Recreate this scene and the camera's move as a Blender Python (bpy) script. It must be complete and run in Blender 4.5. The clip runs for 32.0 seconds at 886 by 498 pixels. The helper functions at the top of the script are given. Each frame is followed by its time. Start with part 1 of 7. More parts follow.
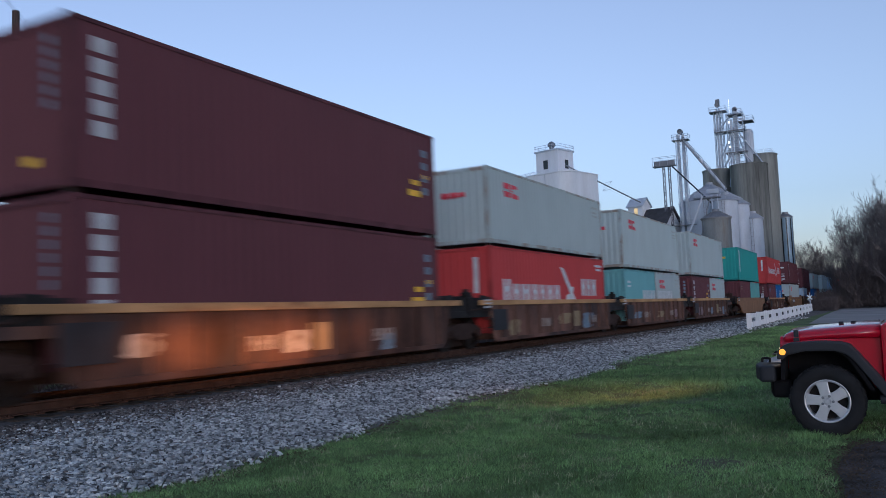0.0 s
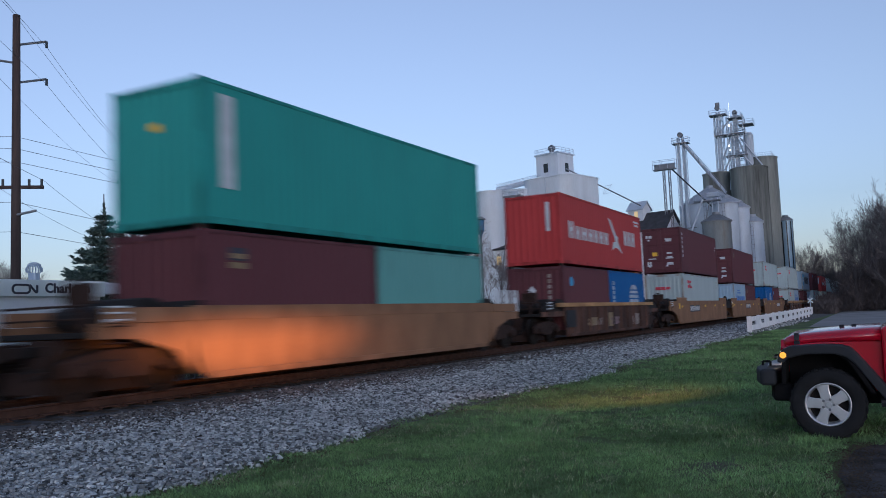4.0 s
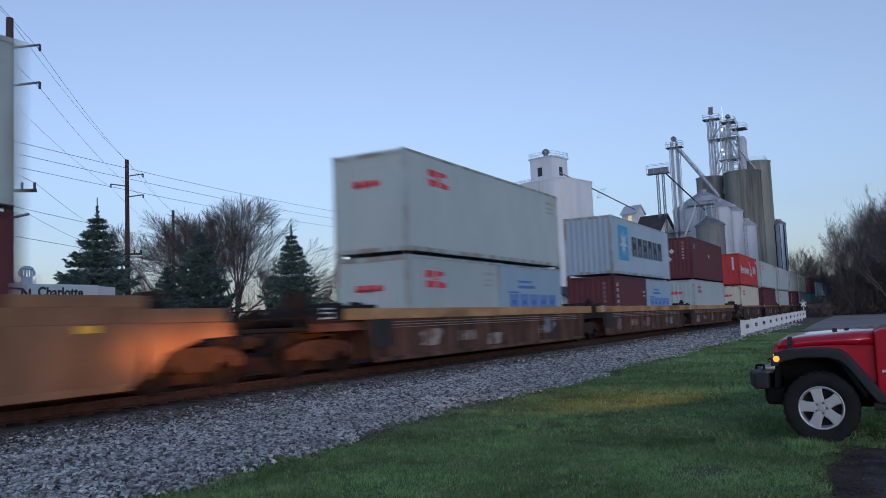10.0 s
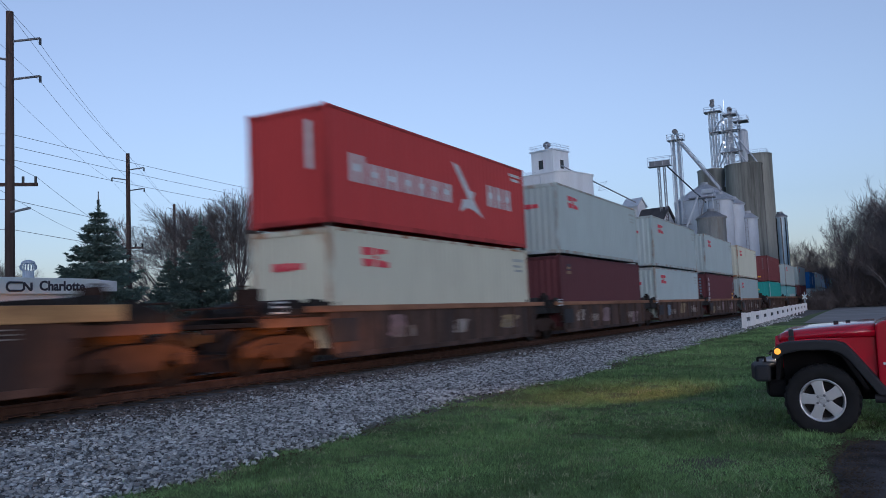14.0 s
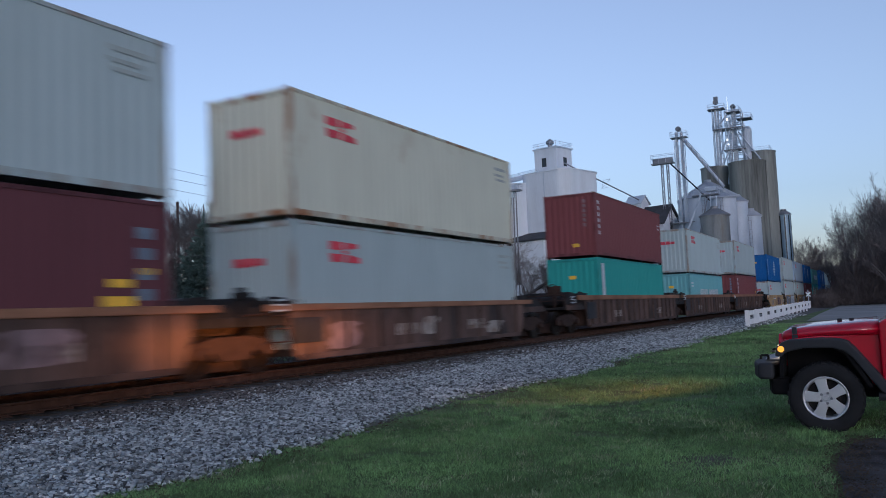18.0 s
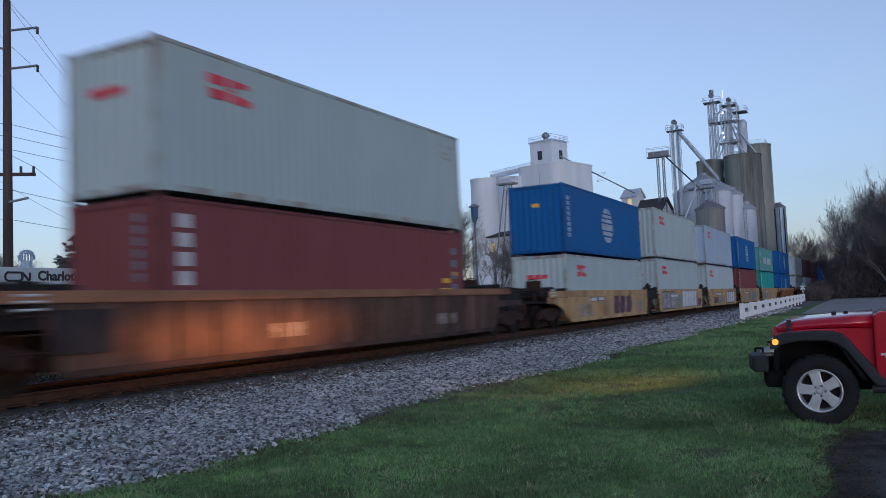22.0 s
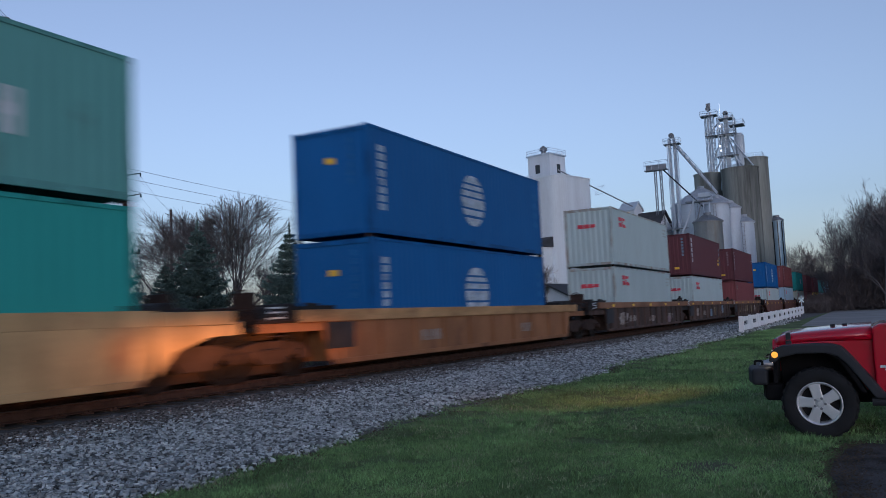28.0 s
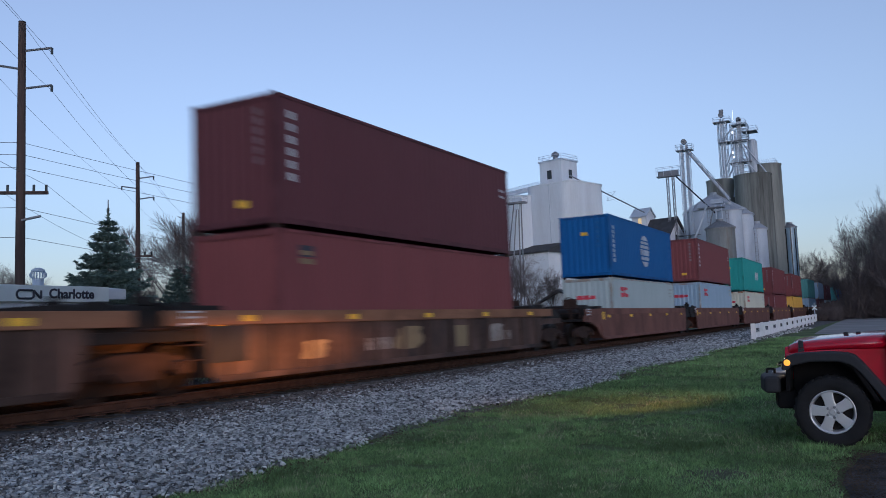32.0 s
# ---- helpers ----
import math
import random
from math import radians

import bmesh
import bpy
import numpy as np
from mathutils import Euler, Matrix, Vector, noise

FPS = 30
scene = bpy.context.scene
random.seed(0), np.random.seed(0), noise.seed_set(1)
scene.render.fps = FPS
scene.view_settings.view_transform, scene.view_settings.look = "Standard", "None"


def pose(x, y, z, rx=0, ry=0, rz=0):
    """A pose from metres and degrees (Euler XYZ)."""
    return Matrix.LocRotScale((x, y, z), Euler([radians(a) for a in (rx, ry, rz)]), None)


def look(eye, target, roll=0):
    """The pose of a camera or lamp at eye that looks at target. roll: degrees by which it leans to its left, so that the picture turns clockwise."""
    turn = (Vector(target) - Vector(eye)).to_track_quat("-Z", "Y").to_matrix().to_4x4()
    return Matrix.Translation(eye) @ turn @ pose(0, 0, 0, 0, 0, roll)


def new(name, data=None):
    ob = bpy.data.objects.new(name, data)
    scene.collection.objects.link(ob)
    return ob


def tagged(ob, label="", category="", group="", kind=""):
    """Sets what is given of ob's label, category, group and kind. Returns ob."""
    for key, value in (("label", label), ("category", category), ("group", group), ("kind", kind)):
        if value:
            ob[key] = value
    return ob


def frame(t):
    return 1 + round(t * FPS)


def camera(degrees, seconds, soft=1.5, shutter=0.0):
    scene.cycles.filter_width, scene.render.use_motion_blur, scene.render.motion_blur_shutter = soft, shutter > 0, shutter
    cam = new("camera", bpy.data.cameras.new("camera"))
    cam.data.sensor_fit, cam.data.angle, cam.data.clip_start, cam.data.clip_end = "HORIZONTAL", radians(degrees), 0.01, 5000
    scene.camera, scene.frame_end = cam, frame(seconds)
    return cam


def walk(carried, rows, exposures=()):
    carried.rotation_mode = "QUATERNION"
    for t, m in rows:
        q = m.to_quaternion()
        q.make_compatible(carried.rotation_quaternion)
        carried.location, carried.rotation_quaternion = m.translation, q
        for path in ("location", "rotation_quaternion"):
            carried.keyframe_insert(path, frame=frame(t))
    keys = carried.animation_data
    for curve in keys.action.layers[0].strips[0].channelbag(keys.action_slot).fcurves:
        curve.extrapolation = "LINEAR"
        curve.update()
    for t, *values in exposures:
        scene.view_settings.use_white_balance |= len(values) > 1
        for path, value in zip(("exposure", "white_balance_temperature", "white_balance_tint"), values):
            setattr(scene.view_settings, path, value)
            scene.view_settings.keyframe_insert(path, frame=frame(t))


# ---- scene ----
EYE = Vector((0, 0, 1.10))          # metres above the rail heads, which lie at z = 0
# seconds, heading left of the track, tilt up, lean: a camera held in the hand on one spot
AIM = (
    (0, 28.21, 4.56, -2.29), (0.5, 28.24, 4.63, -2.33), (1, 28.16, 4.73, -2.19), (1.5, 28.19, 4.78, -1.95),
    (2, 28.35, 4.71, -2.21), (2.5, 28.44, 4.62, -2.46), (3, 28.31, 4.69, -2.41), (3.5, 28.26, 4.71, -2.35),
    (5.5, 27.88, 5.16, -2.46), (6, 27.71, 5.10, -2.48), (6.5, 27.72, 5.09, -2.40), (7, 27.75, 5.07, -2.33),
    (7.5, 27.74, 5.10, -2.34), (8, 27.72, 5.11, -2.54), (8.5, 27.82, 5.05, -2.40), (9, 27.89, 5.19, -2.64),
    (9.5, 27.84, 5.08, -2.33), (10, 27.80, 5.04, -2.35), (10.5, 27.83, 5.00, -2.49), (11, 28.02, 5.05, -2.23),
    (11.5, 28.11, 5.28, -2.26), (12, 28.07, 5.42, -2.20), (12.5, 27.97, 5.32, -2.06), (13, 27.86, 5.09, -2.06),
    (13.5, 27.87, 4.80, -2.32), (14, 27.90, 4.57, -2.44), (14.5, 27.93, 4.54, -2.43), (16.5, 27.92, 4.62, -2.55),
    (17, 27.95, 4.60, -2.52), (17.5, 28.05, 4.47, -2.46), (18, 28.12, 4.41, -2.42), (18.5, 28.18, 4.28, -2.35),
    (19, 28.24, 4.23, -2.50), (19.5, 28.29, 4.16, -2.49), (20, 28.38, 4.12, -2.50), (20.5, 28.25, 4.01, -2.50),
    (21, 28.03, 3.91, -2.66), (21.5, 27.92, 3.80, -2.44), (22, 27.83, 3.90, -2.38), (22.5, 27.87, 3.93, -2.52),
    (23, 27.91, 3.96, -2.39), (23.5, 28.06, 4.17, -2.63), (24, 28.20, 4.27, -2.69), (24.5, 28.34, 4.26, -2.92),
    (25, 28.34, 4.11, -2.94), (25.5, 28.19, 4.13, -3.02), (27.5, 27.63, 4.59, -2.78), (28, 27.68, 4.88, -2.65),
    (28.5, 27.97, 5.54, -2.59), (29, 28.21, 5.96, -2.34), (29.5, 28.45, 6.12, -2.09), (30, 28.62, 6.11, -2.18),
    (30.5, 28.62, 5.91, -2.12), (31, 28.54, 5.66, -1.93), (31.5, 28.51, 5.47, -2.14), (32, 28.44, 5.25, -2.19),
)

def aimed(turn, up, lean):
    a, b = radians(turn), radians(up)
    way = Vector((-math.sin(a) * math.cos(b), math.cos(a) * math.cos(b), math.sin(b)))
    return look(EYE, EYE + way, lean)


cam = camera(56.76, 32.0, soft=0.8, shutter=0.75)
walk(cam, [(t, aimed(a, b, c)) for t, a, b, c in AIM], exposures=tuple((t, stops, 5250, 19.5) for t, stops in (
    (0, 1.02), (1, 0.96), (6, 0.95), (8, 0.99), (9, 0.86), (10, 0.93), (12, 0.95), (13, 0.93), (18, 0.96), (20, 1.0), (21, 1.02), (23, 0.88), (25, 0.86), (28, 0.80), (29, 0.9), (31, 0.9), (32, 0.96))))

# ---- light: dusk, the sun just down behind the camera ----
world = bpy.data.worlds.new("dusk")
scene.world = world
world.use_nodes = True
wn = world.node_tree.nodes
sky = wn.new("ShaderNodeTexSky")
sky.sky_type = "NISHITA"
sky.sun_disc = False
sky.sun_elevation = radians(4.0)
sky.sun_rotation = radians(142)
sky.air_density, sky.dust_density, sky.ozone_density = 1.0, 1.0, 2.4
wn["Background"].inputs["Strength"].default_value = 0.15
pale = wn.new("ShaderNodeHueSaturation")       # thin high haze takes some of the colour out
pale.inputs["Saturation"].default_value = 0.54
world.node_tree.links.new(sky.outputs["Color"], pale.inputs["Color"])
world.node_tree.links.new(pale.outputs["Color"], wn["Background"].inputs["Color"])
sun = new("sun", bpy.data.lights.new("sun", "SUN"))
sun.data.energy, sun.data.angle, sun.data.color = 0.05, radians(25), (1.0, 0.88, 0.75)
sun.matrix_world = look((0, 0, 50), (-31, 39, 50 - 8))

GROUND = -0.36
TRACK = -12.64                      # the track's middle line abreast of the camera
LINE = Matrix.Translation((TRACK, 0, 0)) @ pose(0, 0, 0, 0, 0, -0.1375) @ Matrix.Translation((-TRACK, 0, 0))   # the track closes in a little with distance
SIDE = -11.42                       # near sides of the containers

# ---- materials ----
def material(name, colour, rough=0.7, metal=0.0, vary=0.25, scale=3.0, fine=40.0, bump=0.15, stretch=(1, 1, 1), stain=None, stain_at=0.62, random_tone=0.0):
    """Two scales of noise over a base colour, stains of a second colour, fine relief."""
    m = bpy.data.materials.new(name)
    m.use_nodes = True
    n, l = m.node_tree.nodes, m.node_tree.links
    b = n["Principled BSDF"]
    co = n.new("ShaderNodeTexCoord")
    info = n.new("ShaderNodeObjectInfo")
    mp = n.new("ShaderNodeMapping")
    mp.inputs["Scale"].default_value = stretch
    shift = n.new("ShaderNodeVectorMath")
    shift.operation = "MULTIPLY_ADD"
    l.new(info.outputs["Random"], shift.inputs[0])
    shift.inputs[1].default_value = (37, 53, 71)
    l.new(co.outputs["Object"], shift.inputs[2])
    l.new(shift.outputs[0], mp.inputs["Vector"])
    big, small = n.new("ShaderNodeTexNoise"), n.new("ShaderNodeTexNoise")
    big.inputs["Scale"].default_value, big.inputs["Detail"].default_value = scale, 6
    small.inputs["Scale"].default_value, small.inputs["Detail"].default_value = fine, 4
    for t in (big, small):
        l.new(mp.outputs[0], t.inputs["Vector"])
    tone = n.new("ShaderNodeMapRange")
    tone.inputs["From Min"].default_value, tone.inputs["From Max"].default_value = 0.3, 0.7
    tone.inputs["To Min"].default_value, tone.inputs["To Max"].default_value = 1 - vary, 1 + vary
    add = n.new("ShaderNodeMath")
    add.operation = "MULTIPLY_ADD"
    l.new(small.outputs["Fac"], add.inputs[0])
    add.inputs[1].default_value = 0.35
    l.new(big.outputs["Fac"], add.inputs[2])
    sub = n.new("ShaderNodeMath")
    sub.operation = "SUBTRACT"
    l.new(add.outputs[0], sub.inputs[0])
    sub.inputs[1].default_value = 0.175
    l.new(sub.outputs[0], tone.inputs["Value"])
    last = tone.outputs[0]
    if random_tone:
        rt = n.new("ShaderNodeMapRange")
        rt.inputs["To Min"].default_value, rt.inputs["To Max"].default_value = 1 - random_tone, 1 + random_tone
        l.new(info.outputs["Random"], rt.inputs["Value"])
        mu = n.new("ShaderNodeMath")
        mu.operation = "MULTIPLY"
        l.new(last, mu.inputs[0])
        l.new(rt.outputs[0], mu.inputs[1])
        last = mu.outputs[0]
    mul = n.new("ShaderNodeVectorMath")
    mul.operation = "SCALE"
    mul.inputs[0].default_value = colour
    l.new(last, mul.inputs["Scale"])
    out = mul.outputs[0]
    if stain:
        sn = n.new("ShaderNodeTexNoise")
        sn.inputs["Scale"].default_value, sn.inputs["Detail"].default_value, sn.inputs["Roughness"].default_value = scale * 0.7, 8, 0.65
        sv = n.new("ShaderNodeVectorMath")
        sv.operation = "ADD"
        sv.inputs[1].default_value = (11.3, 4.1, 7.7)
        l.new(mp.outputs[0], sv.inputs[0])
        l.new(sv.outputs[0], sn.inputs["Vector"])
        r = n.new("ShaderNodeMapRange")
        r.inputs["From Min"].default_value, r.inputs["From Max"].default_value = stain_at, stain_at + 0.14
        l.new(sn.outputs["Fac"], r.inputs["Value"])
        mix = n.new("ShaderNodeMix")
        mix.data_type = "RGBA"
        l.new(r.outputs[0], mix.inputs["Factor"])
        l.new(out, mix.inputs["A"])
        mix.inputs["B"].default_value = (*stain, 1)
        out = mix.outputs["Result"]
    l.new(out, b.inputs["Base Color"])
    b.inputs["Roughness"].default_value, b.inputs["Metallic"].default_value = rough, metal
    b.inputs["Specular IOR Level"].default_value = 0.5 if rough < 0.5 else 0.25
    if bump:
        bp = n.new("ShaderNodeBump")
        bp.inputs["Strength"].default_value, bp.inputs["Distance"].default_value = bump, 0.02
        l.new(small.outputs["Fac"], bp.inputs["Height"])
        l.new(bp.outputs[0], b.inputs["Normal"])
    return m


def glow(name, colour, strength):
    m = bpy.data.materials.new(name)
    m.use_nodes = True
    b = m.node_tree.nodes["Principled BSDF"]
    b.inputs["Base Color"].default_value = b.inputs["Emission Color"].default_value = (*colour, 1)
    b.inputs["Emission Strength"].default_value = strength
    return m


def islands(m, lo, hi):
    """Each loose piece of a mesh gets its own tone."""
    nt = m.node_tree
    geo, mul, span = nt.nodes.new("ShaderNodeNewGeometry"), nt.nodes.new("ShaderNodeVectorMath"), nt.nodes.new("ShaderNodeMapRange")
    span.inputs["To Min"].default_value, span.inputs["To Max"].default_value = lo, hi
    nt.links.new(geo.outputs["Random Per Island"], span.inputs["Value"])
    mul.operation = "SCALE"
    b_in = nt.nodes["Principled BSDF"].inputs["Base Color"]
    nt.links.new(b_in.links[0].from_socket, mul.inputs[0])
    nt.links.new(span.outputs[0], mul.inputs["Scale"])
    nt.links.new(mul.outputs[0], b_in)
    return m


STREAK = (1, 1, 0.12)
RUST = (0.228, 0.0875, 0.0385)
def paint(name, colour, stain=RUST, at=0.7, rough=0.62, vary=0.05):
    return material(name, colour, rough, 0.0, vary, 1.1, 30, 0.08, (1, 1, 0.45), stain, at + 0.02, 0.07)


PAINT = {
    "maroon": paint("maroon_paint", (0.122, 0.042, 0.051), (0.0875, 0.035, 0.0262), 0.68),
    "oxide": paint("oxide_paint", (0.20, 0.062, 0.066), (0.123, 0.0438, 0.0315), 0.68),
    "grey": paint("pale_grey_paint", (0.43, 0.52, 0.53), (0.385, 0.35, 0.28), 0.7),
    "white": paint("off_white_paint", (0.42, 0.51, 0.525), (0.473, 0.438, 0.35), 0.64),
    "cream": paint("cream_paint", (0.595, 0.612, 0.507), (0.35, 0.228, 0.123), 0.60),
    "red": paint("red_paint", (0.46, 0.055, 0.055), (0.263, 0.035, 0.035), 0.7),
    "teal": paint("teal_paint", (0.045, 0.335, 0.305), (0.0525, 0.175, 0.158), 0.68),
    "aqua": paint("pale_teal_paint", (0.18, 0.43, 0.46), (0.175, 0.35, 0.35), 0.68),
    "slate": paint("dark_teal_paint", (0.14, 0.37, 0.35), (0.0875, 0.123, 0.105), 0.6),
    "blue": paint("blue_paint", (0.014, 0.115, 0.345), (0.0175, 0.0613, 0.21), 0.7),
    "steel": paint("grey_blue_paint", (0.38, 0.49, 0.60), (0.35, 0.35, 0.35), 0.7),
    "ice": paint("ice_blue_paint", (0.34, 0.47, 0.59), (0.438, 0.49, 0.525), 0.7),
    "ochre": paint("ochre_paint", (0.735, 0.438, 0.0875), RUST, 0.68),
}
POST = {k: material(k + "_post", tuple(v * 0.95 for v in m.node_tree.nodes["Vector Math.001"].inputs[0].default_value), 0.65, 0, 0.2, 3, 40, 0.15, (1, 1, 0.4), (0.32, 0.15, 0.065) if k == "cream" else (0.29, 0.25, 0.21) if k in ("grey", "white", "ice", "steel") else tuple(v * 0.6 for v in m.node_tree.nodes["Vector Math.001"].inputs[0].default_value), 0.45) for k, m in PAINT.items()}
INK = {
    "white_ink": material("white_lettering", (0.58, 0.625, 0.66), 0.6, 0, 0.15, 4, 60, 0, (1, 1, 1), (0.525, 0.438, 0.438), 0.68),
    "red_ink": material("red_lettering", (0.66, 0.075, 0.105), 0.6, 0, 0.15, 4, 60, 0),
    "blue_ink": material("blue_lettering", (0.0875, 0.21, 0.56), 0.6, 0, 0.15, 4, 60, 0),
    "dark_ink": material("dark_lettering", (0.05, 0.055, 0.075), 0.6, 0, 0.15, 4, 60, 0),
    "sky_ink": material("sky_blue_panel", (0.0875, 0.385, 0.665), 0.6, 0, 0.1, 4, 60, 0),
    "yellow_ink": material("yellow_sticker", (0.85, 0.525, 0.0525), 0.6, 0, 0.15, 4, 60, 0),
    "pale_ink": material("pale_panel", (0.26, 0.20, 0.115), 0.6, 0, 0.15, 4, 60, 0),
    "faint_ink": material("faint_lettering", (0.37, 0.42, 0.41), 0.7, 0, 0.2, 4, 60, 0),
    "stencil": material("faded_stencil", (0.32, 0.29, 0.265), 0.7, 0, 0.3, 4, 60, 0, (1, 1, 1), (0.175, 0.105, 0.07), 0.5),
    "dim_blue_ink": material("dim_blue_marks", (0.03, 0.14, 0.36), 0.7, 0, 0.2, 4, 60, 0),
    "stencil_pale": material("pale_worn_codes", (0.42, 0.49, 0.57), 0.7, 0, 0.3, 4, 60, 0, (1, 1, 1), (0.02, 0.12, 0.36), 0.55),
    "dull_ink": material("dull_worn_codes", (0.22, 0.16, 0.17), 0.7, 0, 0.3, 4, 60, 0),
    "plum_ink": material("sprayed_purple", (0.11, 0.07, 0.10), 0.7, 0, 0.4, 3, 40, 0),
    "mist_ink": material("sprayed_grey_blue", (0.25, 0.275, 0.32), 0.7, 0, 0.3, 3, 40, 0, (1, 1, 1), (0.5, 0.45, 0.5), 0.5),
    "slate_ink": material("slate_panel", (0.175, 0.245, 0.315), 0.7, 0, 0.2, 4, 60, 0),
}
CAR = {
    "rust": material("rusty_car_steel", (0.110, 0.058, 0.042), 0.8, 0, 0.6, 1.0, 18, 0.25, (1, 1, 0.45), (0.045, 0.034, 0.034), 0.5, 0.3),
    "dark": material("dark_brown_car_steel", (0.085, 0.055, 0.045), 0.8, 0, 0.55, 1.0, 18, 0.25, (1, 1, 0.45), (0.042, 0.034, 0.034), 0.5, 0.3),
    "tan": material("tan_car_paint", (0.255, 0.142, 0.078), 0.65, 0, 0.22, 1.2, 25, 0.15, (1, 1, 0.5), (0.263, 0.123, 0.0613), 0.62, 0.05),
    "orange": material("orange_car_paint", (0.27, 0.125, 0.055), 0.65, 0, 0.22, 1.2, 25, 0.15, (1, 1, 0.5), (0.15, 0.07, 0.04), 0.58, 0.05),
    "gold": material("yellow_car_paint", (0.43, 0.29, 0.14), 0.65, 0, 0.28, 1.2, 25, 0.15, (1, 1, 0.5), (0.24, 0.13, 0.07), 0.54, 0.05),
    "plum": material("red_brown_car_paint", (0.166, 0.0788, 0.063), 0.7, 0, 0.3, 1.2, 25, 0.15, (1, 1, 0.5), (0.228, 0.158, 0.131), 0.64, 0.08),
    "chord": material("worn_yellow_chord", (0.44, 0.262, 0.118), 0.7, 0, 0.35, 1.5, 25, 0.15, (1, 0.4, 1), (0.21, 0.105, 0.0525), 0.56, 0.1),
    "chord_brown": material("worn_brown_chord", (0.25, 0.128, 0.074), 0.7, 0, 0.3, 1.5, 25, 0.15, (1, 0.4, 1), (0.175, 0.0875, 0.0525), 0.56, 0.1),
}
BLACK_STEEL = material("sooty_steel", (0.022, 0.020, 0.020), 0.7, 0.2, 0.4, 4, 30, 0.2)
DARK_PANEL = material("blue_black_panel", (0.030, 0.031, 0.037), 0.6, 0.1, 0.35, 3, 30, 0.15, (1, 1, 0.5), (0.06, 0.04, 0.032), 0.6)
TRUCK_STEEL = material("rusty_truck_steel", (0.042, 0.025, 0.020), 0.75, 0.1, 0.4, 4, 30, 0.2)
WHEEL_STEEL = material("dark_wheel_steel", (0.03, 0.022, 0.018), 0.5, 0.6, 0.3, 6, 40, 0.1)
TREAD_STEEL = material("bright_rail_head", (0.06, 0.05, 0.046), 0.7, 0.2, 0.1, 6, 60, 0.02)
RAIL_RUST = material("rusty_rail", (0.066, 0.034, 0.023), 0.8, 0.1, 0.3, 5, 50, 0.2)
CONCRETE = material("stained_concrete", (0.245, 0.262, 0.245), 0.85, 0, 0.3, 0.3, 5, 0.2, (1, 1, 0.07), (0.085, 0.09, 0.084), 0.53)
WHITE_WALL = material("white_painted_concrete", (0.69, 0.75, 0.81), 0.75, 0, 0.08, 0.4, 6, 0.1, (1, 1, 0.2), (0.735, 0.752, 0.735), 0.68)
GALV = material("galvanised_steel", (0.51, 0.58, 0.66), 0.55, 0.1, 0.12, 0.5, 8, 0.1, (1, 1, 0.3), (0.455, 0.438, 0.403), 0.64, 0.08)
GALV_DARK = material("dull_galvanised_roof", (0.228, 0.245, 0.271), 0.55, 0.4, 0.15, 0.6, 8, 0.1)
BIN_ROOF = material("pale_galvanised_roof", (0.37, 0.41, 0.46), 0.55, 0.2, 0.15, 0.6, 8, 0.1)
OLD_GALV = material("weathered_bin_steel", (0.24, 0.26, 0.265), 0.65, 0.3, 0.2, 0.5, 8, 0.1, (1, 1, 0.2), (0.21, 0.201, 0.175), 0.55)
BIN_BLUE = material("blue_bin_panels", (0.26, 0.37, 0.46), 0.4, 0.2, 0.1, 0.5, 8, 0.05)
DARK_ROOF = material("dark_shingle_roof", (0.0613, 0.063, 0.07), 0.9, 0, 0.2, 1, 12, 0.2)
SIDING = material("white_siding", (0.70, 0.75, 0.80), 0.7, 0, 0.06, 0.8, 10, 0.1)
GLASS_DARK = material("dark_window", (0.03, 0.035, 0.04), 0.15, 0, 0.1, 2, 20, 0)
WOOD_POLE = material("weathered_pole_wood", (0.075, 0.055, 0.05), 0.9, 0, 0.3, 3, 40, 0.3, (1, 1, 0.1))
WIRE = material("dark_wire", (0.0875, 0.0875, 0.0963), 0.6, 0.3, 0.1, 3, 20, 0)
BARK = material("grey_brown_bark", (0.14, 0.122, 0.12), 0.9, 0, 0.3, 2, 20, 0.2)
BRUSH = material("brown_brush_twigs", (0.112, 0.094, 0.09), 0.95, 0, 0.3, 0.6, 6, 0.0)
NEEDLES = material("spruce_needles", (0.120, 0.180, 0.165), 0.8, 0, 0.4, 1.5, 14, 0.0)
FENCE_WHITE = material("white_fence_paint", (0.85, 0.85, 0.85), 0.7, 0, 0.08, 2, 30, 0.1, (1, 1, 1), (0.85, 0.85, 0.84), 0.66)
SIGN_WHITE = material("white_sign_board", (0.77, 0.85, 0.85), 0.6, 0, 0.05, 2, 30, 0.05)
ASPHALT = material("old_asphalt", (0.062, 0.060, 0.060), 0.95, 0, 0.6, 4.0, 70, 0.9, (1, 1, 1), (0.131, 0.119, 0.105), 0.6)
STONE = material("crushed_limestone", (0.315, 0.326, 0.32), 0.9, 0, 0.3, 2.0, 60, 0.2)
BALLAST = material("ballast_bed", (0.105, 0.0998, 0.098), 0.95, 0, 0.5, 5, 22, 1.0, (1, 1, 1), (0.0788, 0.0665, 0.0595), 0.6)
SOIL = material("grass_and_soil", (0.095, 0.13, 0.045), 0.95, 0, 0.45, 0.6, 25, 0.6, (1, 1, 1), (0.10, 0.09, 0.065), 0.58)
BLADE = material("grass_blades", (0.172, 0.288, 0.108), 0.7, 0, 0.6, 0.55, 9, 0.0, (1, 1, 1), (0.21, 0.23, 0.10), 0.6)
DRY = material("dry_grass_blades", (0.34, 0.36, 0.22), 0.8, 0, 0.4, 0.8, 9, 0.0)
JEEP_RED = material("red_car_paint", (0.46, 0.004, 0.022), 0.22, 0, 0.05, 2, 200, 0.0)
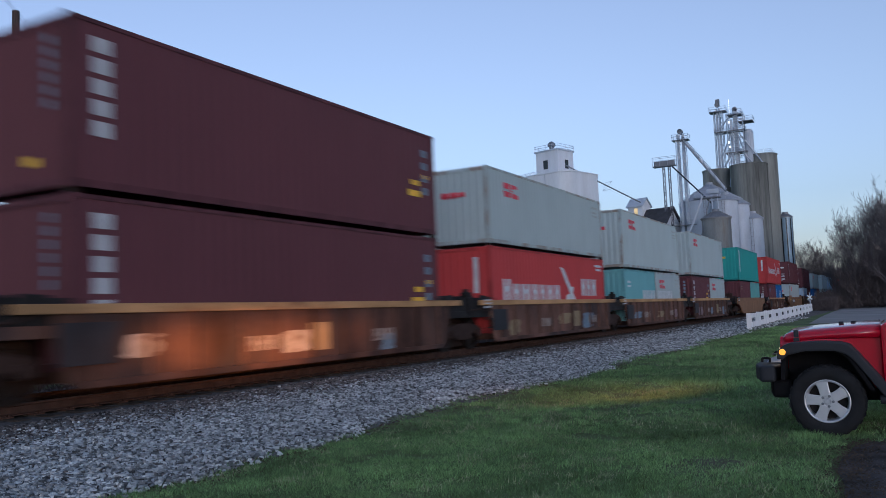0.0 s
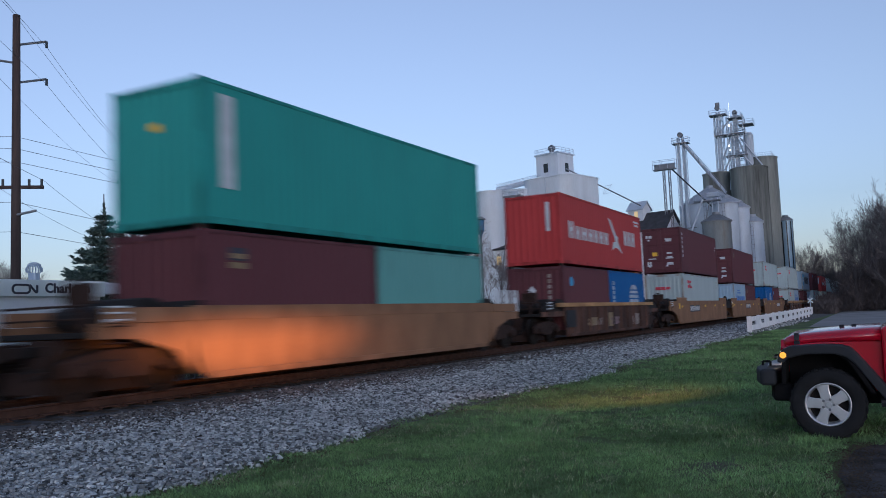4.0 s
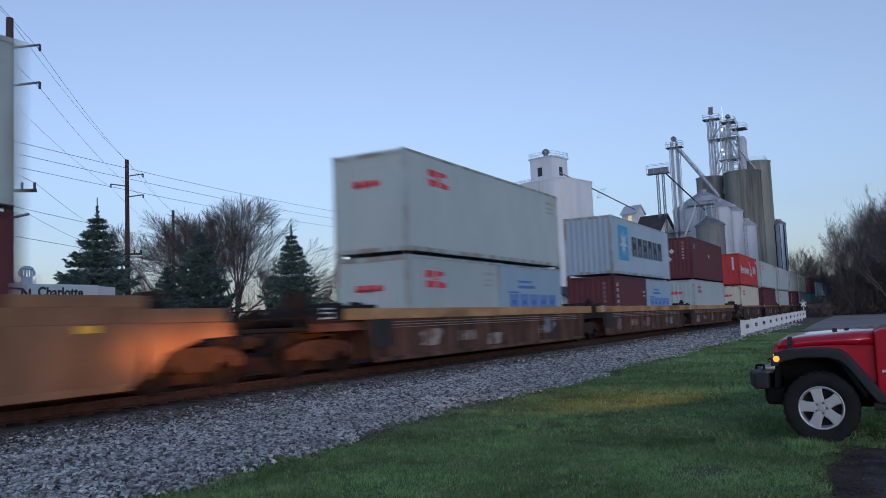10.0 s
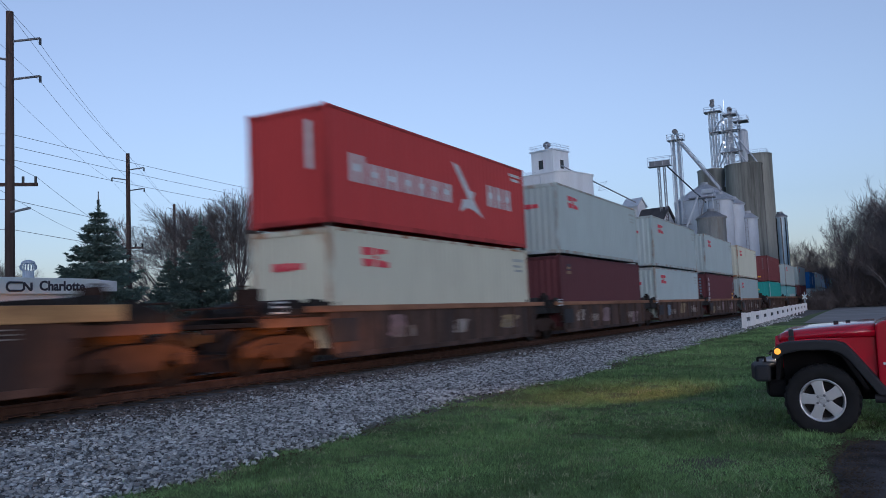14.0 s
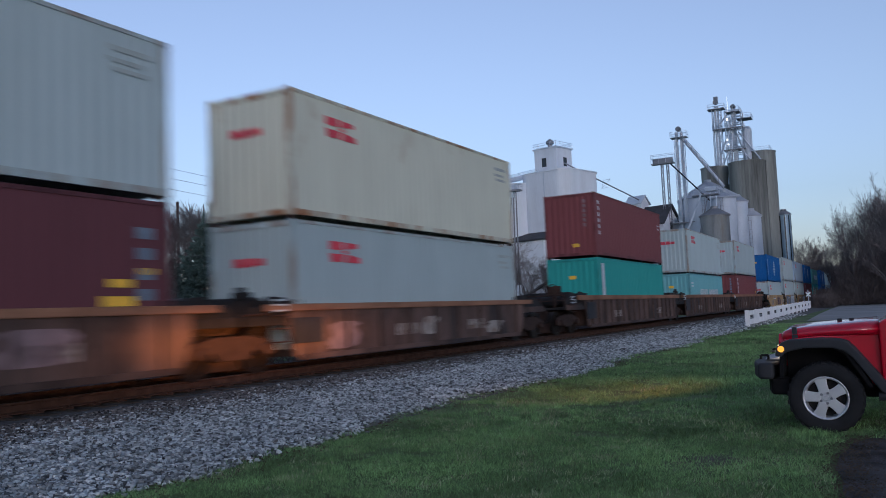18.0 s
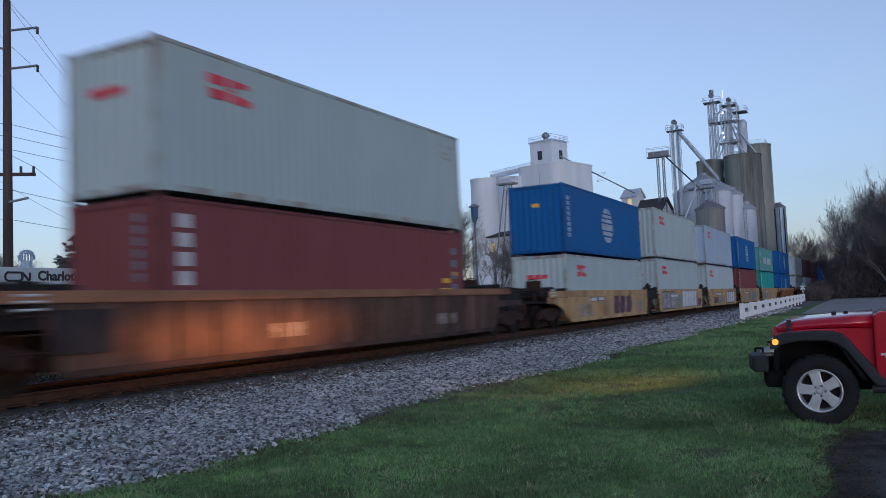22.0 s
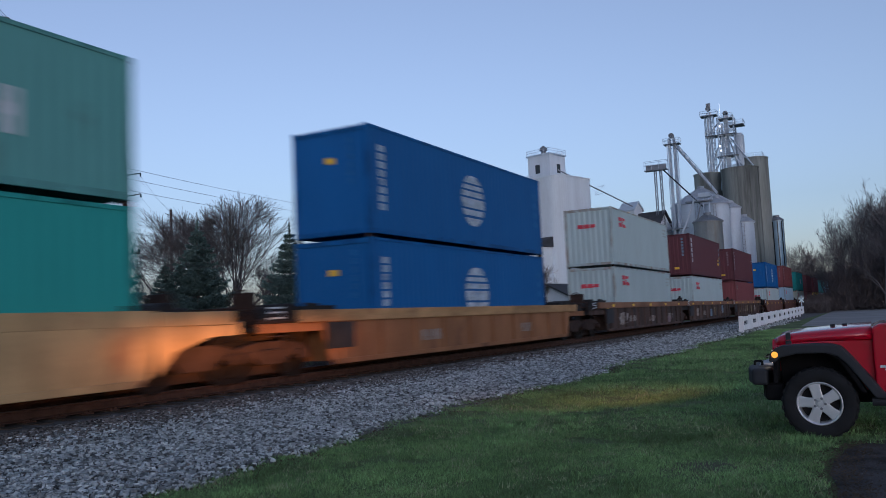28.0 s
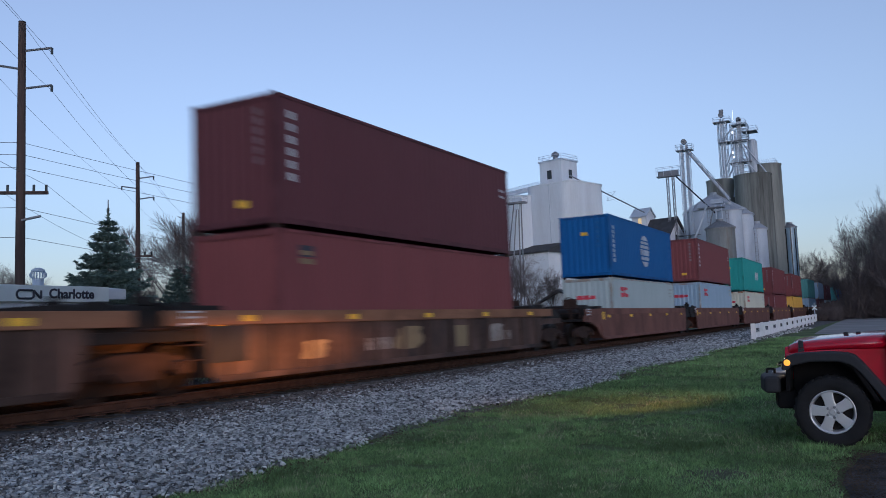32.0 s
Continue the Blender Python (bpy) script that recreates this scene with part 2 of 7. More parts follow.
JEEP_RED.node_tree.nodes["Principled BSDF"].inputs["Specular IOR Level"].default_value = 0.45
JEEP_RED.node_tree.nodes["Principled BSDF"].inputs["Coat Weight"].default_value = 0.7
# darker than the plastic: the shade under the car is put into the colour
SHADE_BLACK = material("shade_black", (0.005, 0.005, 0.006), 0.9, 0, 0.2, 6, 90, 0.1)
PLASTIC = material("black_textured_plastic", (0.030, 0.033, 0.039), 0.65, 0, 0.1, 6, 120, 0.1)
RUBBER = material("tyre_rubber", (0.019, 0.020, 0.022), 0.95, 0, 0.2, 6, 90, 0.2)
islands(BLADE, 0.45, 1.6)
islands(DRY, 0.4, 1.5)
ALLOY = material("silver_alloy", (0.62, 0.64, 0.67), 0.35, 0.6, 0.05, 6, 90, 0.0)
AMBER = glow("amber_lamp", (1.0, 0.40, 0.03), 0.55)
HEADLAMP = glow("warm_headlamp", (1.0, 0.72, 0.4), 3.00)
WHITE_GLOW = glow("white_lamp_and_mast_glow", (1.0, 0.95, 0.85), 0.80)
YELLOW_LAMP = glow("lit_window", (1.0, 0.7, 0.3), 0.22)
CLEAR = material("car_glass", (0.02, 0.025, 0.03), 0.05, 0, 0.05, 2, 20, 0)

# ---- mesh helpers ----
def mesh_of(name, bm, mat=None, smooth=False):
    me = bpy.data.meshes.new(name)
    bmesh.ops.recalc_face_normals(bm, faces=bm.faces)
    bm.to_mesh(me)
    bm.free()
    if mat:
        me.materials.append(mat)
    if smooth:
        for p in me.polygons:
            p.use_smooth = True
    return me


def part(name, bm, mat, parent=None, label="", at=None, smooth=False):
    """One mesh object, under a thing or a part. bm may be a mesh already made; then it is shared."""
    shared = isinstance(bm, bpy.types.Mesh)
    me = bm if shared else mesh_of(name, bm, mat, smooth)
    ob = new(name, me)
    if shared and mat:
        if not me.materials:
            me.materials.append(mat)
        ob.material_slots[0].link = "OBJECT"
        ob.material_slots[0].material = mat
    if parent:
        ob.parent = parent
    if at is not None:
        ob.matrix_local = at if isinstance(at, Matrix) else Matrix.Translation(at)
    if label:
        ob["label"] = label
    return ob


def thing(name, label, category, at=None, group="", kind=""):
    ob = new(name)
    ob.empty_display_size = 0.3
    if at is not None:
        ob.matrix_world = at if isinstance(at, Matrix) else Matrix.Translation(at)
    return tagged(ob, label, category, group, kind)


def B(*boxes, bevel=0.0):
    """A bmesh of boxes (x0, y0, z0, x1, y1, z1)."""
    bm = bmesh.new()
    for x0, y0, z0, x1, y1, z1 in boxes:
        v = [bm.verts.new((x, y, z)) for x in (x0, x1) for y in (y0, y1) for z in (z0, z1)]
        for q in ((0, 1, 3, 2), (4, 6, 7, 5), (0, 4, 5, 1), (2, 3, 7, 6), (0, 2, 6, 4), (1, 5, 7, 3)):
            bm.faces.new([v[i] for i in q])
    if bevel:
        bmesh.ops.bevel(bm, geom=bm.edges[:], offset=bevel, segments=2, affect="EDGES", profile=0.6)
    return bm


def tube(bm, a, b, r, r2=None, sides=6, caps=True):
    a, b = Vector(a), Vector(b)
    r2 = r if r2 is None else r2
    q = (b - a).to_track_quat("Z", "Y")
    rings = []
    for p, rad in ((a, r), (b, r2)):
        rings.append([bm.verts.new(p + q @ Vector((rad * math.cos(2 * math.pi * i / sides), rad * math.sin(2 * math.pi * i / sides), 0))) for i in range(sides)])
    for i in range(sides):
        j = (i + 1) % sides
        bm.faces.new((rings[0][i], rings[0][j], rings[1][j], rings[1][i]))
    if caps:
        bm.faces.new(rings[0][::-1])
        bm.faces.new(rings[1])
    return bm


def tubes(*runs, sides=6):
    bm = bmesh.new()
    for a, b, r in runs:
        tube(bm, a, b, r, sides=sides)
    return bm


def lathe(profile, sides=32, axis="Z", ring_only=False):
    """A closed body of revolution from (radius, height) pairs."""
    bm = bmesh.new()
    rings = []
    for r, h in profile:
        ring = []
        for i in range(sides):
            a = 2 * math.pi * i / sides
            c, s = r * math.cos(a), r * math.sin(a)
            ring.append(bm.verts.new((c, s, h) if axis == "Z" else (c, h, s) if axis == "Y" else (h, c, s)))
        rings.append(ring)
    for k in range(len(rings) - 1):
        for i in range(sides):
            j = (i + 1) % sides
            bm.faces.new((rings[k][i], rings[k][j], rings[k + 1][j], rings[k + 1][i]))
    if ring_only:
        for i in range(sides):
            j = (i + 1) % sides
            bm.faces.new((rings[-1][i], rings[-1][j], rings[0][j], rings[0][i]))
        return bm
    for ring in (rings[0], rings[-1]):
        if (ring[0].co - ring[sides // 2].co).length > 1e-4:
            bm.faces.new(ring)
    return bm


def prism(points, lo, hi, axis="X", bevel=0.0, segments=2):
    """A flat outline pushed along an axis. Outline (u, v): (y, z) for X, (x, z) for Y, (x, y) for Z."""
    bm = bmesh.new()
    at = {"X": lambda u, v, w: (w, u, v), "Y": lambda u, v, w: (u, w, v), "Z": lambda u, v, w: (u, v, w)}[axis]
    a = [bm.verts.new(at(u, v, lo)) for u, v in points]
    b = [bm.verts.new(at(u, v, hi)) for u, v in points]
    bm.faces.new(a[::-1])
    bm.faces.new(b)
    for i in range(len(points)):
        j = (i + 1) % len(points)
        bm.faces.new((a[i], a[j], b[j], b[i]))
    if bevel:
        bmesh.ops.recalc_face_normals(bm, faces=bm.faces)
        bmesh.ops.bevel(bm, geom=bm.edges[:], offset=bevel, segments=segments, affect="EDGES", profile=0.6)
    return bm


def strand(bm, points, r, sides=4):
    """One connected round strand through all the points."""
    rings = []
    for i, p in enumerate(points):
        d = (Vector(points[min(i + 1, len(points) - 1)]) - Vector(points[max(i - 1, 0)])).normalized()
        u = d.cross(Vector((0, 0, 1)) if abs(d.z) < 0.9 else Vector((1, 0, 0))).normalized()
        w = d.cross(u)
        rings.append([bm.verts.new(Vector(p) + (u * math.cos(6.2832 * k / sides) + w * math.sin(6.2832 * k / sides)) * r) for k in range(sides)])
    for a, b in zip(rings, rings[1:]):
        for k in range(sides):
            j = (k + 1) % sides
            bm.faces.new((a[k], a[j], b[j], b[k]))
    return bm


def raw(name, verts, faces, mat, smooth=False):
    me = bpy.data.meshes.new(name)
    me.from_pydata([tuple(v) for v in verts], [], faces)
    me.materials.append(mat)
    return me


def soup(name, verts, size, mat):
    """A mesh of separate faces of `size` corners each, from an array of corners, made quickly."""
    me = bpy.data.meshes.new(name)
    n = len(verts)
    me.vertices.add(n)
    me.vertices.foreach_set("co", np.ascontiguousarray(verts, dtype=np.float32).ravel())
    me.loops.add(n)
    me.loops.foreach_set("vertex_index", np.arange(n, dtype=np.int32))
    me.polygons.add(n // size)
    me.polygons.foreach_set("loop_start", np.arange(0, n, size, dtype=np.int32))
    me.polygons.foreach_set("loop_total", np.full(n // size, size, dtype=np.int32))
    me.update(calc_edges=True)
    me.materials.append(mat)
    return me


# ---- ground, track and roads ----
def lawn_edge(y):
    """Where the lawn meets the ballast, winding in and out."""
    return -6.2 + 0.26 * np.cos(0.571 * (y - 6.5)) + 0.09 * np.sin(y * 2.3 + 1) + 0.06 * np.sin(y * 6.7)


def ground():
    bm = bmesh.new()
    xs = [-2500, -600, -150, -60, -30, -18, -10, -5, 0, 5, 12, 30, 80, 300, 2500]
    ys = [-2500, -600, -100, -20, 0, 5, 10, 20, 40, 80, 160, 320, 800, 3500]
    g = [[bm.verts.new((x, y, GROUND)) for y in ys] for x in xs]
    for i in range(len(xs) - 1):
        for j in range(len(ys) - 1):
            bm.faces.new((g[i][j], g[i + 1][j], g[i + 1][j + 1], g[i][j + 1]))
    tagged(part("ground", bm, SOIL), "short green lawn with worn soil patches", "ground", kind="structure")


def ballast():
    edge, crown = -6.1, -0.22
    out = [(-18.6, GROUND - 0.1), (-18.6, GROUND + 0.01), (-14.6, crown), (-10.7, crown), (edge, GROUND + 0.004), (edge, GROUND - 0.1)]
    tagged(part("ballast_bed", prism(out, -120, 700, "Y"), BALLAST), "grey crushed stone ballast shoulder beside the rails", "ballast", kind="structure").matrix_world = LINE
    rng = np.random.default_rng(4)
    corner = np.array([(x, y, z) for x in (-1, 1) for y in (-1, 1) for z in (-1, 1)], float)
    quads = np.array([(0, 1, 3, 2), (4, 6, 7, 5), (0, 4, 5, 1), (2, 3, 7, 6), (0, 2, 6, 4), (1, 5, 7, 3)])
    spots = []
    for y0, y1, per, size in ((3, 12, 700, 0.0225), (12, 22, 460, 0.025), (22, 40, 190, 0.032), (40, 75, 60, 0.05)):
        n = int((y1 - y0) * 5.4 * per)
        x = rng.uniform(-10.9, -5.5, n)
        y = rng.uniform(y0, y1, n)
        fade = rng.random(n) < np.clip((lawn_edge(y) + 0.16 - x) / 0.4, 0.0, 1)
        spots.append(np.stack([x, y, np.full(n, size)], -1)[fade])
    s = np.concatenate(spots)
    n = len(s)
    z = np.interp(s[:, 0], [-14.6, -10.7, edge, 0], [crown, crown, GROUND + 0.004, GROUND + 0.003])
    dims = s[:, 2:3] * rng.uniform(0.45, 1.5, (n, 3)) * [1, 1, 0.7]
    v = corner[None] * (1 + rng.uniform(-0.6, 0.25, (n, 8, 3))) * dims[:, None]
    a, b = rng.uniform(0, 6.28, n), rng.uniform(-0.6, 0.6, n)
    ca, sa, cb, sb = np.cos(a), np.sin(a), np.cos(b), np.sin(b)
    x1, z1 = v[..., 0] * cb[:, None] - v[..., 2] * sb[:, None], v[..., 0] * sb[:, None] + v[..., 2] * cb[:, None]
    x2, y2 = x1 * ca[:, None] - v[..., 1] * sa[:, None], x1 * sa[:, None] + v[..., 1] * ca[:, None]
    v = np.stack([x2 + s[:, None, 0], y2 + s[:, None, 1], z1 + (z + dims[:, 2] * 0.45)[:, None]], -1)
    m = STONE.copy()
    m.name = "loose_stone"
    islands(m, 0.18, 2.1)
    dirty = m.copy()
    dirty.name = "oil_stained_stone"
    dirty.node_tree.nodes["Vector Math.001"].inputs[0].default_value = (0.115, 0.104, 0.096)
    me = bpy.data.meshes.new("gravel")
    me.vertices.add(n * 8)
    me.vertices.foreach_set("co", v.astype(np.float32).ravel())
    f = (quads[None] + 8 * np.arange(n)[:, None, None]).reshape(-1, 4)
    me.loops.add(f.size)
    me.loops.foreach_set("vertex_index", f.astype(np.int32).ravel())
    me.polygons.add(len(f))
    me.polygons.foreach_set("loop_start", np.arange(0, f.size, 4, dtype=np.int32))
    me.polygons.foreach_set("loop_total", np.full(len(f), 4, dtype=np.int32))
    me.update(calc_edges=True)
    me.materials.append(m)
    me.materials.append(dirty)
    soot = rng.random(n) < np.clip((-8.9 - s[:, 0]) / 1.6, 0.04, 0.92)
    me.polygons.foreach_set("material_index", np.repeat(soot.astype(np.int32), 6))
    tagged(new("gravel", me), "loose grey crushed stones of the ballast", "gravel", kind="stuff").matrix_world = LINE


def rails():
    w = 0.7175
    prof = [(-0.07, -0.18), (0.07, -0.18), (0.07, -0.165), (0.012, -0.145), (0.012, -0.045), (0.036, -0.035), (0.036, -0.004), (-0.036, -0.004), (-0.036, -0.035), (-0.012, -0.045), (-0.012, -0.145), (-0.07, -0.165)]
    for s in (-1, 1):
        x = TRACK + s * (w + 0.036)
        rail = tagged(part("rail", prism([(x + u, z) for u, z in prof], -120, 700, "Y"), RAIL_RUST), "rusty brown steel rail with a worn bright head", "rail", group="rails of the track", kind="structure")
        rail.matrix_world = LINE
        part("rail_head", B((x - 0.03, -120, -0.004, x + 0.03, 700, 0.0)), TREAD_STEEL, rail, "bright worn running surface")
    me = mesh_of("sleeper", B((-1.3, -0.11, -0.1, 1.3, 0.11, 0.0), bevel=0.01), material("creosoted_sleeper", (0.05, 0.04, 0.032), 0.9, 0, 0.35, 3, 30, 0.3))
    plate = mesh_of("tie_plate", B((-0.16, -0.09, 0, 0.16, 0.09, 0.022), (-0.12, -0.06, 0.02, -0.085, -0.03, 0.055), (0.085, 0.03, 0.02, 0.12, 0.06, 0.055)), RAIL_RUST)
    bed = thing("sleepers", "dark creosoted wooden sleepers under the rails", "sleepers", LINE @ Matrix.Translation((TRACK, 0, -0.2)), kind="structure")
    for i in range(120):
        o = part("sleeper", me, None, bed, at=(0, 2 + i * 0.53, 0))
        for s in (-1, 1):
            part("tie_plate", plate, None, o, at=(s * (w + 0.036), 0, 0.0))


def roads():
    rng = random.Random(3)
    edge = [(-0.42 + 0.06 * math.sin(y * 2.1) + rng.uniform(-0.05, 0.05), y) for y in np.arange(-6, 9.2, 0.3)]
    out = edge + [(-0.25, 9.4), (0.1, 9.9), (0.6, 10.6), (1.6, 12.4), (4.5, 14), (7.5, 14), (7.5, -6)]
    tagged(part("driveway", prism(out, GROUND - 0.05, GROUND + 0.012, "Z"), ASPHALT), "dark worn asphalt driveway with a crumbling edge", "driveway", kind="structure")
    lot = [(-4.3, 55), (-4.9, 75), (-5.4, 100), (-6.2, 165), (40, 165), (60, 45), (20, 45), (2, 52)]
    tagged(part("road", prism(lot, GROUND - 0.05, GROUND + 0.012, "Z"), material("pale_road", (0.27, 0.255, 0.24), 0.9, 0, 0.15, 0.2, 8, 0.2)), "pale grey asphalt road by the crossing", "road", kind="structure")


def grass():
    rng = np.random.default_rng(8)

    def bare(x, y):
        """Worn spots in the lawn, mostly along the ballast."""
        f = np.sin(x * 2.3 + 1.7 * np.sin(y * 1.3)) * np.sin(y * 1.9 + 1.1 * np.sin(x * 1.7 + 2)) + 0.45 * np.sin(x * 6.1 + y * 3.7) * np.sin(y * 5.3 - x * 2.9)
        return f + 0.9 * np.exp(-((x + 6.0) / 0.4) ** 2) > 0.72

    def blades(y0, y1, count, tall, wide, mat, name, label, clump=0.0, near=0.0):
        y = rng.uniform(y0, y1, count * 3)
        x = rng.uniform(-7.2, 3.0, count * 3)
        if clump:
            cy, cx = rng.uniform(y0, y1, count // 22), rng.uniform(-7.0, 3.0, count // 22)
            pick = rng.integers(0, len(cx), count * 3)
            x, y = cx[pick] + rng.normal(0, clump, count * 3), cy[pick] + rng.normal(0, clump, count * 3)
        ok = (x > lawn_edge(y) + rng.normal(0, 0.12, len(x))) & ~(bare(x, y) & (rng.random(len(x)) < 0.8))
        ok &= ~((x > -0.48 + 0.06 * np.sin(y * 2.1)) & (y < 9.4)) & ~((x > -0.2) & (y < 12.4) & (x > (y - 9.4) * 0.5))
        x, y = x[ok][:count], y[ok][:count]
        n = len(x)
        a = rng.uniform(0, 6.28, n)
        h = tall * rng.uniform(0.45, 1.45, n) * (0.75 + 0.5 * (np.sin(x * 7.3 + 2 * np.sin(y * 3.1)) * np.sin(y * 6.7 + 2 * np.sin(x * 2.7)) > 0.1))
        lean = rng.normal(0, 0.6, (n, 2)) * h[:, None]
        dx, dy = np.cos(a) * wide / 2, np.sin(a) * wide / 2
        z = np.full(n, GROUND - 0.005)
        v = np.stack([np.stack([x - dx, y - dy, z], -1), np.stack([x + dx, y + dy, z], -1), np.stack([x + lean[:, 0], y + lean[:, 1], z + h], -1)], 1)
        tagged(new(name, soup(name, v.reshape(-1, 3), 3, mat)), label, "grass", kind="stuff")

    def ragged(x0, x1, y0, y1, count, tall):
        """Uncut grass the mower missed, against the car's wheel."""
        x, y = rng.uniform(x0, x1, count), rng.uniform(y0, y1, count)
        h = tall * rng.uniform(0.3, 1.3, count)
        a, lean = rng.uniform(0, 6.28, count), rng.normal(0, 0.4, (count, 2)) * h[:, None]
        dx, dy, z = np.cos(a) * 0.005, np.sin(a) * 0.005, np.full(count, GROUND - 0.005)
        v = np.stack([np.stack([x - dx, y - dy, z], -1), np.stack([x + dx, y + dy, z], -1), np.stack([x + lean[:, 0], y + lean[:, 1], z + h], -1)], 1)
        tagged(new("grass_tufts", soup("grass_tufts", v.reshape(-1, 3), 3, BLADE)), "uncut grass against the car's wheel", "grass", kind="stuff")

    ragged(-1.02, -0.62, 9.48, 9.62, 420, 0.085)
    ragged(-0.75, -0.3, 9.5, 9.62, 260, 0.06)
    blades(4, 10, 170000, 0.030, 0.007, BLADE, "grass", "short green lawn grass")
    blades(10, 20, 120000, 0.038, 0.011, BLADE, "grass", "short green lawn grass")
    blades(20, 50, 70000, 0.055, 0.022, BLADE, "grass", "short green lawn grass")
    blades(4, 14, 45000, 0.048, 0.008, BLADE, "grass_tufts", "longer dark green grass tufts", 0.045)
    blades(14, 40, 30000, 0.085, 0.016, BLADE, "grass_tufts", "longer dark green grass tufts", 0.09)
    blades(4, 12, 16000, 0.040, 0.006, DRY, "dry_grass", "dry straw-coloured grass stalks", 0.06)
    blades(9, 30, 9000, 0.065, 0.008, DRY, "dry_grass", "dry straw-coloured grass stalks", 0.12)


def edge_litter():
    """Crumbs of soil and dark stones where the lawn meets the ballast."""
    rng = np.random.default_rng(31)
    n = 9000
    y = rng.uniform(4, 40, n)
    x = lawn_edge(y) + rng.normal(0.10, 0.2, n)
    r = rng.uniform(0.006, 0.02, n) * (1 + y / 40)
    c = np.stack([x, y, np.full(n, GROUND + 0.012)], -1)
    d = rng.normal(0, 1, (n, 4, 3))
    d /= np.linalg.norm(d, axis=2)[:, :, None]
    p = c[:, None] + d * r[:, None, None] * [1, 1, 0.6]
    v = p[:, [0, 1, 2, 0, 2, 3, 0, 3, 1, 1, 3, 2]]
    y2 = rng.uniform(2, 9.6, 7000)
    x2 = -0.42 + 0.06 * np.sin(y2 * 2.1) + rng.normal(0.06, 0.13, 7000)
    c2 = np.stack([x2, y2, np.full(7000, GROUND + 0.016)], -1)
    d2 = rng.normal(0, 1, (7000, 4, 3))
    p2 = c2[:, None] + d2 / np.linalg.norm(d2, axis=2)[:, :, None] * rng.uniform(0.005, 0.017, (7000, 1, 1)) * [1, 1, 0.6]
    v = np.concatenate([v, p2[:, [0, 1, 2, 0, 2, 3, 0, 3, 1, 1, 3, 2]]])
    grit = rng.uniform((-0.3, 3, 0), (2.4, 10, 0), (9000, 3)) + [0, 0, GROUND + 0.014]
    d3 = rng.normal(0, 1, (9000, 4, 3))
    p3 = grit[:, None] + d3 / np.linalg.norm(d3, axis=2)[:, :, None] * rng.uniform(0.003, 0.010, (9000, 1, 1)) * [1, 1, 0.6]
    tagged(new("road_grit", soup("road_grit", p3[:, [0, 1, 2, 0, 2, 3, 0, 3, 1, 1, 3, 2]].reshape(-1, 3), 3, material("grey_grit", (0.13, 0.12, 0.115), 0.95, 0, 0.4, 3, 30, 0.0))), "loose grey grit on the driveway", "grit", kind="stuff")
    tagged(new("soil_crumbs", soup("soil_crumbs", v.reshape(-1, 3), 3, material("soil_crumb", (0.075, 0.058, 0.042), 0.95, 0, 0.4, 3, 30, 0.0))), "brown soil crumbs along the lawn's edges", "soil", kind="stuff")


ground()
ballast()
rails()
roads()
grass()
edge_litter()

# ---- the train ----
RUN = ((0, 0.0), (16, 256.92), (32, 514.03))    # a steady 58 km/h
MOVING = []                         # (thing, place at the start)
HIGH, LOW, FORTY, TWENTY, HALF = 2.896, 2.591, 12.192, 6.058, 1.219
SHARED = {}


def shared(key, make):
    if key not in SHARED:
        SHARED[key] = make()
    return SHARED[key]


def pieces(key, make):
    """The separate islands of a marking, each a mesh of its own, shared by all that carry it."""
    if key not in SHARED:
        bm = make()
        seen, out = set(), []
        for v in bm.verts:
            if v in seen:
                continue
            stack, isle = [v], []
            seen.add(v)
            while stack:
                a = stack.pop()
                isle.append(a)
                for e in a.link_edges:
                    b = e.other_vert(a)
                    if b not in seen:
                        seen.add(b)
                        stack.append(b)
            number = {a: i for i, a in enumerate(isle)}
            me = bpy.data.meshes.new("marking")
            me.from_pydata([a.co[:] for a in isle], [], [[number[a] for a in f.verts] for f in bm.faces if f.verts[0] in number])
            out.append(me)
        bm.free()
        SHARED[key] = out
    return SHARED[key]


def corrugated(length, height, pitch, depth, lo, hi):
    """A ribbed sheet along u (0..length), facing +x, ribs running up."""
    bm = bmesh.new()
    n = max(3, int(length / pitch))
    p = length / n
    us, ds = [], []
    for i in range(n):
        for f, d in ((0.0, 0), (0.36, 0), (0.5, -depth), (0.86, -depth)):
            us.append((i + f) * p)
            ds.append(d)
    us.append(length)
    ds.append(0)
    a = [bm.verts.new((d, u, lo)) for u, d in zip(us, ds)]
    b = [bm.verts.new((d, u, hi)) for u, d in zip(us, ds)]
    for i in range(len(us) - 1):
        bm.faces.new((a[i], a[i + 1], b[i + 1], b[i]))
    return bm


def blocks(*rects, skew=0.0):
    """Thin raised bars on a plane facing +x: (u0, v0, u1, v1) in y and z."""
    bm = bmesh.new()
    for u0, v0, u1, v1 in rects:
        q = [(u0, v0), (u1, v0), (u1, v1), (u0, v1)]
        a = [bm.verts.new((0.0, u, v)) for u, v in q]
        b = [bm.verts.new((0.005, u, v)) for u, v in q]
        bm.faces.new(b)
        for i in range(4):
            bm.faces.new((a[i], a[(i + 1) % 4], b[(i + 1) % 4], b[i]))
    return bm


def outline(*polys):
    bm = bmesh.new()
    for p in polys:
        a = [bm.verts.new((0.0, u, v)) for u, v in p]
        b = [bm.verts.new((0.005, u, v)) for u, v in p]
        bm.faces.new(b)
        for i in range(len(p)):
            bm.faces.new((a[i], a[(i + 1) % len(p)], b[(i + 1) % len(p)], b[i]))
    return bm


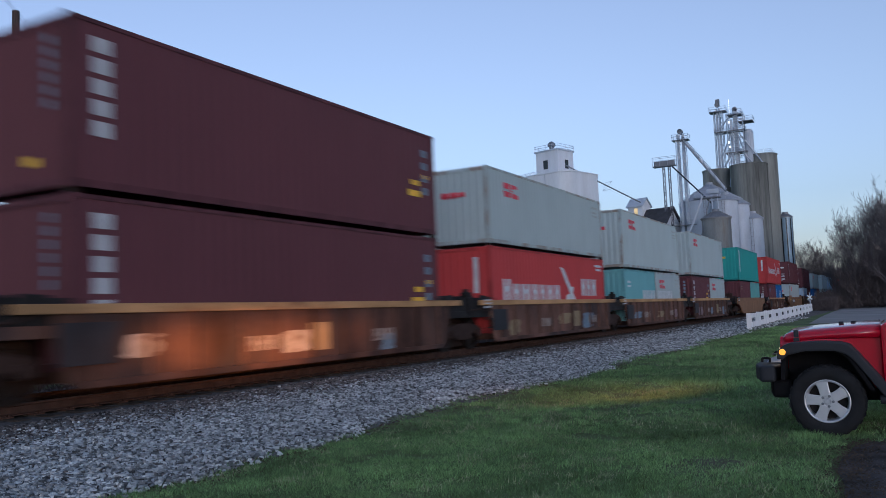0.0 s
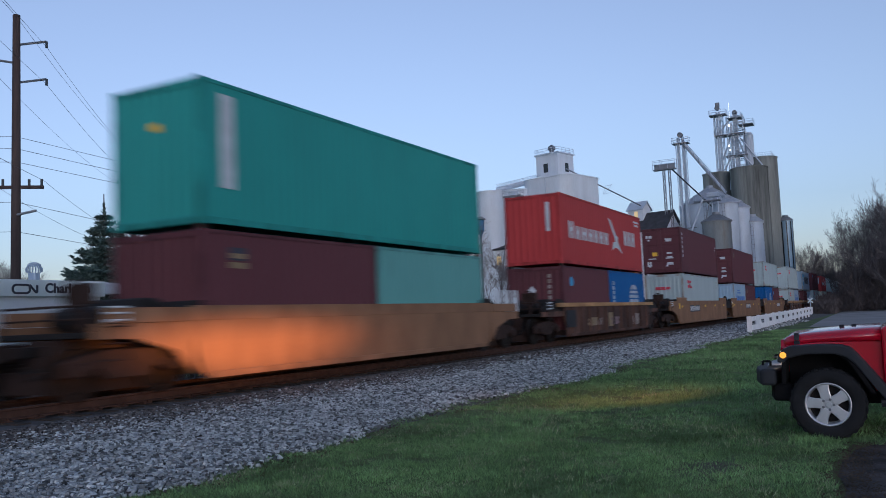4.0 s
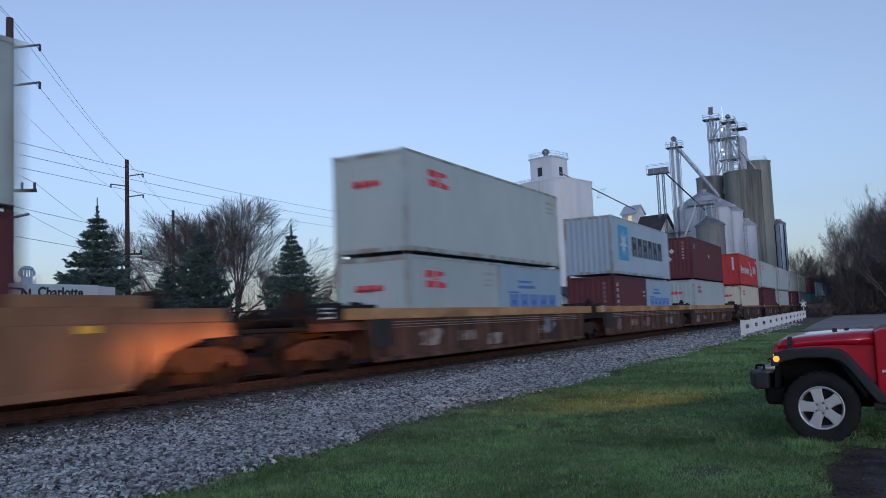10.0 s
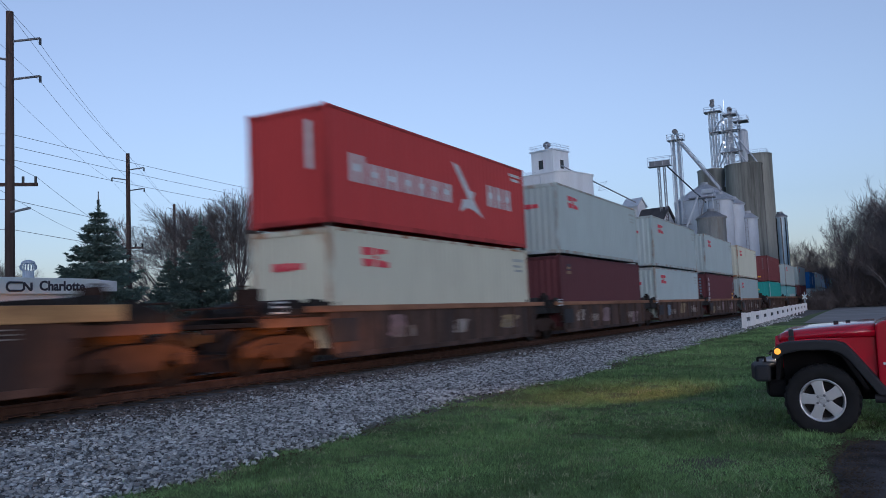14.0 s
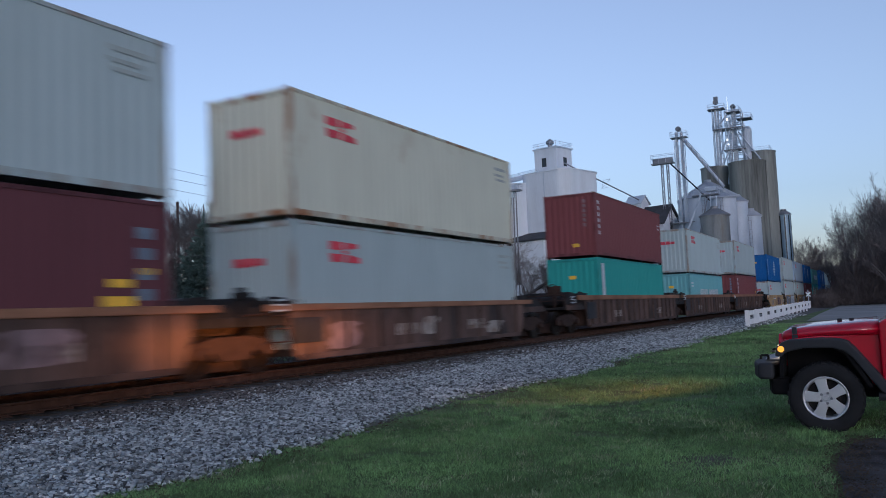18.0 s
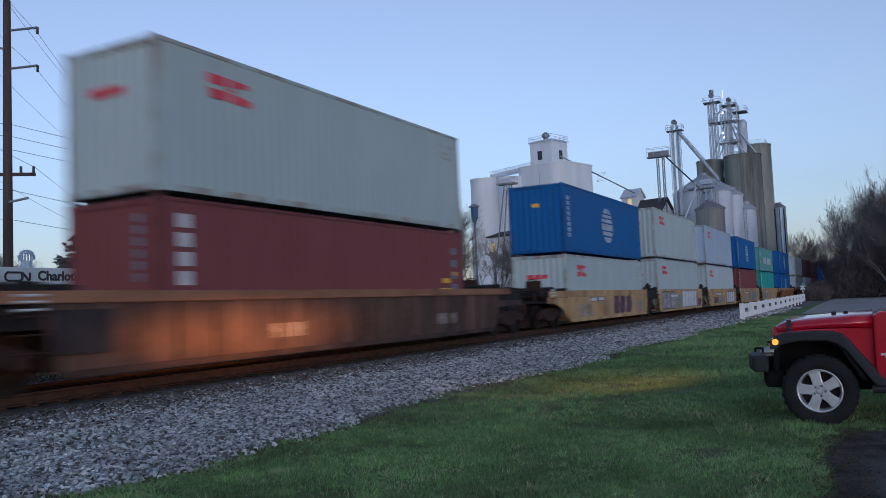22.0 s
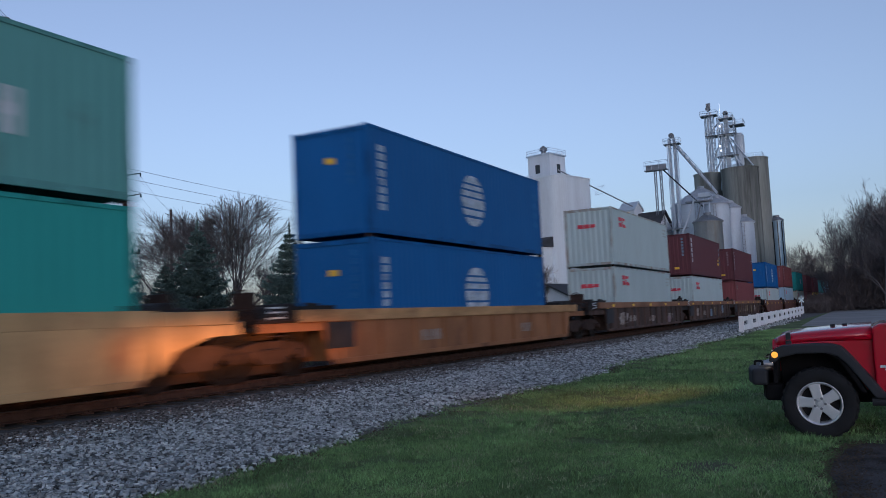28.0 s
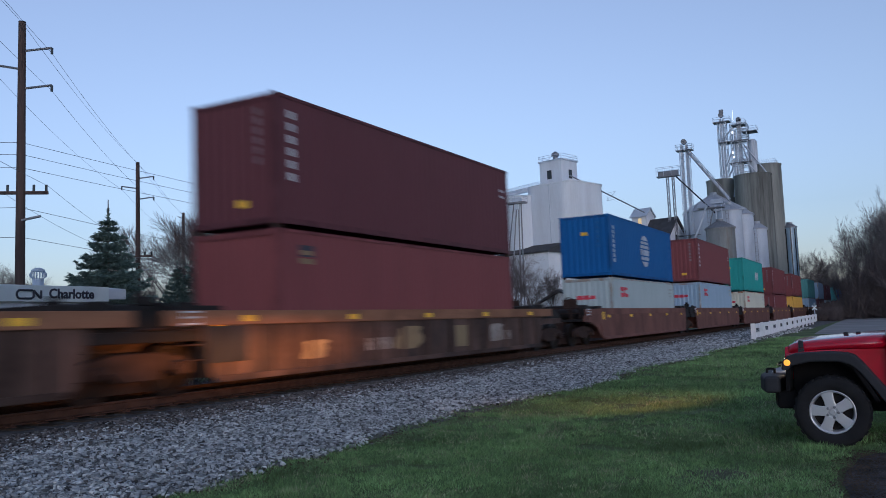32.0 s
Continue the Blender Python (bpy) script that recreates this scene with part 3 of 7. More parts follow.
def stripes_logo(w, h):
    s = h / 7
    return outline([(0, 4.2 * s), (w * 0.42, 4.2 * s), (w * 0.42, 7 * s), (0, 7 * s)], [(w * 0.5, 4.4 * s), (w * 0.93, 5.2 * s), (w * 0.93, 6.6 * s), (w * 0.5, 6.9 * s)],
                   [(w * 0.06, 0), (w * 0.42, 0.3 * s), (w * 0.5, 2.8 * s), (0, 2.9 * s)], [(w * 0.52, 0.1 * s), (w, 0), (w, 1.9 * s), (w * 0.58, 2.9 * s)], [(w * 0.42, 3.1 * s), (w * 0.6, 3.1 * s), (w * 0.6, 4.0 * s), (w * 0.42, 4.0 * s)])


def letters_row(w, h, widths, tall_first=False):
    """A row of plain letter-sized blocks."""
    total = sum(widths) + 0.38 * (len(widths) - 1)
    k, u, r = w / total, 0.0, []
    for i, wd in enumerate(widths):
        t = h if (i == 0 or not tall_first) else h * 0.78
        r += [(u, 0, u + wd * k * 0.38, t), (u + wd * k * 0.38, t * 0.4, u + wd * k * 0.62, t * 0.66), (u + wd * k * 0.62, 0, u + wd * k, t)]
        u += (wd + 0.38) * k
    return blocks(*r)


def disc_logo(r):
    polys = []
    for lo, hi in ((-0.98, -0.68), (-0.58, -0.36), (-0.28, 0.08), (0.16, 0.36), (0.44, 0.60), (0.68, 0.97)):
        e = []
        for v in np.linspace(lo, hi, 6):
            e.append((math.sqrt(max(0, 1 - v * v)) * r, v * r))
        polys.append(e + [(-u, v) for u, v in reversed(e)])
    return outline(*[[p for i, p in enumerate(q) if i == 0 or (Vector(p) - Vector(q[i - 1])).length > 1e-4] for q in polys])


def bird(w, h):
    return outline([(0, h), (w * 0.2, h * 0.96), (w * 0.55, h * 0.52), (w * 0.72, h * 0.5), (w * 0.66, h * 0.36), (w * 0.5, h * 0.34), (w * 0.38, h * 0.5)],
                   [(w * 0.2, h * 0.05), (w * 0.3, h * 0.3), (w * 0.5, h * 0.34), (w * 0.66, h * 0.36), (w * 0.8, h * 0.2), (w, 0), (w * 0.7, h * 0.12), (w * 0.45, h * 0.16)])


def star(r, n=7):
    p = []
    for i in range(2 * n):
        q = r if i % 2 == 0 else r * 0.38
        a = math.pi * i / n + math.pi / 2
        p.append((q * math.cos(a), q * math.sin(a)))
    return outline(p)


def panel_square(s):
    return blocks((0, 0, s, s))


def code_column(n, w, h, step):
    return blocks(*[(0, -i * step - h, w, -i * step) for i in range(n)])


# marks on the near side: (shape key, maker, ink, u, v from the top) ; on the leading end the same with x across
def side_marks(style, length, h, rnd):
    m = []
    if style == "stripes":
        m.append(("stripes", lambda: stripes_logo(1.25, 0.5), "red_ink", 1.35 if length > 7 else 0.95, h - 0.92, "red company stripes"))
        m.append(("codes_small", lambda: blocks((0, 0, 0.9, 0.1), (0, -0.2, 0.7, -0.12), (0.1, -0.36, 0.8, -0.28)), "faint_ink", length - 1.3, h - 0.45, ""))
    elif style == "codes":
        m.append(("codes5", lambda: code_column(5, 0.30, 0.26, 0.36), "white_ink", 0.5, h - 0.3, "white code bars"))
        m.append(("codes4", lambda: code_column(4, 0.3, 0.2, 0.36), "slate_ink", length - 0.75, h - 0.5, ""))
        m.append(("tag", lambda: blocks((-0.55, 0, 0.1, 0.17), (-0.4, 0.32, 0.05, 0.46), (0.2, 0.55, 0.55, 0.66)), "yellow_ink", length - 0.95, 1.02, "yellow sticker"))
    elif style == "codes_low":
        m.append(("codes6", lambda: code_column(6, 0.19, 0.17, 0.28), "white_ink", 0.45, h - 0.35, "white code bars"))
        m.append(("bars_end", lambda: blocks((0, 0, 0.3, 0.08), (0, -0.2, 0.3, -0.12)), "white_ink", length - 0.65, h - 0.8, ""))
    elif style == "dot":
        m.append(("dot", lambda: outline([(0.22 * math.cos(a), 0.2 * math.sin(a)) for a in np.linspace(0, 5.9, 14)]), "sky_ink", 0.95, h - 0.62, "sky-blue round emblem"))
        if length > 7:
            m.append(("spot", lambda: outline([(0.2, 0), (0, 0.2), (-0.2, 0), (0, -0.2)]), "white_ink", 6.3, h - 1.1, "white diamond sticker"))
    elif style == "sticker":
        m.append(("sticker_a", lambda: blocks((0, 0.16, 0.5, 0.42)), "dark_ink", 0.75, h - 0.75, ""))
        m.append(("sticker_b", lambda: blocks((0.04, 0.2, 0.46, 0.3), (0, 0, 0.5, 0.12)), "pale_ink", 0.75, h - 0.747, "pale sticker"))
    elif style == "bird":
        k = length / FORTY
        m.append(("row_bird", lambda: letters_row(5.4, 0.72, [1.1, 1, 1.3, 1, 0.9, 1, 1], True), "white_ink", 0.95, h - 1.8, "white lettering blocks"))
        m.append(("bird", lambda: bird(2.1, 1.6), "white_ink", 6.5, h - 2.1, "white bird-like emblem"))
        m.append(("row_bird2", lambda: letters_row(1.9, 0.72, [1, 1, 1.1]), "white_ink", 9.0, h - 1.65, "white lettering blocks"))
        m.append(("top_bars", lambda: blocks((0, 0.12, 0.95, 0.22), (0.15, -0.05, 0.85, 0.05)), "white_ink", 10.9, h - 0.5, ""))
    elif style == "star":
        m.append(("star_square", lambda: panel_square(1.75), "sky_ink", 1.2, h - 2.15, "sky-blue square"))
        m.append(("star", lambda: star(0.72), "white_ink", 2.08, h - 1.28, "white seven-point star"))
        m.append(("row_star", lambda: blocks(*[q for i in range(6) for q in ((i * 1.13, 0, i * 1.13 + 0.32, 1.05), (i * 1.13 + 0.52, 0, i * 1.13 + 0.84, 1.05), (i * 1.13 + 0.32, 0.38 + 0.25 * (i % 2), i * 1.13 + 0.52, 0.72 + 0.3 * (i % 2)))]), "dark_ink", 3.75, h - 1.88, "dark lettering blocks"))
    elif style == "row":
        m.append(("row_low", lambda: letters_row(4.4, 0.62, [1, 1, 1, 1, 1]), "blue_ink", 0.85, 0.93, "blue lettering blocks"))
        m.append(("bars_upper", lambda: blocks((0, 0.12, 1.3, 0.2), (0, -0.08, 1.6, 0.02), (-0.9, -0.25, 0.1, -0.2)), "blue_ink", 1.6, h - 0.75, ""))
    elif style == "disc":
        m.append(("disc", lambda: disc_logo(0.84), "stencil_pale", 6.2 if length > 7 else 4.1, h - 1.42, "white striped round emblem"))
        m.append(("codes_blue", lambda: code_column(8, 0.30, 0.17, 0.225), "stencil_pale", 0.5, h - 0.5, "white code bars"))
        m.append(("codes4b", lambda: code_column(4, 0.3, 0.2, 0.36), "dim_blue_ink", length - 0.75, h - 0.6, ""))
    elif style == "shipping":
        m.append(("row_ship1", lambda: letters_row(2.5, 0.75, [1, 1, 0.5, 1, 1]), "white_ink", 3.4, 0.80 if h < 2.7 else 1.1, "white lettering blocks"))
        m.append(("row_ship2", lambda: letters_row(3.4, 0.75, [1, 1, 0.5, 1, 1, 0.5, 1, 1]), "white_ink", 6.6, 0.80 if h < 2.7 else 1.1, "white lettering blocks"))
        m.append(("code_bars", lambda: blocks((0, 0.2, 0.6, 0.32), (0, 0, 0.6, 0.1), (0, -0.7, 0.7, -0.6), (0, -0.9, 0.7, -0.8)), "white_ink", 0.55, h - 0.9, ""))
    elif style == "column":
        m.append(("column", lambda: blocks((0, 0, 0.4, 1.9)), "white_ink", 0.55, h - 2.15, "faded white vertical lettering"))
    elif style == "short":
        m.append(("row_short", lambda: letters_row(1.9, 0.75, [1, 1, 1]), "white_ink", 7.0, h - 1.8, "white lettering blocks"))
    return m


def end_marks(style, h):
    """x measured from the far edge of the end wall."""
    if style in ("stripes",):
        return [("end_stripes", lambda: blocks((0, 0, 0.3, 0.2), (0.34, 0.0, 0.62, 0.2), (0.66, 0.02, 0.92, 0.18), (0.0, 0.03, 0.92, 0.07)), "red_ink", 0.68, h - 1.0)]
    if style in ("codes", "codes_low"):
        return [("end_codes", lambda: code_column(6, 0.14, 0.15, 0.22), "dull_ink" if style == "codes_low" else "slate_ink", 1.85, h - 0.3), ("end_tag", lambda: blocks((0, 0, 0.32, 0.16)), "yellow_ink", 1.3, 0.42)]
    if style == "dot":
        return [("end_spot", lambda: outline([(0.19, 0), (0, 0.19), (-0.19, 0), (0, -0.19)]), "white_ink", 1.05, h - 0.95), ("end_spot", None, "white_ink", 0.85, h - 1.5), ("end_codes", lambda: code_column(6, 0.16, 0.15, 0.22), "stencil", 1.75, h - 0.3)]
    if style == "disc":
        return [("end_codes", lambda: code_column(6, 0.16, 0.15, 0.22), "dim_blue_ink", 1.8, h - 0.3), ("end_tag", lambda: blocks((0, 0, 0.32, 0.16)), "yellow_ink", 1.05, h - 0.95)]
    if style == "bird":
        return [("end_column", lambda: blocks((0, 0, 0.17, 1.2)), "white_ink", 1.8, h - 1.55)]
    if style in ("column", "shipping", "short"):
        return [("end_tag", lambda: blocks((0, 0, 0.32, 0.16)), "yellow_ink", 1.05, h - 0.95)]
    return []


WORDS = {"maroon": "dark maroon", "oxide": "red-brown", "grey": "pale grey", "white": "off-white", "cream": "rust-streaked cream", "red": "bright red", "teal": "teal green", "aqua": "pale teal", "slate": "dull dark teal", "blue": "deep blue", "steel": "grey-blue", "ice": "ice-blue", "ochre": "ochre yellow"}
SAYS = {"stripes": "with small red stripes", "codes": "with white code bars", "codes_low": "with thin white code bars", "dot": "with a sky-blue round emblem", "sticker": "with a small pale sticker", "bird": "with white bird emblem", "star": "with a white star emblem", "row": "with blue lettering blocks", "disc": "with white disc emblem", "shipping": "with faded white lettering", "column": "with a white vertical strip", "short": "with short white lettering", "": "with plain ribbed sides"}


def container(colour, style, length, h, at, where, doors=False):
    box = thing("shipping_container", f"{WORDS[colour]} container {SAYS[style]}, {where}", "shipping container", at, group="containers on the train")
    skin, post = PAINT[colour], POST[colour]
    key = (round(length, 2), h)
    side = shared(("side",) + key, lambda: mesh_of("side_wall", corrugated(length - 0.24, h, 0.278, 0.014, 0.1, h - 0.06)))
    part("side_wall", side, skin, box, at=(HALF - 0.012, 0.12, 0))
    part("side_wall", side, skin, box, at=pose(-HALF + 0.012, length - 0.12, 0, 0, 0, 180))
    roof = shared(("roof",) + key, lambda: mesh_of("roof", B((-HALF + 0.02, 0.05, h - 0.06, HALF - 0.02, length - 0.05, h - 0.012))))
    part("roof", roof, skin, box)
    end = shared(("end", h), lambda: mesh_of("end_wall", corrugated(2.2, h, 0.25, 0.045, 0.12, h - 0.1)))
    far_at = pose(1.1, length - 0.03, 0, 0, 0, 90)
    near_at = pose(-1.1, 0.03, 0, 0, 0, -90)
    def door_sheet():
        z, out = 0.14, [(-0.05, 0.14), (0.0, 0.14)]
        step = (h - 0.26) / 5
        for k in range(5):
            z = 0.14 + step * k
            out += [(0.0, z + 0.12 * step), (0.028, z + 0.2 * step), (0.028, z + 0.8 * step), (0.0, z + 0.88 * step)]
        return mesh_of("door", prism(out + [(0.0, h - 0.12), (-0.05, h - 0.12)], 0.01, 1.09, "Y"))
    door = shared(("door", h), door_sheet)
    rod = shared(("rod", h), lambda: mesh_of("locking_rod", tube(bmesh.new(), (0.05, 0, 0.1), (0.05, 0, h - 0.1), 0.017)))
    grip = shared("grip", lambda: mesh_of("rod_handle", B((0.03, -0.05, 0.9, 0.075, 0.42, 0.96), (0.02, -0.06, 0.4, 0.07, 0.06, 0.5), (0.02, -0.06, 2.1, 0.07, 0.06, 0.2 + 2.0))))
    for gate, m in ((doors, near_at), (not doors, far_at)):
        if gate:
            for i in range(2):
                d = part("door", door, skin, box, at=m @ Matrix.Translation((0, 1.1 * i, 0)))
                for u in (0.28, 0.82) if doors else (0.55,):
                    r = part("locking_rod", rod, INK["white_ink"] if colour in ("white", "grey") else post, d, at=(0, u, 0))
                if doors:
                    part("rod_handle", grip, INK["white_ink"], d, at=(0, 0.3, 0))
        else:
            part("end_wall", end, skin, box, at=m)
    pole = shared(("post", h), lambda: mesh_of("corner_post", B((-0.06, -0.06, 0, 0.06, 0.06, h), (-0.07, -0.065, 0, 0.07, 0.11, 0.118), (-0.07, -0.065, h - 0.118, 0.07, 0.11, h + 0.004), bevel=0.008)))
    for sx in (-1, 1):
        part("corner_post", pole, post, box, at=(sx * (HALF - 0.06), 0.065, 0))
        part("corner_post", pole, post, box, at=pose(sx * (HALF - 0.06), length - 0.065, 0, 0, 0, 180))
    for name, z0, z1 in (("bottom_rail", 0.02, 0.15), ("top_rail", h - 0.08, h - 0.004)):
        bar = shared((name,) + key, lambda z0=z0, z1=z1: mesh_of(name, B((-0.03, 0.12, z0, 0.03, length - 0.12, z1))))
        for sx in (-1, 1):
            part(name, bar, post, box, at=(sx * (HALF - 0.028), 0, 0))
    sill = shared("sill", lambda: mesh_of("end_sill", B((-1.1, -0.04, 0, 1.1, 0.04, 0.13), bevel=0.008)))
    for y in (0.05, length - 0.05):
        part("end_sill", sill, post, box, at=(0, y, 0.02))
        part("end_sill", sill, post, box, at=(0, y, h - 0.14))
    for k, make, ink, u, v, label in side_marks(style, length, h, None):
        for me in pieces(("mark", k), make):
            part("marking", me, INK[ink], box, label, at=(HALF - 0.004 + (0.004 if k in ("star", "sticker_b") else 0), u, v))
    if not doors:
        for k, make, ink, u, v in end_marks(style, h):
            for me in pieces(("mark", k), make):
                part("marking", me, INK[ink], box, at=pose(-HALF + u, 0.026, v, 0, 0, -90))
    else:
        for me in pieces(("mark", "door_labels"), lambda: blocks((0.12, h - 0.62, 0.5, h - 0.45), (0.15, 0.45, 0.42, 0.75), (1.35, h - 0.9, 1.75, h - 0.7), (1.4, 0.5, 1.8, 0.66), (1.42, 1.2, 1.75, 1.3), (1.42, 0.95, 1.75, 1.05))):
            part("marking", me, INK["white_ink"], box, at=pose(-1.1, -0.002, 0, 0, 0, -90))
        part("marking", shared(("mark", "door_yellow"), lambda: mesh_of("marking", blocks((0.5, 1.1, 0.85, 1.35)))), INK["yellow_ink"], box, at=pose(-1.1, -0.002, 0, 0, 0, -90))
    if where.startswith("stacked"):
        lock = shared("twist_lock", lambda: mesh_of("twist_lock", B((-0.07, -0.07, -0.094, 0.07, 0.07, 0.002), bevel=0.01)))
        for sx in (-1, 1):
            for y in (0.09, length - 0.09):
                part("twist_lock", lock, TRUCK_STEEL, box, at=(sx * (HALF - 0.09), y, 0))
    MOVING.append((box, box.matrix_world.copy()))
    return box


def bogie(parent, y):
    """A two-axle truck: side frames, bolster and four wheels."""
    frame_me = shared("bogie_frame", lambda: mesh_of("side_frame", prism([(-1.25, 0.38), (-1.25, 0.62), (-0.95, 0.72), (-0.45, 0.80), (0.45, 0.80), (0.95, 0.72), (1.25, 0.62), (1.25, 0.38), (1.0, 0.36), (0.62, 0.5), (0.42, 0.3), (-0.42, 0.3), (-0.62, 0.5), (-1.0, 0.36)], -0.07, 0.07, "X", 0.02, 1)))
    wheel_me = shared("wheel", lambda: mesh_of("wheel", lathe([(0.08, -0.09), (0.12, -0.09), (0.14, -0.03), (0.36, -0.02), (0.38, -0.065), (0.46, -0.065), (0.465, 0.045), (0.5, 0.05), (0.5, 0.075), (0.38, 0.075), (0.36, 0.03), (0.12, 0.04), (0.08, 0.04)], 28, "X"), WHEEL_STEEL))
    cap_me = shared("axle_cap", lambda: mesh_of("axle_cap", lathe([(0.13, -0.02), (0.13, 0.1), (0.1, 0.13), (0.001, 0.13)], 12, "X")))
    spring = shared("springs", lambda: mesh_of("spring_group", tubes(*[((0, dy, 0.3), (0, dy, 0.58), 0.065) for dy in (-0.26, -0.09, 0.09, 0.26)], sides=8)))
    # third box is added to block the light coming through from behind
    b = part("truck", B((-1.05, -0.2, 0.45, 1.05, 0.2, 0.72), (-0.5, -0.4, 0.6, 0.5, 0.4, 0.86), (-0.72, -1.2, 0.1, 0.72, 1.2, 0.46)), TRUCK_STEEL, parent, "rusty two-axle truck", at=(0, y, 0))
    for s in (-1, 1):
        part("side_frame", frame_me, TRUCK_STEEL, b, at=(s * 1.0, 0, 0))
        part("spring_group", spring, BLACK_STEEL, b, at=(s * 1.0, 0, 0))
        for dy in (-0.89, 0.89):
            part("wheel", wheel_me, None, b, at=pose(s * 0.78, dy, 0.465, 0, 0, 180 if s < 0 else 0))
            part("axle_cap", cap_me, TRUCK_STEEL, b, at=pose(s * 1.04, dy, 0.48, 0, 0, 180 if s < 0 else 0))
    axle = shared("axle", lambda: mesh_of("axle", tubes(((-0.9, 0, 0.465), (0.9, 0, 0.465), 0.08), sides=10), WHEEL_STEEL))
    for dy in (-0.89, 0.89):
        part("axle", axle, None, b, at=(0, dy, 0))


# car kinds: side colour, top chord colour, ribs a side, overhang of the side past the container, top and bottom heights, words
KINDS = {
    "old": ("rust", "chord", 11, 0.35, 1.50, 0.20, "rusty brown ribbed well car with a worn yellow top edge"),
    "mixed": ("tan", "tan", 0, 0.35, 1.52, 0.20, "tan smooth-sided well car with faded stencils"),
    "tan": ("tan", "tan", 0, 2.3, 1.56, 0.20, "tan smooth-sided well car with yellow markers"),
    "ribbed": ("rust", "chord", 15, 2.3, 1.50, 0.19, "rusty ribbed well car with a worn yellow top chord"),
    "long": ("dark", "chord_brown", 9, 0.35, 1.42, 0.24, "dark brown ribbed well car with a rusty top edge"),
    "deep": ("dark", "chord_brown", 17, 2.3, 1.57, 0.24, "dark brown well car with close upright ribs"),
    "gold": ("gold", "gold", 0, 0.35, 1.48, 0.22, "yellow well car with grey and white spray paint"),
    "single": ("orange", "chord", 10, 2.3, 1.45, 0.22, "orange-tan ribbed single well car"),
    "dots": ("dark", "chord_brown", 13, 2.3, 1.53, 0.22, "dark brown ribbed well car with yellow markers on its top chord"),
    "plum": ("plum", "plum", 0, 2.3, 1.55, 0.22, "red-brown smooth well car with a row of yellow markers"),
}


def tag_letter(seed, wide, tall, grow):
    """One fat rounded letter-like shape, as sprayed on a wall."""
    rng = random.Random(seed)
    p = []
    for j in range(18):
        t = 6.2832 * j / 18
        c, d = math.cos(t), math.sin(t)
        q = rng.uniform(0.82, 1.12) * (0.72 if abs(d) < 0.35 and rng.random() < 0.6 else 1)
        v = 0.5 + math.copysign(abs(d) ** 0.6, d) * 0.5
        p.append((wide * (0.5 + math.copysign(abs(c) ** 0.5, c) * 0.52 * q + 0.15 * (v - 0.5)) + grow * c, tall * v + grow * d))
    return outline(p)


# sprayed letters on the yellow car, unit by unit: place, count, width, height, colour, outline
SPRAY = (((6.4, 3, 3.2, 0.85, "plum_ink", ""), (1.2, 4, 2.0, 0.55, "stencil", ""), (10.6, 2, 1.3, 0.6, "stencil", "")),
         ((0.75, 3, 3.2, 0.95, "mist_ink", "dark_ink"), (6.2, 5, 4.6, 1.0, "white_ink", "mist_ink"), (4.4, 2, 1.4, 0.8, "slate_ink", ""), (11.2, 2, 1.2, 0.5, "plum_ink", "")),
         ((7.8, 4, 4.0, 0.88, "white_ink", "dark_ink"), (2.0, 3, 1.9, 0.5, "plum_ink", ""), (4.6, 3, 2.2, 0.6, "stencil", "")),
         ((2.5, 3, 2.2, 0.6, "mist_ink", ""), (7.0, 3, 3.2, 0.85, "slate_ink", "")), ((5.5, 4, 3.0, 0.7, "stencil", ""), (1.0, 3, 2.4, 0.7, "slate_ink", "")))


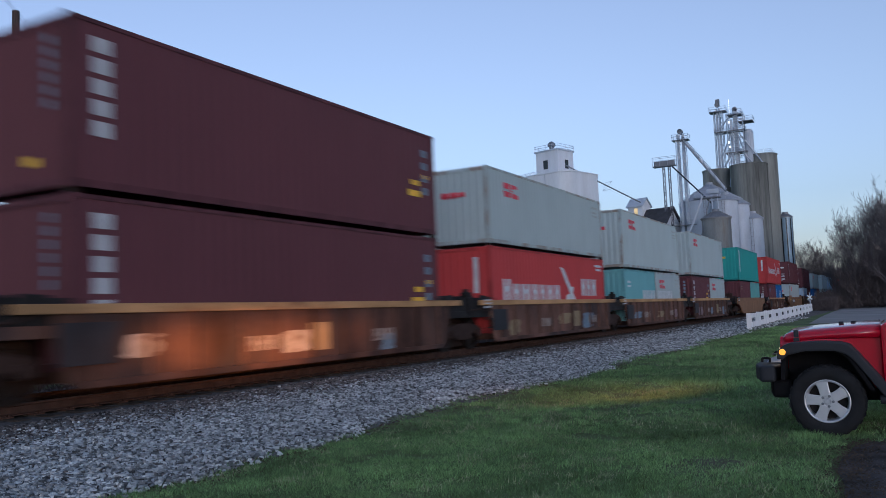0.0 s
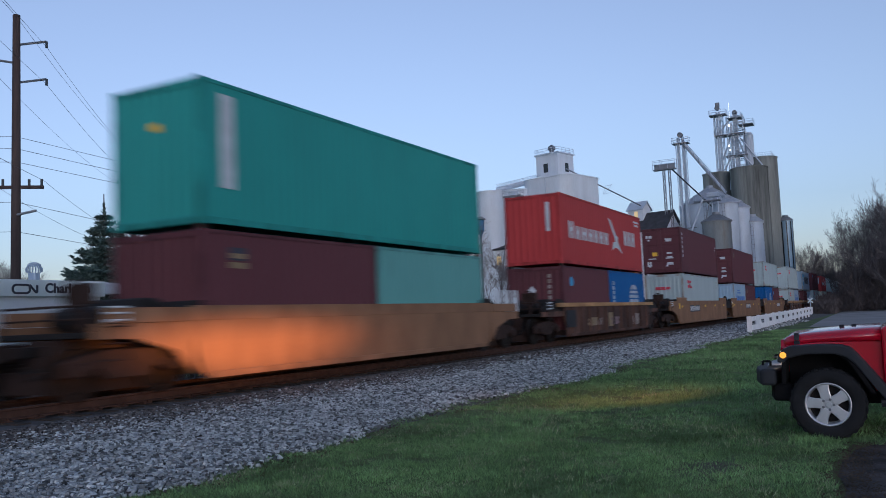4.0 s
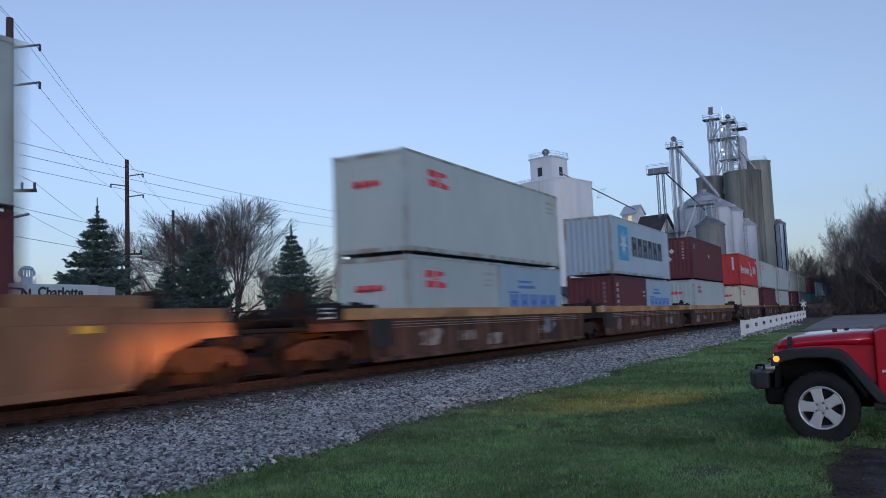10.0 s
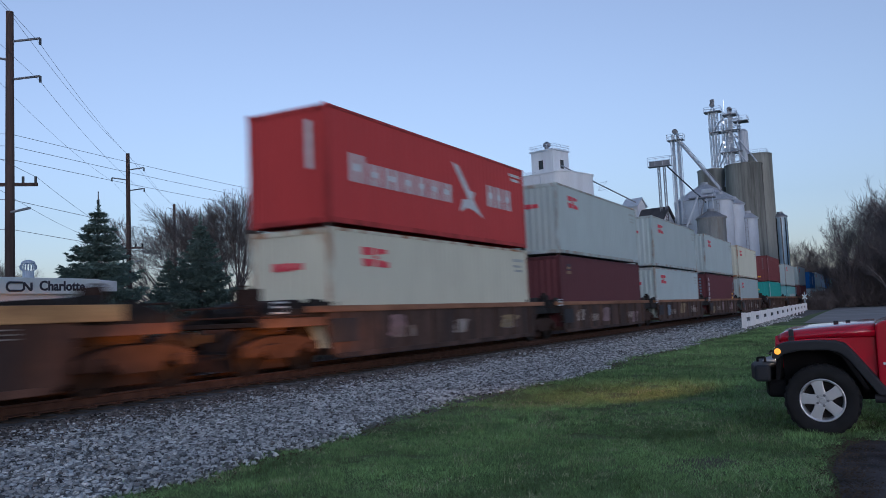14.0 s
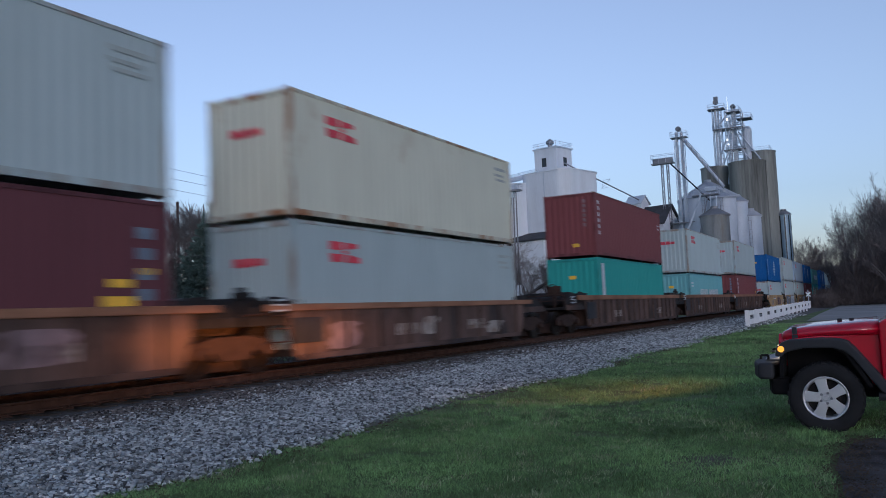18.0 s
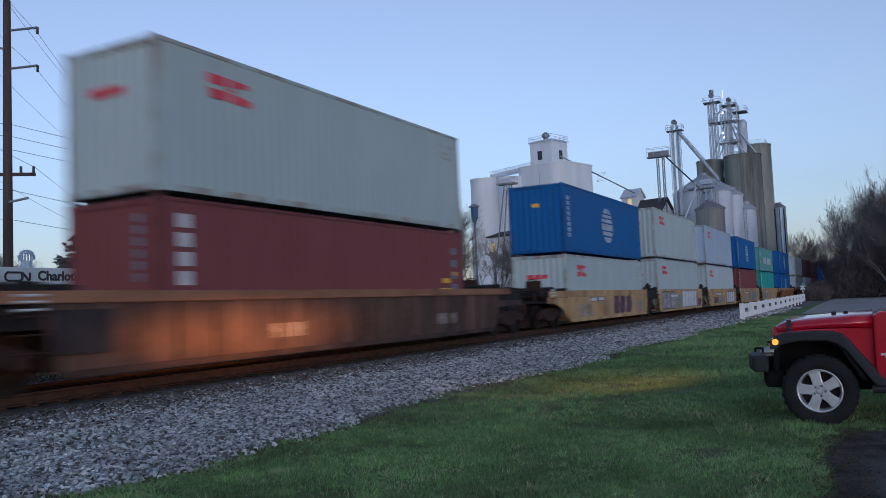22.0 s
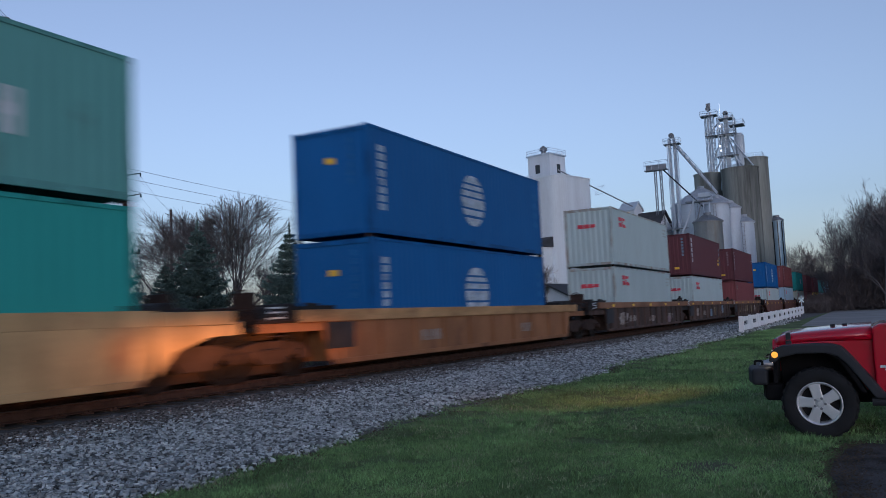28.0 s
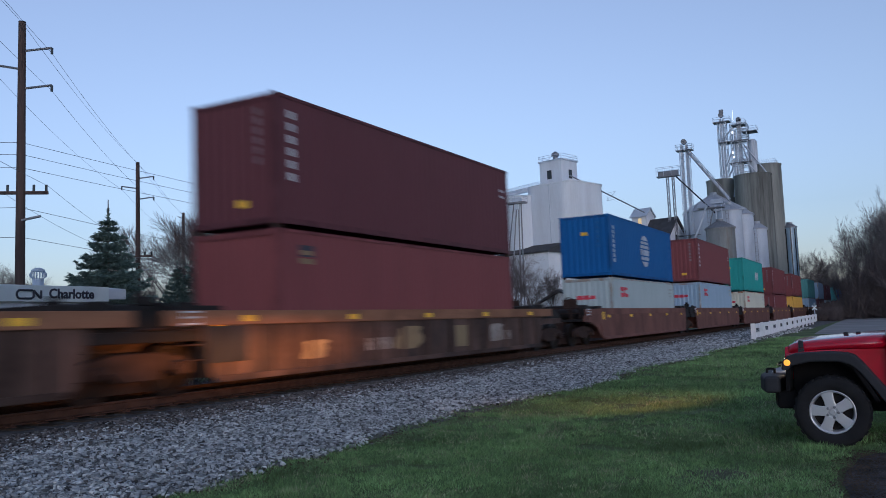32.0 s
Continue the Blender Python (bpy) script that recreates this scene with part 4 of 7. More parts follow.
def end_gear(unit, kind, m, outer, low, top, w0, w1):
    """The platform over the truck at one end of a well. Outward is -y; the side walls end at y = 0."""
    side, smooth = KINDS[kind][0], KINDS[kind][2] == 0
    key, reach = (kind, outer), 2.2 if outer else 1.4
    def add(name, bm, mat, at=None, label=""):
        me = shared((name, at and tuple(at)) + key, lambda: mesh_of(name, bm()))
        return part(name, me, mat, unit, label, at=m @ Matrix.Translation(at) if at else m)
    add("end_platform", lambda: B((-1.2, -reach, 1.0, 1.2, 0.7, 1.1), bevel=0.012), BLACK_STEEL)
    add("draft_sill", lambda: B((-0.42, -reach, 0.5, 0.42, 0.75, 0.985), bevel=0.02), TRUCK_STEEL)
    add("bulkhead", lambda: prism([(0.0, 1.1), (0.66, 1.1), (0.66, top + 0.1), (0.1, top + 0.1), (0.0, top - 0.1)], -1.2, 1.2, "X", 0.01, 1), BLACK_STEEL)
    add("brake_housing", lambda: prism([(-0.95, 1.1), (-0.1, 1.1), (-0.1, top - 0.02), (-0.5, top + 0.16), (-0.85, top + 0.16), (-0.95, top - 0.05)], -0.95, 0.95, "X", 0.03, 1), BLACK_STEEL)
    cheek = [(0.02, 1.04), (0.02, top + 0.14), (-0.5, top + 0.17), (-0.62, top - 0.03), (-1.0, top - 0.06), (-1.06, top + 0.08), (-1.3, top + 0.08), (-reach + 0.1, top - 0.2), (-reach + 0.02, 1.04)]
    plate = [(0.0, low + 0.12), (0.0, top - 0.29), (-1.9, top - 0.30), (-2.15, 1.24), (-2.15, 0.98), (-1.35, 0.96), (-0.45, 0.72)]
    ladder = lambda: strand(bmesh.new(), [(0, u, z) for u, z in ((-0.23, 0.5), (-0.23, 0.62), (0.23, 0.62), (0.23, 0.9), (-0.23, 0.9), (-0.23, 1.18), (0.23, 1.18), (0.23, 1.22))], 0.018, 6)
    rungs = lambda: strand(bmesh.new(), [(0, u, z) for u, z in ((-0.21, 1.24), (-0.21, 1.28), (0.21, 1.28), (0.21, 1.4), (-0.21, 1.4), (-0.21, 1.5), (0.21, 1.5))], 0.022, 6)
    near = 1 if m.to_euler().z < 1 else -1
    for sx in (-near, near):
        inner = min(sx * 1.16, sx * 1.22), max(sx * 1.16, sx * 1.22)
        if outer and smooth:
            part("end_plate", shared(("end_plate", sx) + key, lambda: mesh_of("end_plate", prism(plate, min(sx * w0, sx * w1), max(sx * w0, sx * w1), "X"))), CAR[side], unit, "tapered side plate over the truck", at=m)
            part("end_chord", shared(("end_chord", sx) + key, lambda: mesh_of("end_chord", B((min(sx * w0, sx * (w1 + 0.03)), -1.95, top - 0.29, max(sx * w0, sx * (w1 + 0.03)), 0, top - 0.03), bevel=0.012))), CAR[KINDS[kind][1]], unit, at=m)
        else:
            part("end_cheek", shared(("cheek_plate", sx) + key, lambda: mesh_of("end_cheek", prism(cheek, *inner, "X", 0.008, 1))), BLACK_STEEL, unit, "sooty end bracket", at=m)
            part("side_sill", shared(("side_sill", sx) + key, lambda: mesh_of("side_sill", B((min(sx * 1.19, sx * 1.28), -reach + 0.05, 0.97, max(sx * 1.19, sx * 1.28), 0.03, 1.17), bevel=0.015))), CAR[side] if outer else BLACK_STEEL, unit, at=m)
        if sx != near:
            continue
        part("ladder", shared("ladder", lambda: mesh_of("ladder", ladder())), TRUCK_STEEL, unit, at=m @ Matrix.Translation((sx * (w1 + 0.06), -1.75 if outer else -0.34, 0)))
        part("grab_iron", shared("rungs", lambda: mesh_of("grab_iron", rungs())), INK["white_ink"], unit, "white grab irons", at=m @ Matrix.Translation((sx * (w1 + 0.06), -1.75 if outer else -0.34, 0)))
        part("air_pipe", shared(("air_pipe",) + key, lambda: mesh_of("air_pipe", strand(bmesh.new(), [(0, 0.6, 1.36), (0, -0.3, 1.36), (0, -0.7, 1.22), (0, -reach, 1.2)], 0.025, 6))), TRUCK_STEEL, unit, at=m @ Matrix.Translation((sx * 1.3, 0, 0)))
        part("brake_hose", shared(("brake_hose",) + key, lambda: mesh_of("brake_hose", strand(bmesh.new(), [(0, -reach + 0.3, 0.95), (0, -reach, 0.8), (0.04, -reach - 0.2, 0.45), (0.02, -reach - 0.45, 0.36)], 0.03, 6))), BLACK_STEEL, unit, at=m @ Matrix.Translation((sx * 0.45, 0, 0)))
    if outer:
        part("air_reservoir", shared("air_reservoir", lambda: mesh_of("air_reservoir", lathe([(0.05, -0.8), (0.2, -0.7), (0.22, -0.6), (0.22, 0.6), (0.2, 0.7), (0.05, 0.8)], 16, "X"))), BLACK_STEEL, unit, "black air reservoir", at=m @ Matrix.Translation((0, -1.3, 1.33)))
        part("brake_stand", shared(("brake_stand", kind), lambda: mesh_of("brake_stand", B((-0.06, -0.05, 1.1, 0.06, 0.05, top + 0.42), (-0.3, -0.09, top + 0.05, 0.3, 0.09, top + 0.40), bevel=0.02))), TRUCK_STEEL, unit, "rusty brake stand", at=m @ Matrix.Translation((0.62, -1.85, 0)))
        part("brake_wheel", shared("brake_wheel", lambda: mesh_of("brake_wheel", lathe([(0.25, -0.02), (0.285, -0.02), (0.285, 0.02), (0.25, 0.02)], 24, "Y", True))), TRUCK_STEEL, unit, at=m @ Matrix.Translation((0.62, -1.97, top + 0.2)))
        part("end_rail", shared(("end_rail", kind), lambda: mesh_of("end_rail", tubes(((-1.15, -2.15, 1.1), (-1.15, -2.15, top + 0.02), 0.025), ((1.15, -2.15, 1.1), (1.15, -2.15, top + 0.02), 0.025), ((-1.15, -2.15, top + 0.02), (1.15, -2.15, top + 0.02), 0.025), ((-1.15, -2.15, top - 0.2), (1.15, -2.15, top - 0.2), 0.02)))), TRUCK_STEEL, unit, at=m)
    else:
        part("joint_post", shared(("joint_post", kind), lambda: mesh_of("joint_post", B((-0.07, -0.1, 1.1, 0.07, 0.08, top + 0.36), (-0.12, -0.16, top + 0.1, 0.12, 0.2, top + 0.26), bevel=0.02))), BLACK_STEEL, unit, "sooty upright bracket", at=m @ Matrix.Translation((1.0, -1.1, 0)))
    if not smooth:
        for sx in (near,):
            part("end_panel", shared(("end_panel", sx, kind), lambda: mesh_of("end_panel", B((min(sx * w1, sx * (w1 + 0.064)), 0.06, low + 0.35, max(sx * w1, sx * (w1 + 0.064)), 1.15, top - 0.30), bevel=0.006))), DARK_PANEL, unit, "dark blue-black end panel", at=m)


def well_unit(car, kind, y, seed, k, first, last):
    """One well: deep side walls, top chords, ribs, end platforms. y: its container's leading end in the car's space."""
    side, chord, ribs, over, top, low, _ = KINDS[kind]
    low -= 0.03
    edge = {"old": 0.16, "long": 0.15, "deep": 0.2}.get(kind, 0.28)      # depth of the top chord
    rnd = random.Random(seed)
    y0, y1 = y - over, y + FORTY + over
    w0, w1 = 1.27, 1.335
    slope = 0.2
    length = y1 - y0
    out = [(0.0, top - edge), (0.0, top - 0.55), (slope, low + 0.12), (slope + 0.2, low), (length - slope - 0.2, low), (length - slope, low + 0.12), (length, top - 0.55), (length, top - edge)]
    web = shared(("web", kind), lambda: mesh_of("side_wall", prism(out, 0, w1 - w0, "X")))
    cap = shared(("cap", kind), lambda: mesh_of("top_chord", B((-0.02, -0.9 if over > 1 else -0.7, top - edge, w1 - w0 + 0.06, length + (0.9 if over > 1 else 0.7), top), bevel=0.02)))
    smooth = ribs == 0
    cap_s = shared(("cap_s", kind), lambda: mesh_of("top_chord", B((-0.02, 0, top - edge, w1 - w0 + 0.004, length, top), bevel=0.012)))
    foot = shared(("foot", kind), lambda: mesh_of("bottom_chord", B((-0.02, slope + 0.2, low - 0.02, w1 - w0 + 0.05, length - slope - 0.2, low + 0.1), bevel=0.012)))
    rib = shared(("rib", kind), lambda: mesh_of("rib", B((0, -0.045, low + 0.1, 0.06, 0.045, top - edge), bevel=0.008)))
    unit = part("well", B((-w0, y0 + 0.6, low + 0.05, w0, y1 - 0.6, low + 0.12), (-w0, y0 + 0.55, low + 0.1, w0, y0 + 0.62, top - 0.4), (-w0, y1 - 0.62, low + 0.1, w0, y1 - 0.55, top - 0.4)), CAR[side], car)
    for s in (-1, 1):
        m = Matrix.Translation((w0, y0, 0)) if s > 0 else pose(-w0, y1, 0, 0, 0, 180)
        part("side_wall", web, CAR[side], unit, at=m)
        part("top_chord", cap_s if smooth else cap, CAR[chord], unit, at=m)
        part("bottom_chord", foot, CAR[side], unit, at=m)
        for i in range(ribs if s > 0 else 0):
            u = slope + 0.5 + (length - 2 * slope - 1.0) * i / (ribs - 1)
            part("rib", rib, CAR[side], unit, at=m @ Matrix.Translation((w1 - w0, u, 0)))
    for m, outer in ((Matrix.Translation((0, y0, 0)), first), (pose(0, y1, 0, 0, 0, 180), last)):
        end_gear(unit, kind, m, outer, low, top, w0, w1)
    # stencils, markers, spray paint on the near side
    x = w1 + 0.003
    def mark(bm, ink, u, v, label="", proud=0.0):
        for me in pieces(("car mark", kind, y0, u, v, ink), lambda: bm):
            part("marking", me, INK[ink], unit, label, at=(x + proud, y0 + u, v))
    mid = length / 2
    if kind in ("tan", "plum", "dots"):
        dots = 5
        for i in range(dots):
            part("reflector", shared("reflector", lambda: mesh_of("reflector", blocks((-0.2, -0.06, 0.2, 0.06)))), INK["yellow_ink"], unit, at=(x + (0.055 if kind == "dots" else 0), y0 + 1.2 + (length - 2.4) * i / (dots - 1), top - 0.16 if kind == "dots" else top - 0.36))
        part("reflector", shared("reflector_end", lambda: mesh_of("reflector", blocks((0, 0, 0.32, 0.34)))), INK["yellow_ink"], unit, at=(x, y0 + 0.25, top - 0.5))
    if kind == "tan":
        cheek = shared("cheek", lambda: mesh_of("raised_end", B((-0.01, 0, top - 0.004, w1 - w0 + 0.002, over + 0.3, top + 0.2), bevel=0.015)))
        for m in (Matrix.Translation((w0, y0, 0)), Matrix.Translation((w0, y1 - over - 0.3, 0)), Matrix.Translation((-w1, y0, 0)), Matrix.Translation((-w1, y1 - over - 0.3, 0))):
            part("raised_end", cheek, CAR[side], unit, at=m)
        u, w = ((3.35, 3.1), (7.4, 2.65), (10.5, 3.2))[k]
        mark(blocks((0, 0, w, 0.44)), "dark_ink", u, top - 0.72, "black stencil panel")
        mark(letters_row(w - 0.3, 0.3, [1, 1, 1] if w < 3 else [1, 1, 1, 0.3, 1, 1, 1, 1]), "white_ink", u + 0.15, top - 0.65, "white stencil bars", 0.006)
    if kind == "gold":
        for at_y, n, wide, tall, ink, back in SPRAY[k]:
            for i in range(n):
                for k, (name, grow) in enumerate(((back, 0.08), (ink, 0.0))):
                    if name:
                        part("sprayed_letter", mesh_of("sprayed_letter", tag_letter(n * 7 + i, wide / n, tall, grow)), INK[name], unit, "sprayed letter shape", at=(x + 0.004 * k + 0.0005 * i, y0 + at_y + i * wide / n, low + 0.16))
        mark(blocks((0, 0, 2.0, 0.2)), "dark_ink", 3.0, top - 0.5)
        mark(blocks((0.05, 0.03, 0.9, 0.17), (1.1, 0.03, 1.95, 0.17)), "white_ink", 3.0, top - 0.5, "white stencil bars", 0.006)
    if ribs:
        if kind == "ribbed":
            for z in (top - 0.36, top - 0.43, top - 0.5):
                part("conduit", shared(("conduit", kind), lambda: mesh_of("conduit", tubes(((0, 0, 0), (0, length - 2.2, 0), 0.012), sides=5))), INK["stencil"], unit, at=(x + 0.07, y0 + 1.1, z))
        for u, ink in ((0.72, "stencil"), (0.28, "stencil")):
            mark(letters_row(1.1, 0.3, [1, 1, 1, 1]), ink, length * u + rnd.uniform(-0.8, 0.8), low + 0.35, "faded stencil bars")
        for j in range(3 if kind in ("old", "long", "ribbed", "dots") else 0):
            u = length * (0.14 + 0.3 * j) + rnd.uniform(-0.7, 0.9)
            ink = rnd.choice(("stencil", "pale_ink", "dull_ink", "slate_ink"))
            wide, tall = rnd.uniform(0.7, 1.6), rnd.uniform(0.3, 0.6)
            part("sprayed_mark", mesh_of("sprayed_mark", tag_letter(seed * 5 + j, wide, tall, 0.02)), INK[ink], unit, "faded patch of spray paint", at=(x, y0 + u, low + 0.12 + rnd.uniform(0, 0.3)))
        if kind in ("old", "dots") and rnd.random() < 0.6:
            mark(blocks((0, 0, 0.75, 0.62)), "pale_ink", length * rnd.uniform(0.4, 0.62), low + 0.25, "faded yellow panel")
    return y0, y1


def well_car(kind, starts):
    """An articulated car, or a single one; starts: the leading ends of its containers."""
    base = starts[0]
    car = thing("well_car", KINDS[kind][6], "rail car", (TRACK, base, 0), group="well cars of the train")
    over = KINDS[kind][3]
    ends = [well_unit(car, kind, s - base, int(s), k, k == 0, k == len(starts) - 1) for k, s in enumerate(starts)]
    out = 1.5 if over > 1 else 1.25
    bogie(car, ends[0][0] - out)
    for (a0, a1), (b0, b1) in zip(ends, ends[1:]):
        bogie(car, (a1 + b0) / 2)
    bogie(car, ends[-1][1] + out)
    knuckle = shared("coupler", lambda: mesh_of("coupler", B((-0.08, -0.55, -0.09, 0.08, 0.9, 0.09), (-0.16, -0.8, -0.14, 0.16, -0.5, 0.14), bevel=0.02)))
    part("coupler", knuckle, BLACK_STEEL, car, "black knuckle coupler", at=(0, ends[0][0] - 2.35, 0.80))
    part("coupler", knuckle, BLACK_STEEL, car, at=pose(0, ends[-1][1] + 2.35, 0.80, 0, 0, 180))
    MOVING.append((car, car.matrix_world.copy()))


S, C_, CL = "stripes", "codes", "codes_low"
# each stack: leading end at the start, then top box, then one long or two short boxes below, each (colour, marks, height)
TRAIN = (
    ("old", ((8.65, ("maroon", C_, HIGH), ("maroon", C_, HIGH)), (24.43, ("grey", S, LOW), ("red", "bird", HIGH)), (39.91, ("grey", S, HIGH), ("aqua", "shipping", LOW), ("white", S, LOW)), (55.8, ("grey", S, HIGH), ("maroon", C_, LOW), ("white", S, LOW)))),
    ("mixed", ((75.74, ("teal", "column", HIGH), ("maroon", "sticker", LOW), ("slate", "short", LOW)),)),
    ("old", ((95.47, ("red", "bird", HIGH), ("maroon", "dot", LOW), ("blue", "disc", LOW)),)),
    ("tan", ((117.26, ("maroon", CL, HIGH), ("white", S, HIGH)), (136.7, ("maroon", "sticker", HIGH), ("ice", "row", LOW), ("maroon", "sticker", LOW)), (156.29, ("grey", S, LOW), ("blue", "disc", LOW), ("maroon", "dot", LOW)))),
    ("ribbed", ((180.04, ("grey", S, HIGH), ("white", S, LOW), ("ice", "row", LOW)), (199.77, ("steel", "star", HIGH), ("maroon", CL, LOW), ("ice", "row", LOW)), (219.09, ("maroon", "dot", HIGH), ("white", S, HIGH)))),
    ("long", ((240.6, ("red", "bird", HIGH), ("cream", S, HIGH)), (256.3, ("grey", S, HIGH), ("maroon", "sticker", HIGH)), (272.01, ("grey", S, HIGH), ("white", S, HIGH)), (287.67, ("grey", S, HIGH), ("maroon", C_, HIGH)), (303.36, ("cream", S, HIGH), ("white", S, HIGH)))),
    ("deep", ((325.05, ("oxide", CL, HIGH), ("teal", "column", HIGH)), (344.59, ("grey", S, HIGH), ("aqua", "shipping", LOW)), (363.93, ("grey", S, HIGH), ("oxide", C_, HIGH)))),
    ("gold", ((385.62, ("blue", "disc", HIGH), ("white", S, LOW)), (401.2, ("grey", S, HIGH), ("white", S, HIGH)), (416.7, ("steel", S, HIGH), ("white", S, HIGH)), (432.23, ("blue", "disc", HIGH), ("oxide", CL, HIGH)), (447.69, ("slate", "shipping", LOW), ("teal", "column", HIGH)))),
    ("single", ((467.48, ("blue", "disc", HIGH), ("blue", "disc", HIGH)),)),
    ("dots", ((489.37, ("grey", S, HIGH), ("white", S, HIGH)), (508.34, ("maroon", C_, HIGH), ("white", S, HIGH)), (527.65, ("maroon", CL, HIGH), ("oxide", "sticker", HIGH)))),
    ("plum", ((551.33, ("blue", "disc", HIGH), ("white", S, LOW)), (571.18, ("oxide", CL, HIGH), ("ice", S, HIGH)), (590.2, ("teal", "short", HIGH), ("cream", S, LOW)), (609.9, ("oxide", CL, HIGH), ("oxide", CL, LOW)), (629.6, ("oxide", CL, HIGH), ("ochre", "", LOW)))),
    ("deep", ((652.3, ("slate", "", HIGH), ("ice", "", LOW)), (671.9, ("steel", "", HIGH), ("maroon", C_, LOW)), (691.5, ("maroon", C_, HIGH), ("white", S, LOW)))),
    ("dots", ((713.1, ("slate", "", HIGH), ("maroon", C_, LOW)), (732.7, ("blue", "disc", HIGH), ("white", S, LOW)), (752.3, ("maroon", C_, HIGH), ("white", S, LOW)))),
)
DOORS_FIRST = {117.26, 136.7}


def train():
    floor = 0.41
    for kind, stacks in TRAIN:
        well_car(kind, [s[0] for s in stacks])
        for y, top, *below in stacks:
            z = floor
            if len(below) == 1:
                container(*below[0][:2], FORTY, below[0][2], (TRACK, y, z), "lower in its stack")
            else:
                for i, b in enumerate(below):
                    container(*b[:2], TWENTY, b[2], (TRACK, y + i * (FORTY - TWENTY), z), "short and below")
            z += below[0][2] + 0.095
            container(*top[:2], FORTY, top[2], (TRACK, y, z), "stacked on another", doors=y in DOORS_FIRST)


train()

# ---- the grain elevators behind the track ----
GRID = -15.8                        # the town's grid against the track


def local(thing_at, p):
    return thing_at @ Vector(p)


def cylinder_wall(r, z0, z1, courses, sides=72, step=0.01):
    """A round wall with faint ring joints, closed on top."""
    prof = [(r, z0)]
    for i in range(1, courses):
        z = z0 + (z1 - z0) * i / courses
        prof += [(r, z - 0.03), (r + step, z), (r, z + 0.03)]
    prof += [(r, z1), (r + 0.12, z1), (r + 0.12, z1 + 0.25), (0.001, z1 + 0.25)]
    return lathe(prof, sides)


def railing(x0, y0, x1, y1, z, h=1.1):
    """Posts and two rails round a rectangle."""
    runs = []
    c = [(x0, y0), (x1, y0), (x1, y1), (x0, y1)]
    for (ax, ay), (bx, by) in zip(c, c[1:] + c[:1]):
        for k in (0.55, 1.0):
            runs.append(((ax, ay, z + h * k), (bx, by, z + h * k), 0.035))
        n = max(1, int(math.hypot(bx - ax, by - ay) / 1.4))
        for i in range(n):
            f = i / n
            runs.append(((ax + (bx - ax) * f, ay + (by - ay) * f, z), (ax + (bx - ax) * f, ay + (by - ay) * f, z + h), 0.035))
    return tubes(*runs, sides=4)


def lattice(w, d, z0, z1, bay=2.2, r=0.07):
    runs = []
    c = [(-w, -d), (w, -d), (w, d), (-w, d)]
    for x, y in c:
        runs.append(((x, y, z0), (x, y, z1), r))
    n = max(1, int((z1 - z0) / bay))
    for i in range(n):
        a, b = z0 + (z1 - z0) * i / n, z0 + (z1 - z0) * (i + 1) / n
        for (ax, ay), (bx, by) in zip(c, c[1:] + c[:1]):
            runs.append(((ax, ay, a), (bx, by, b), r * 0.6))
            runs.append(((ax, ay, b), (bx, by, b), r * 0.6))
    return tubes(*runs, sides=4)


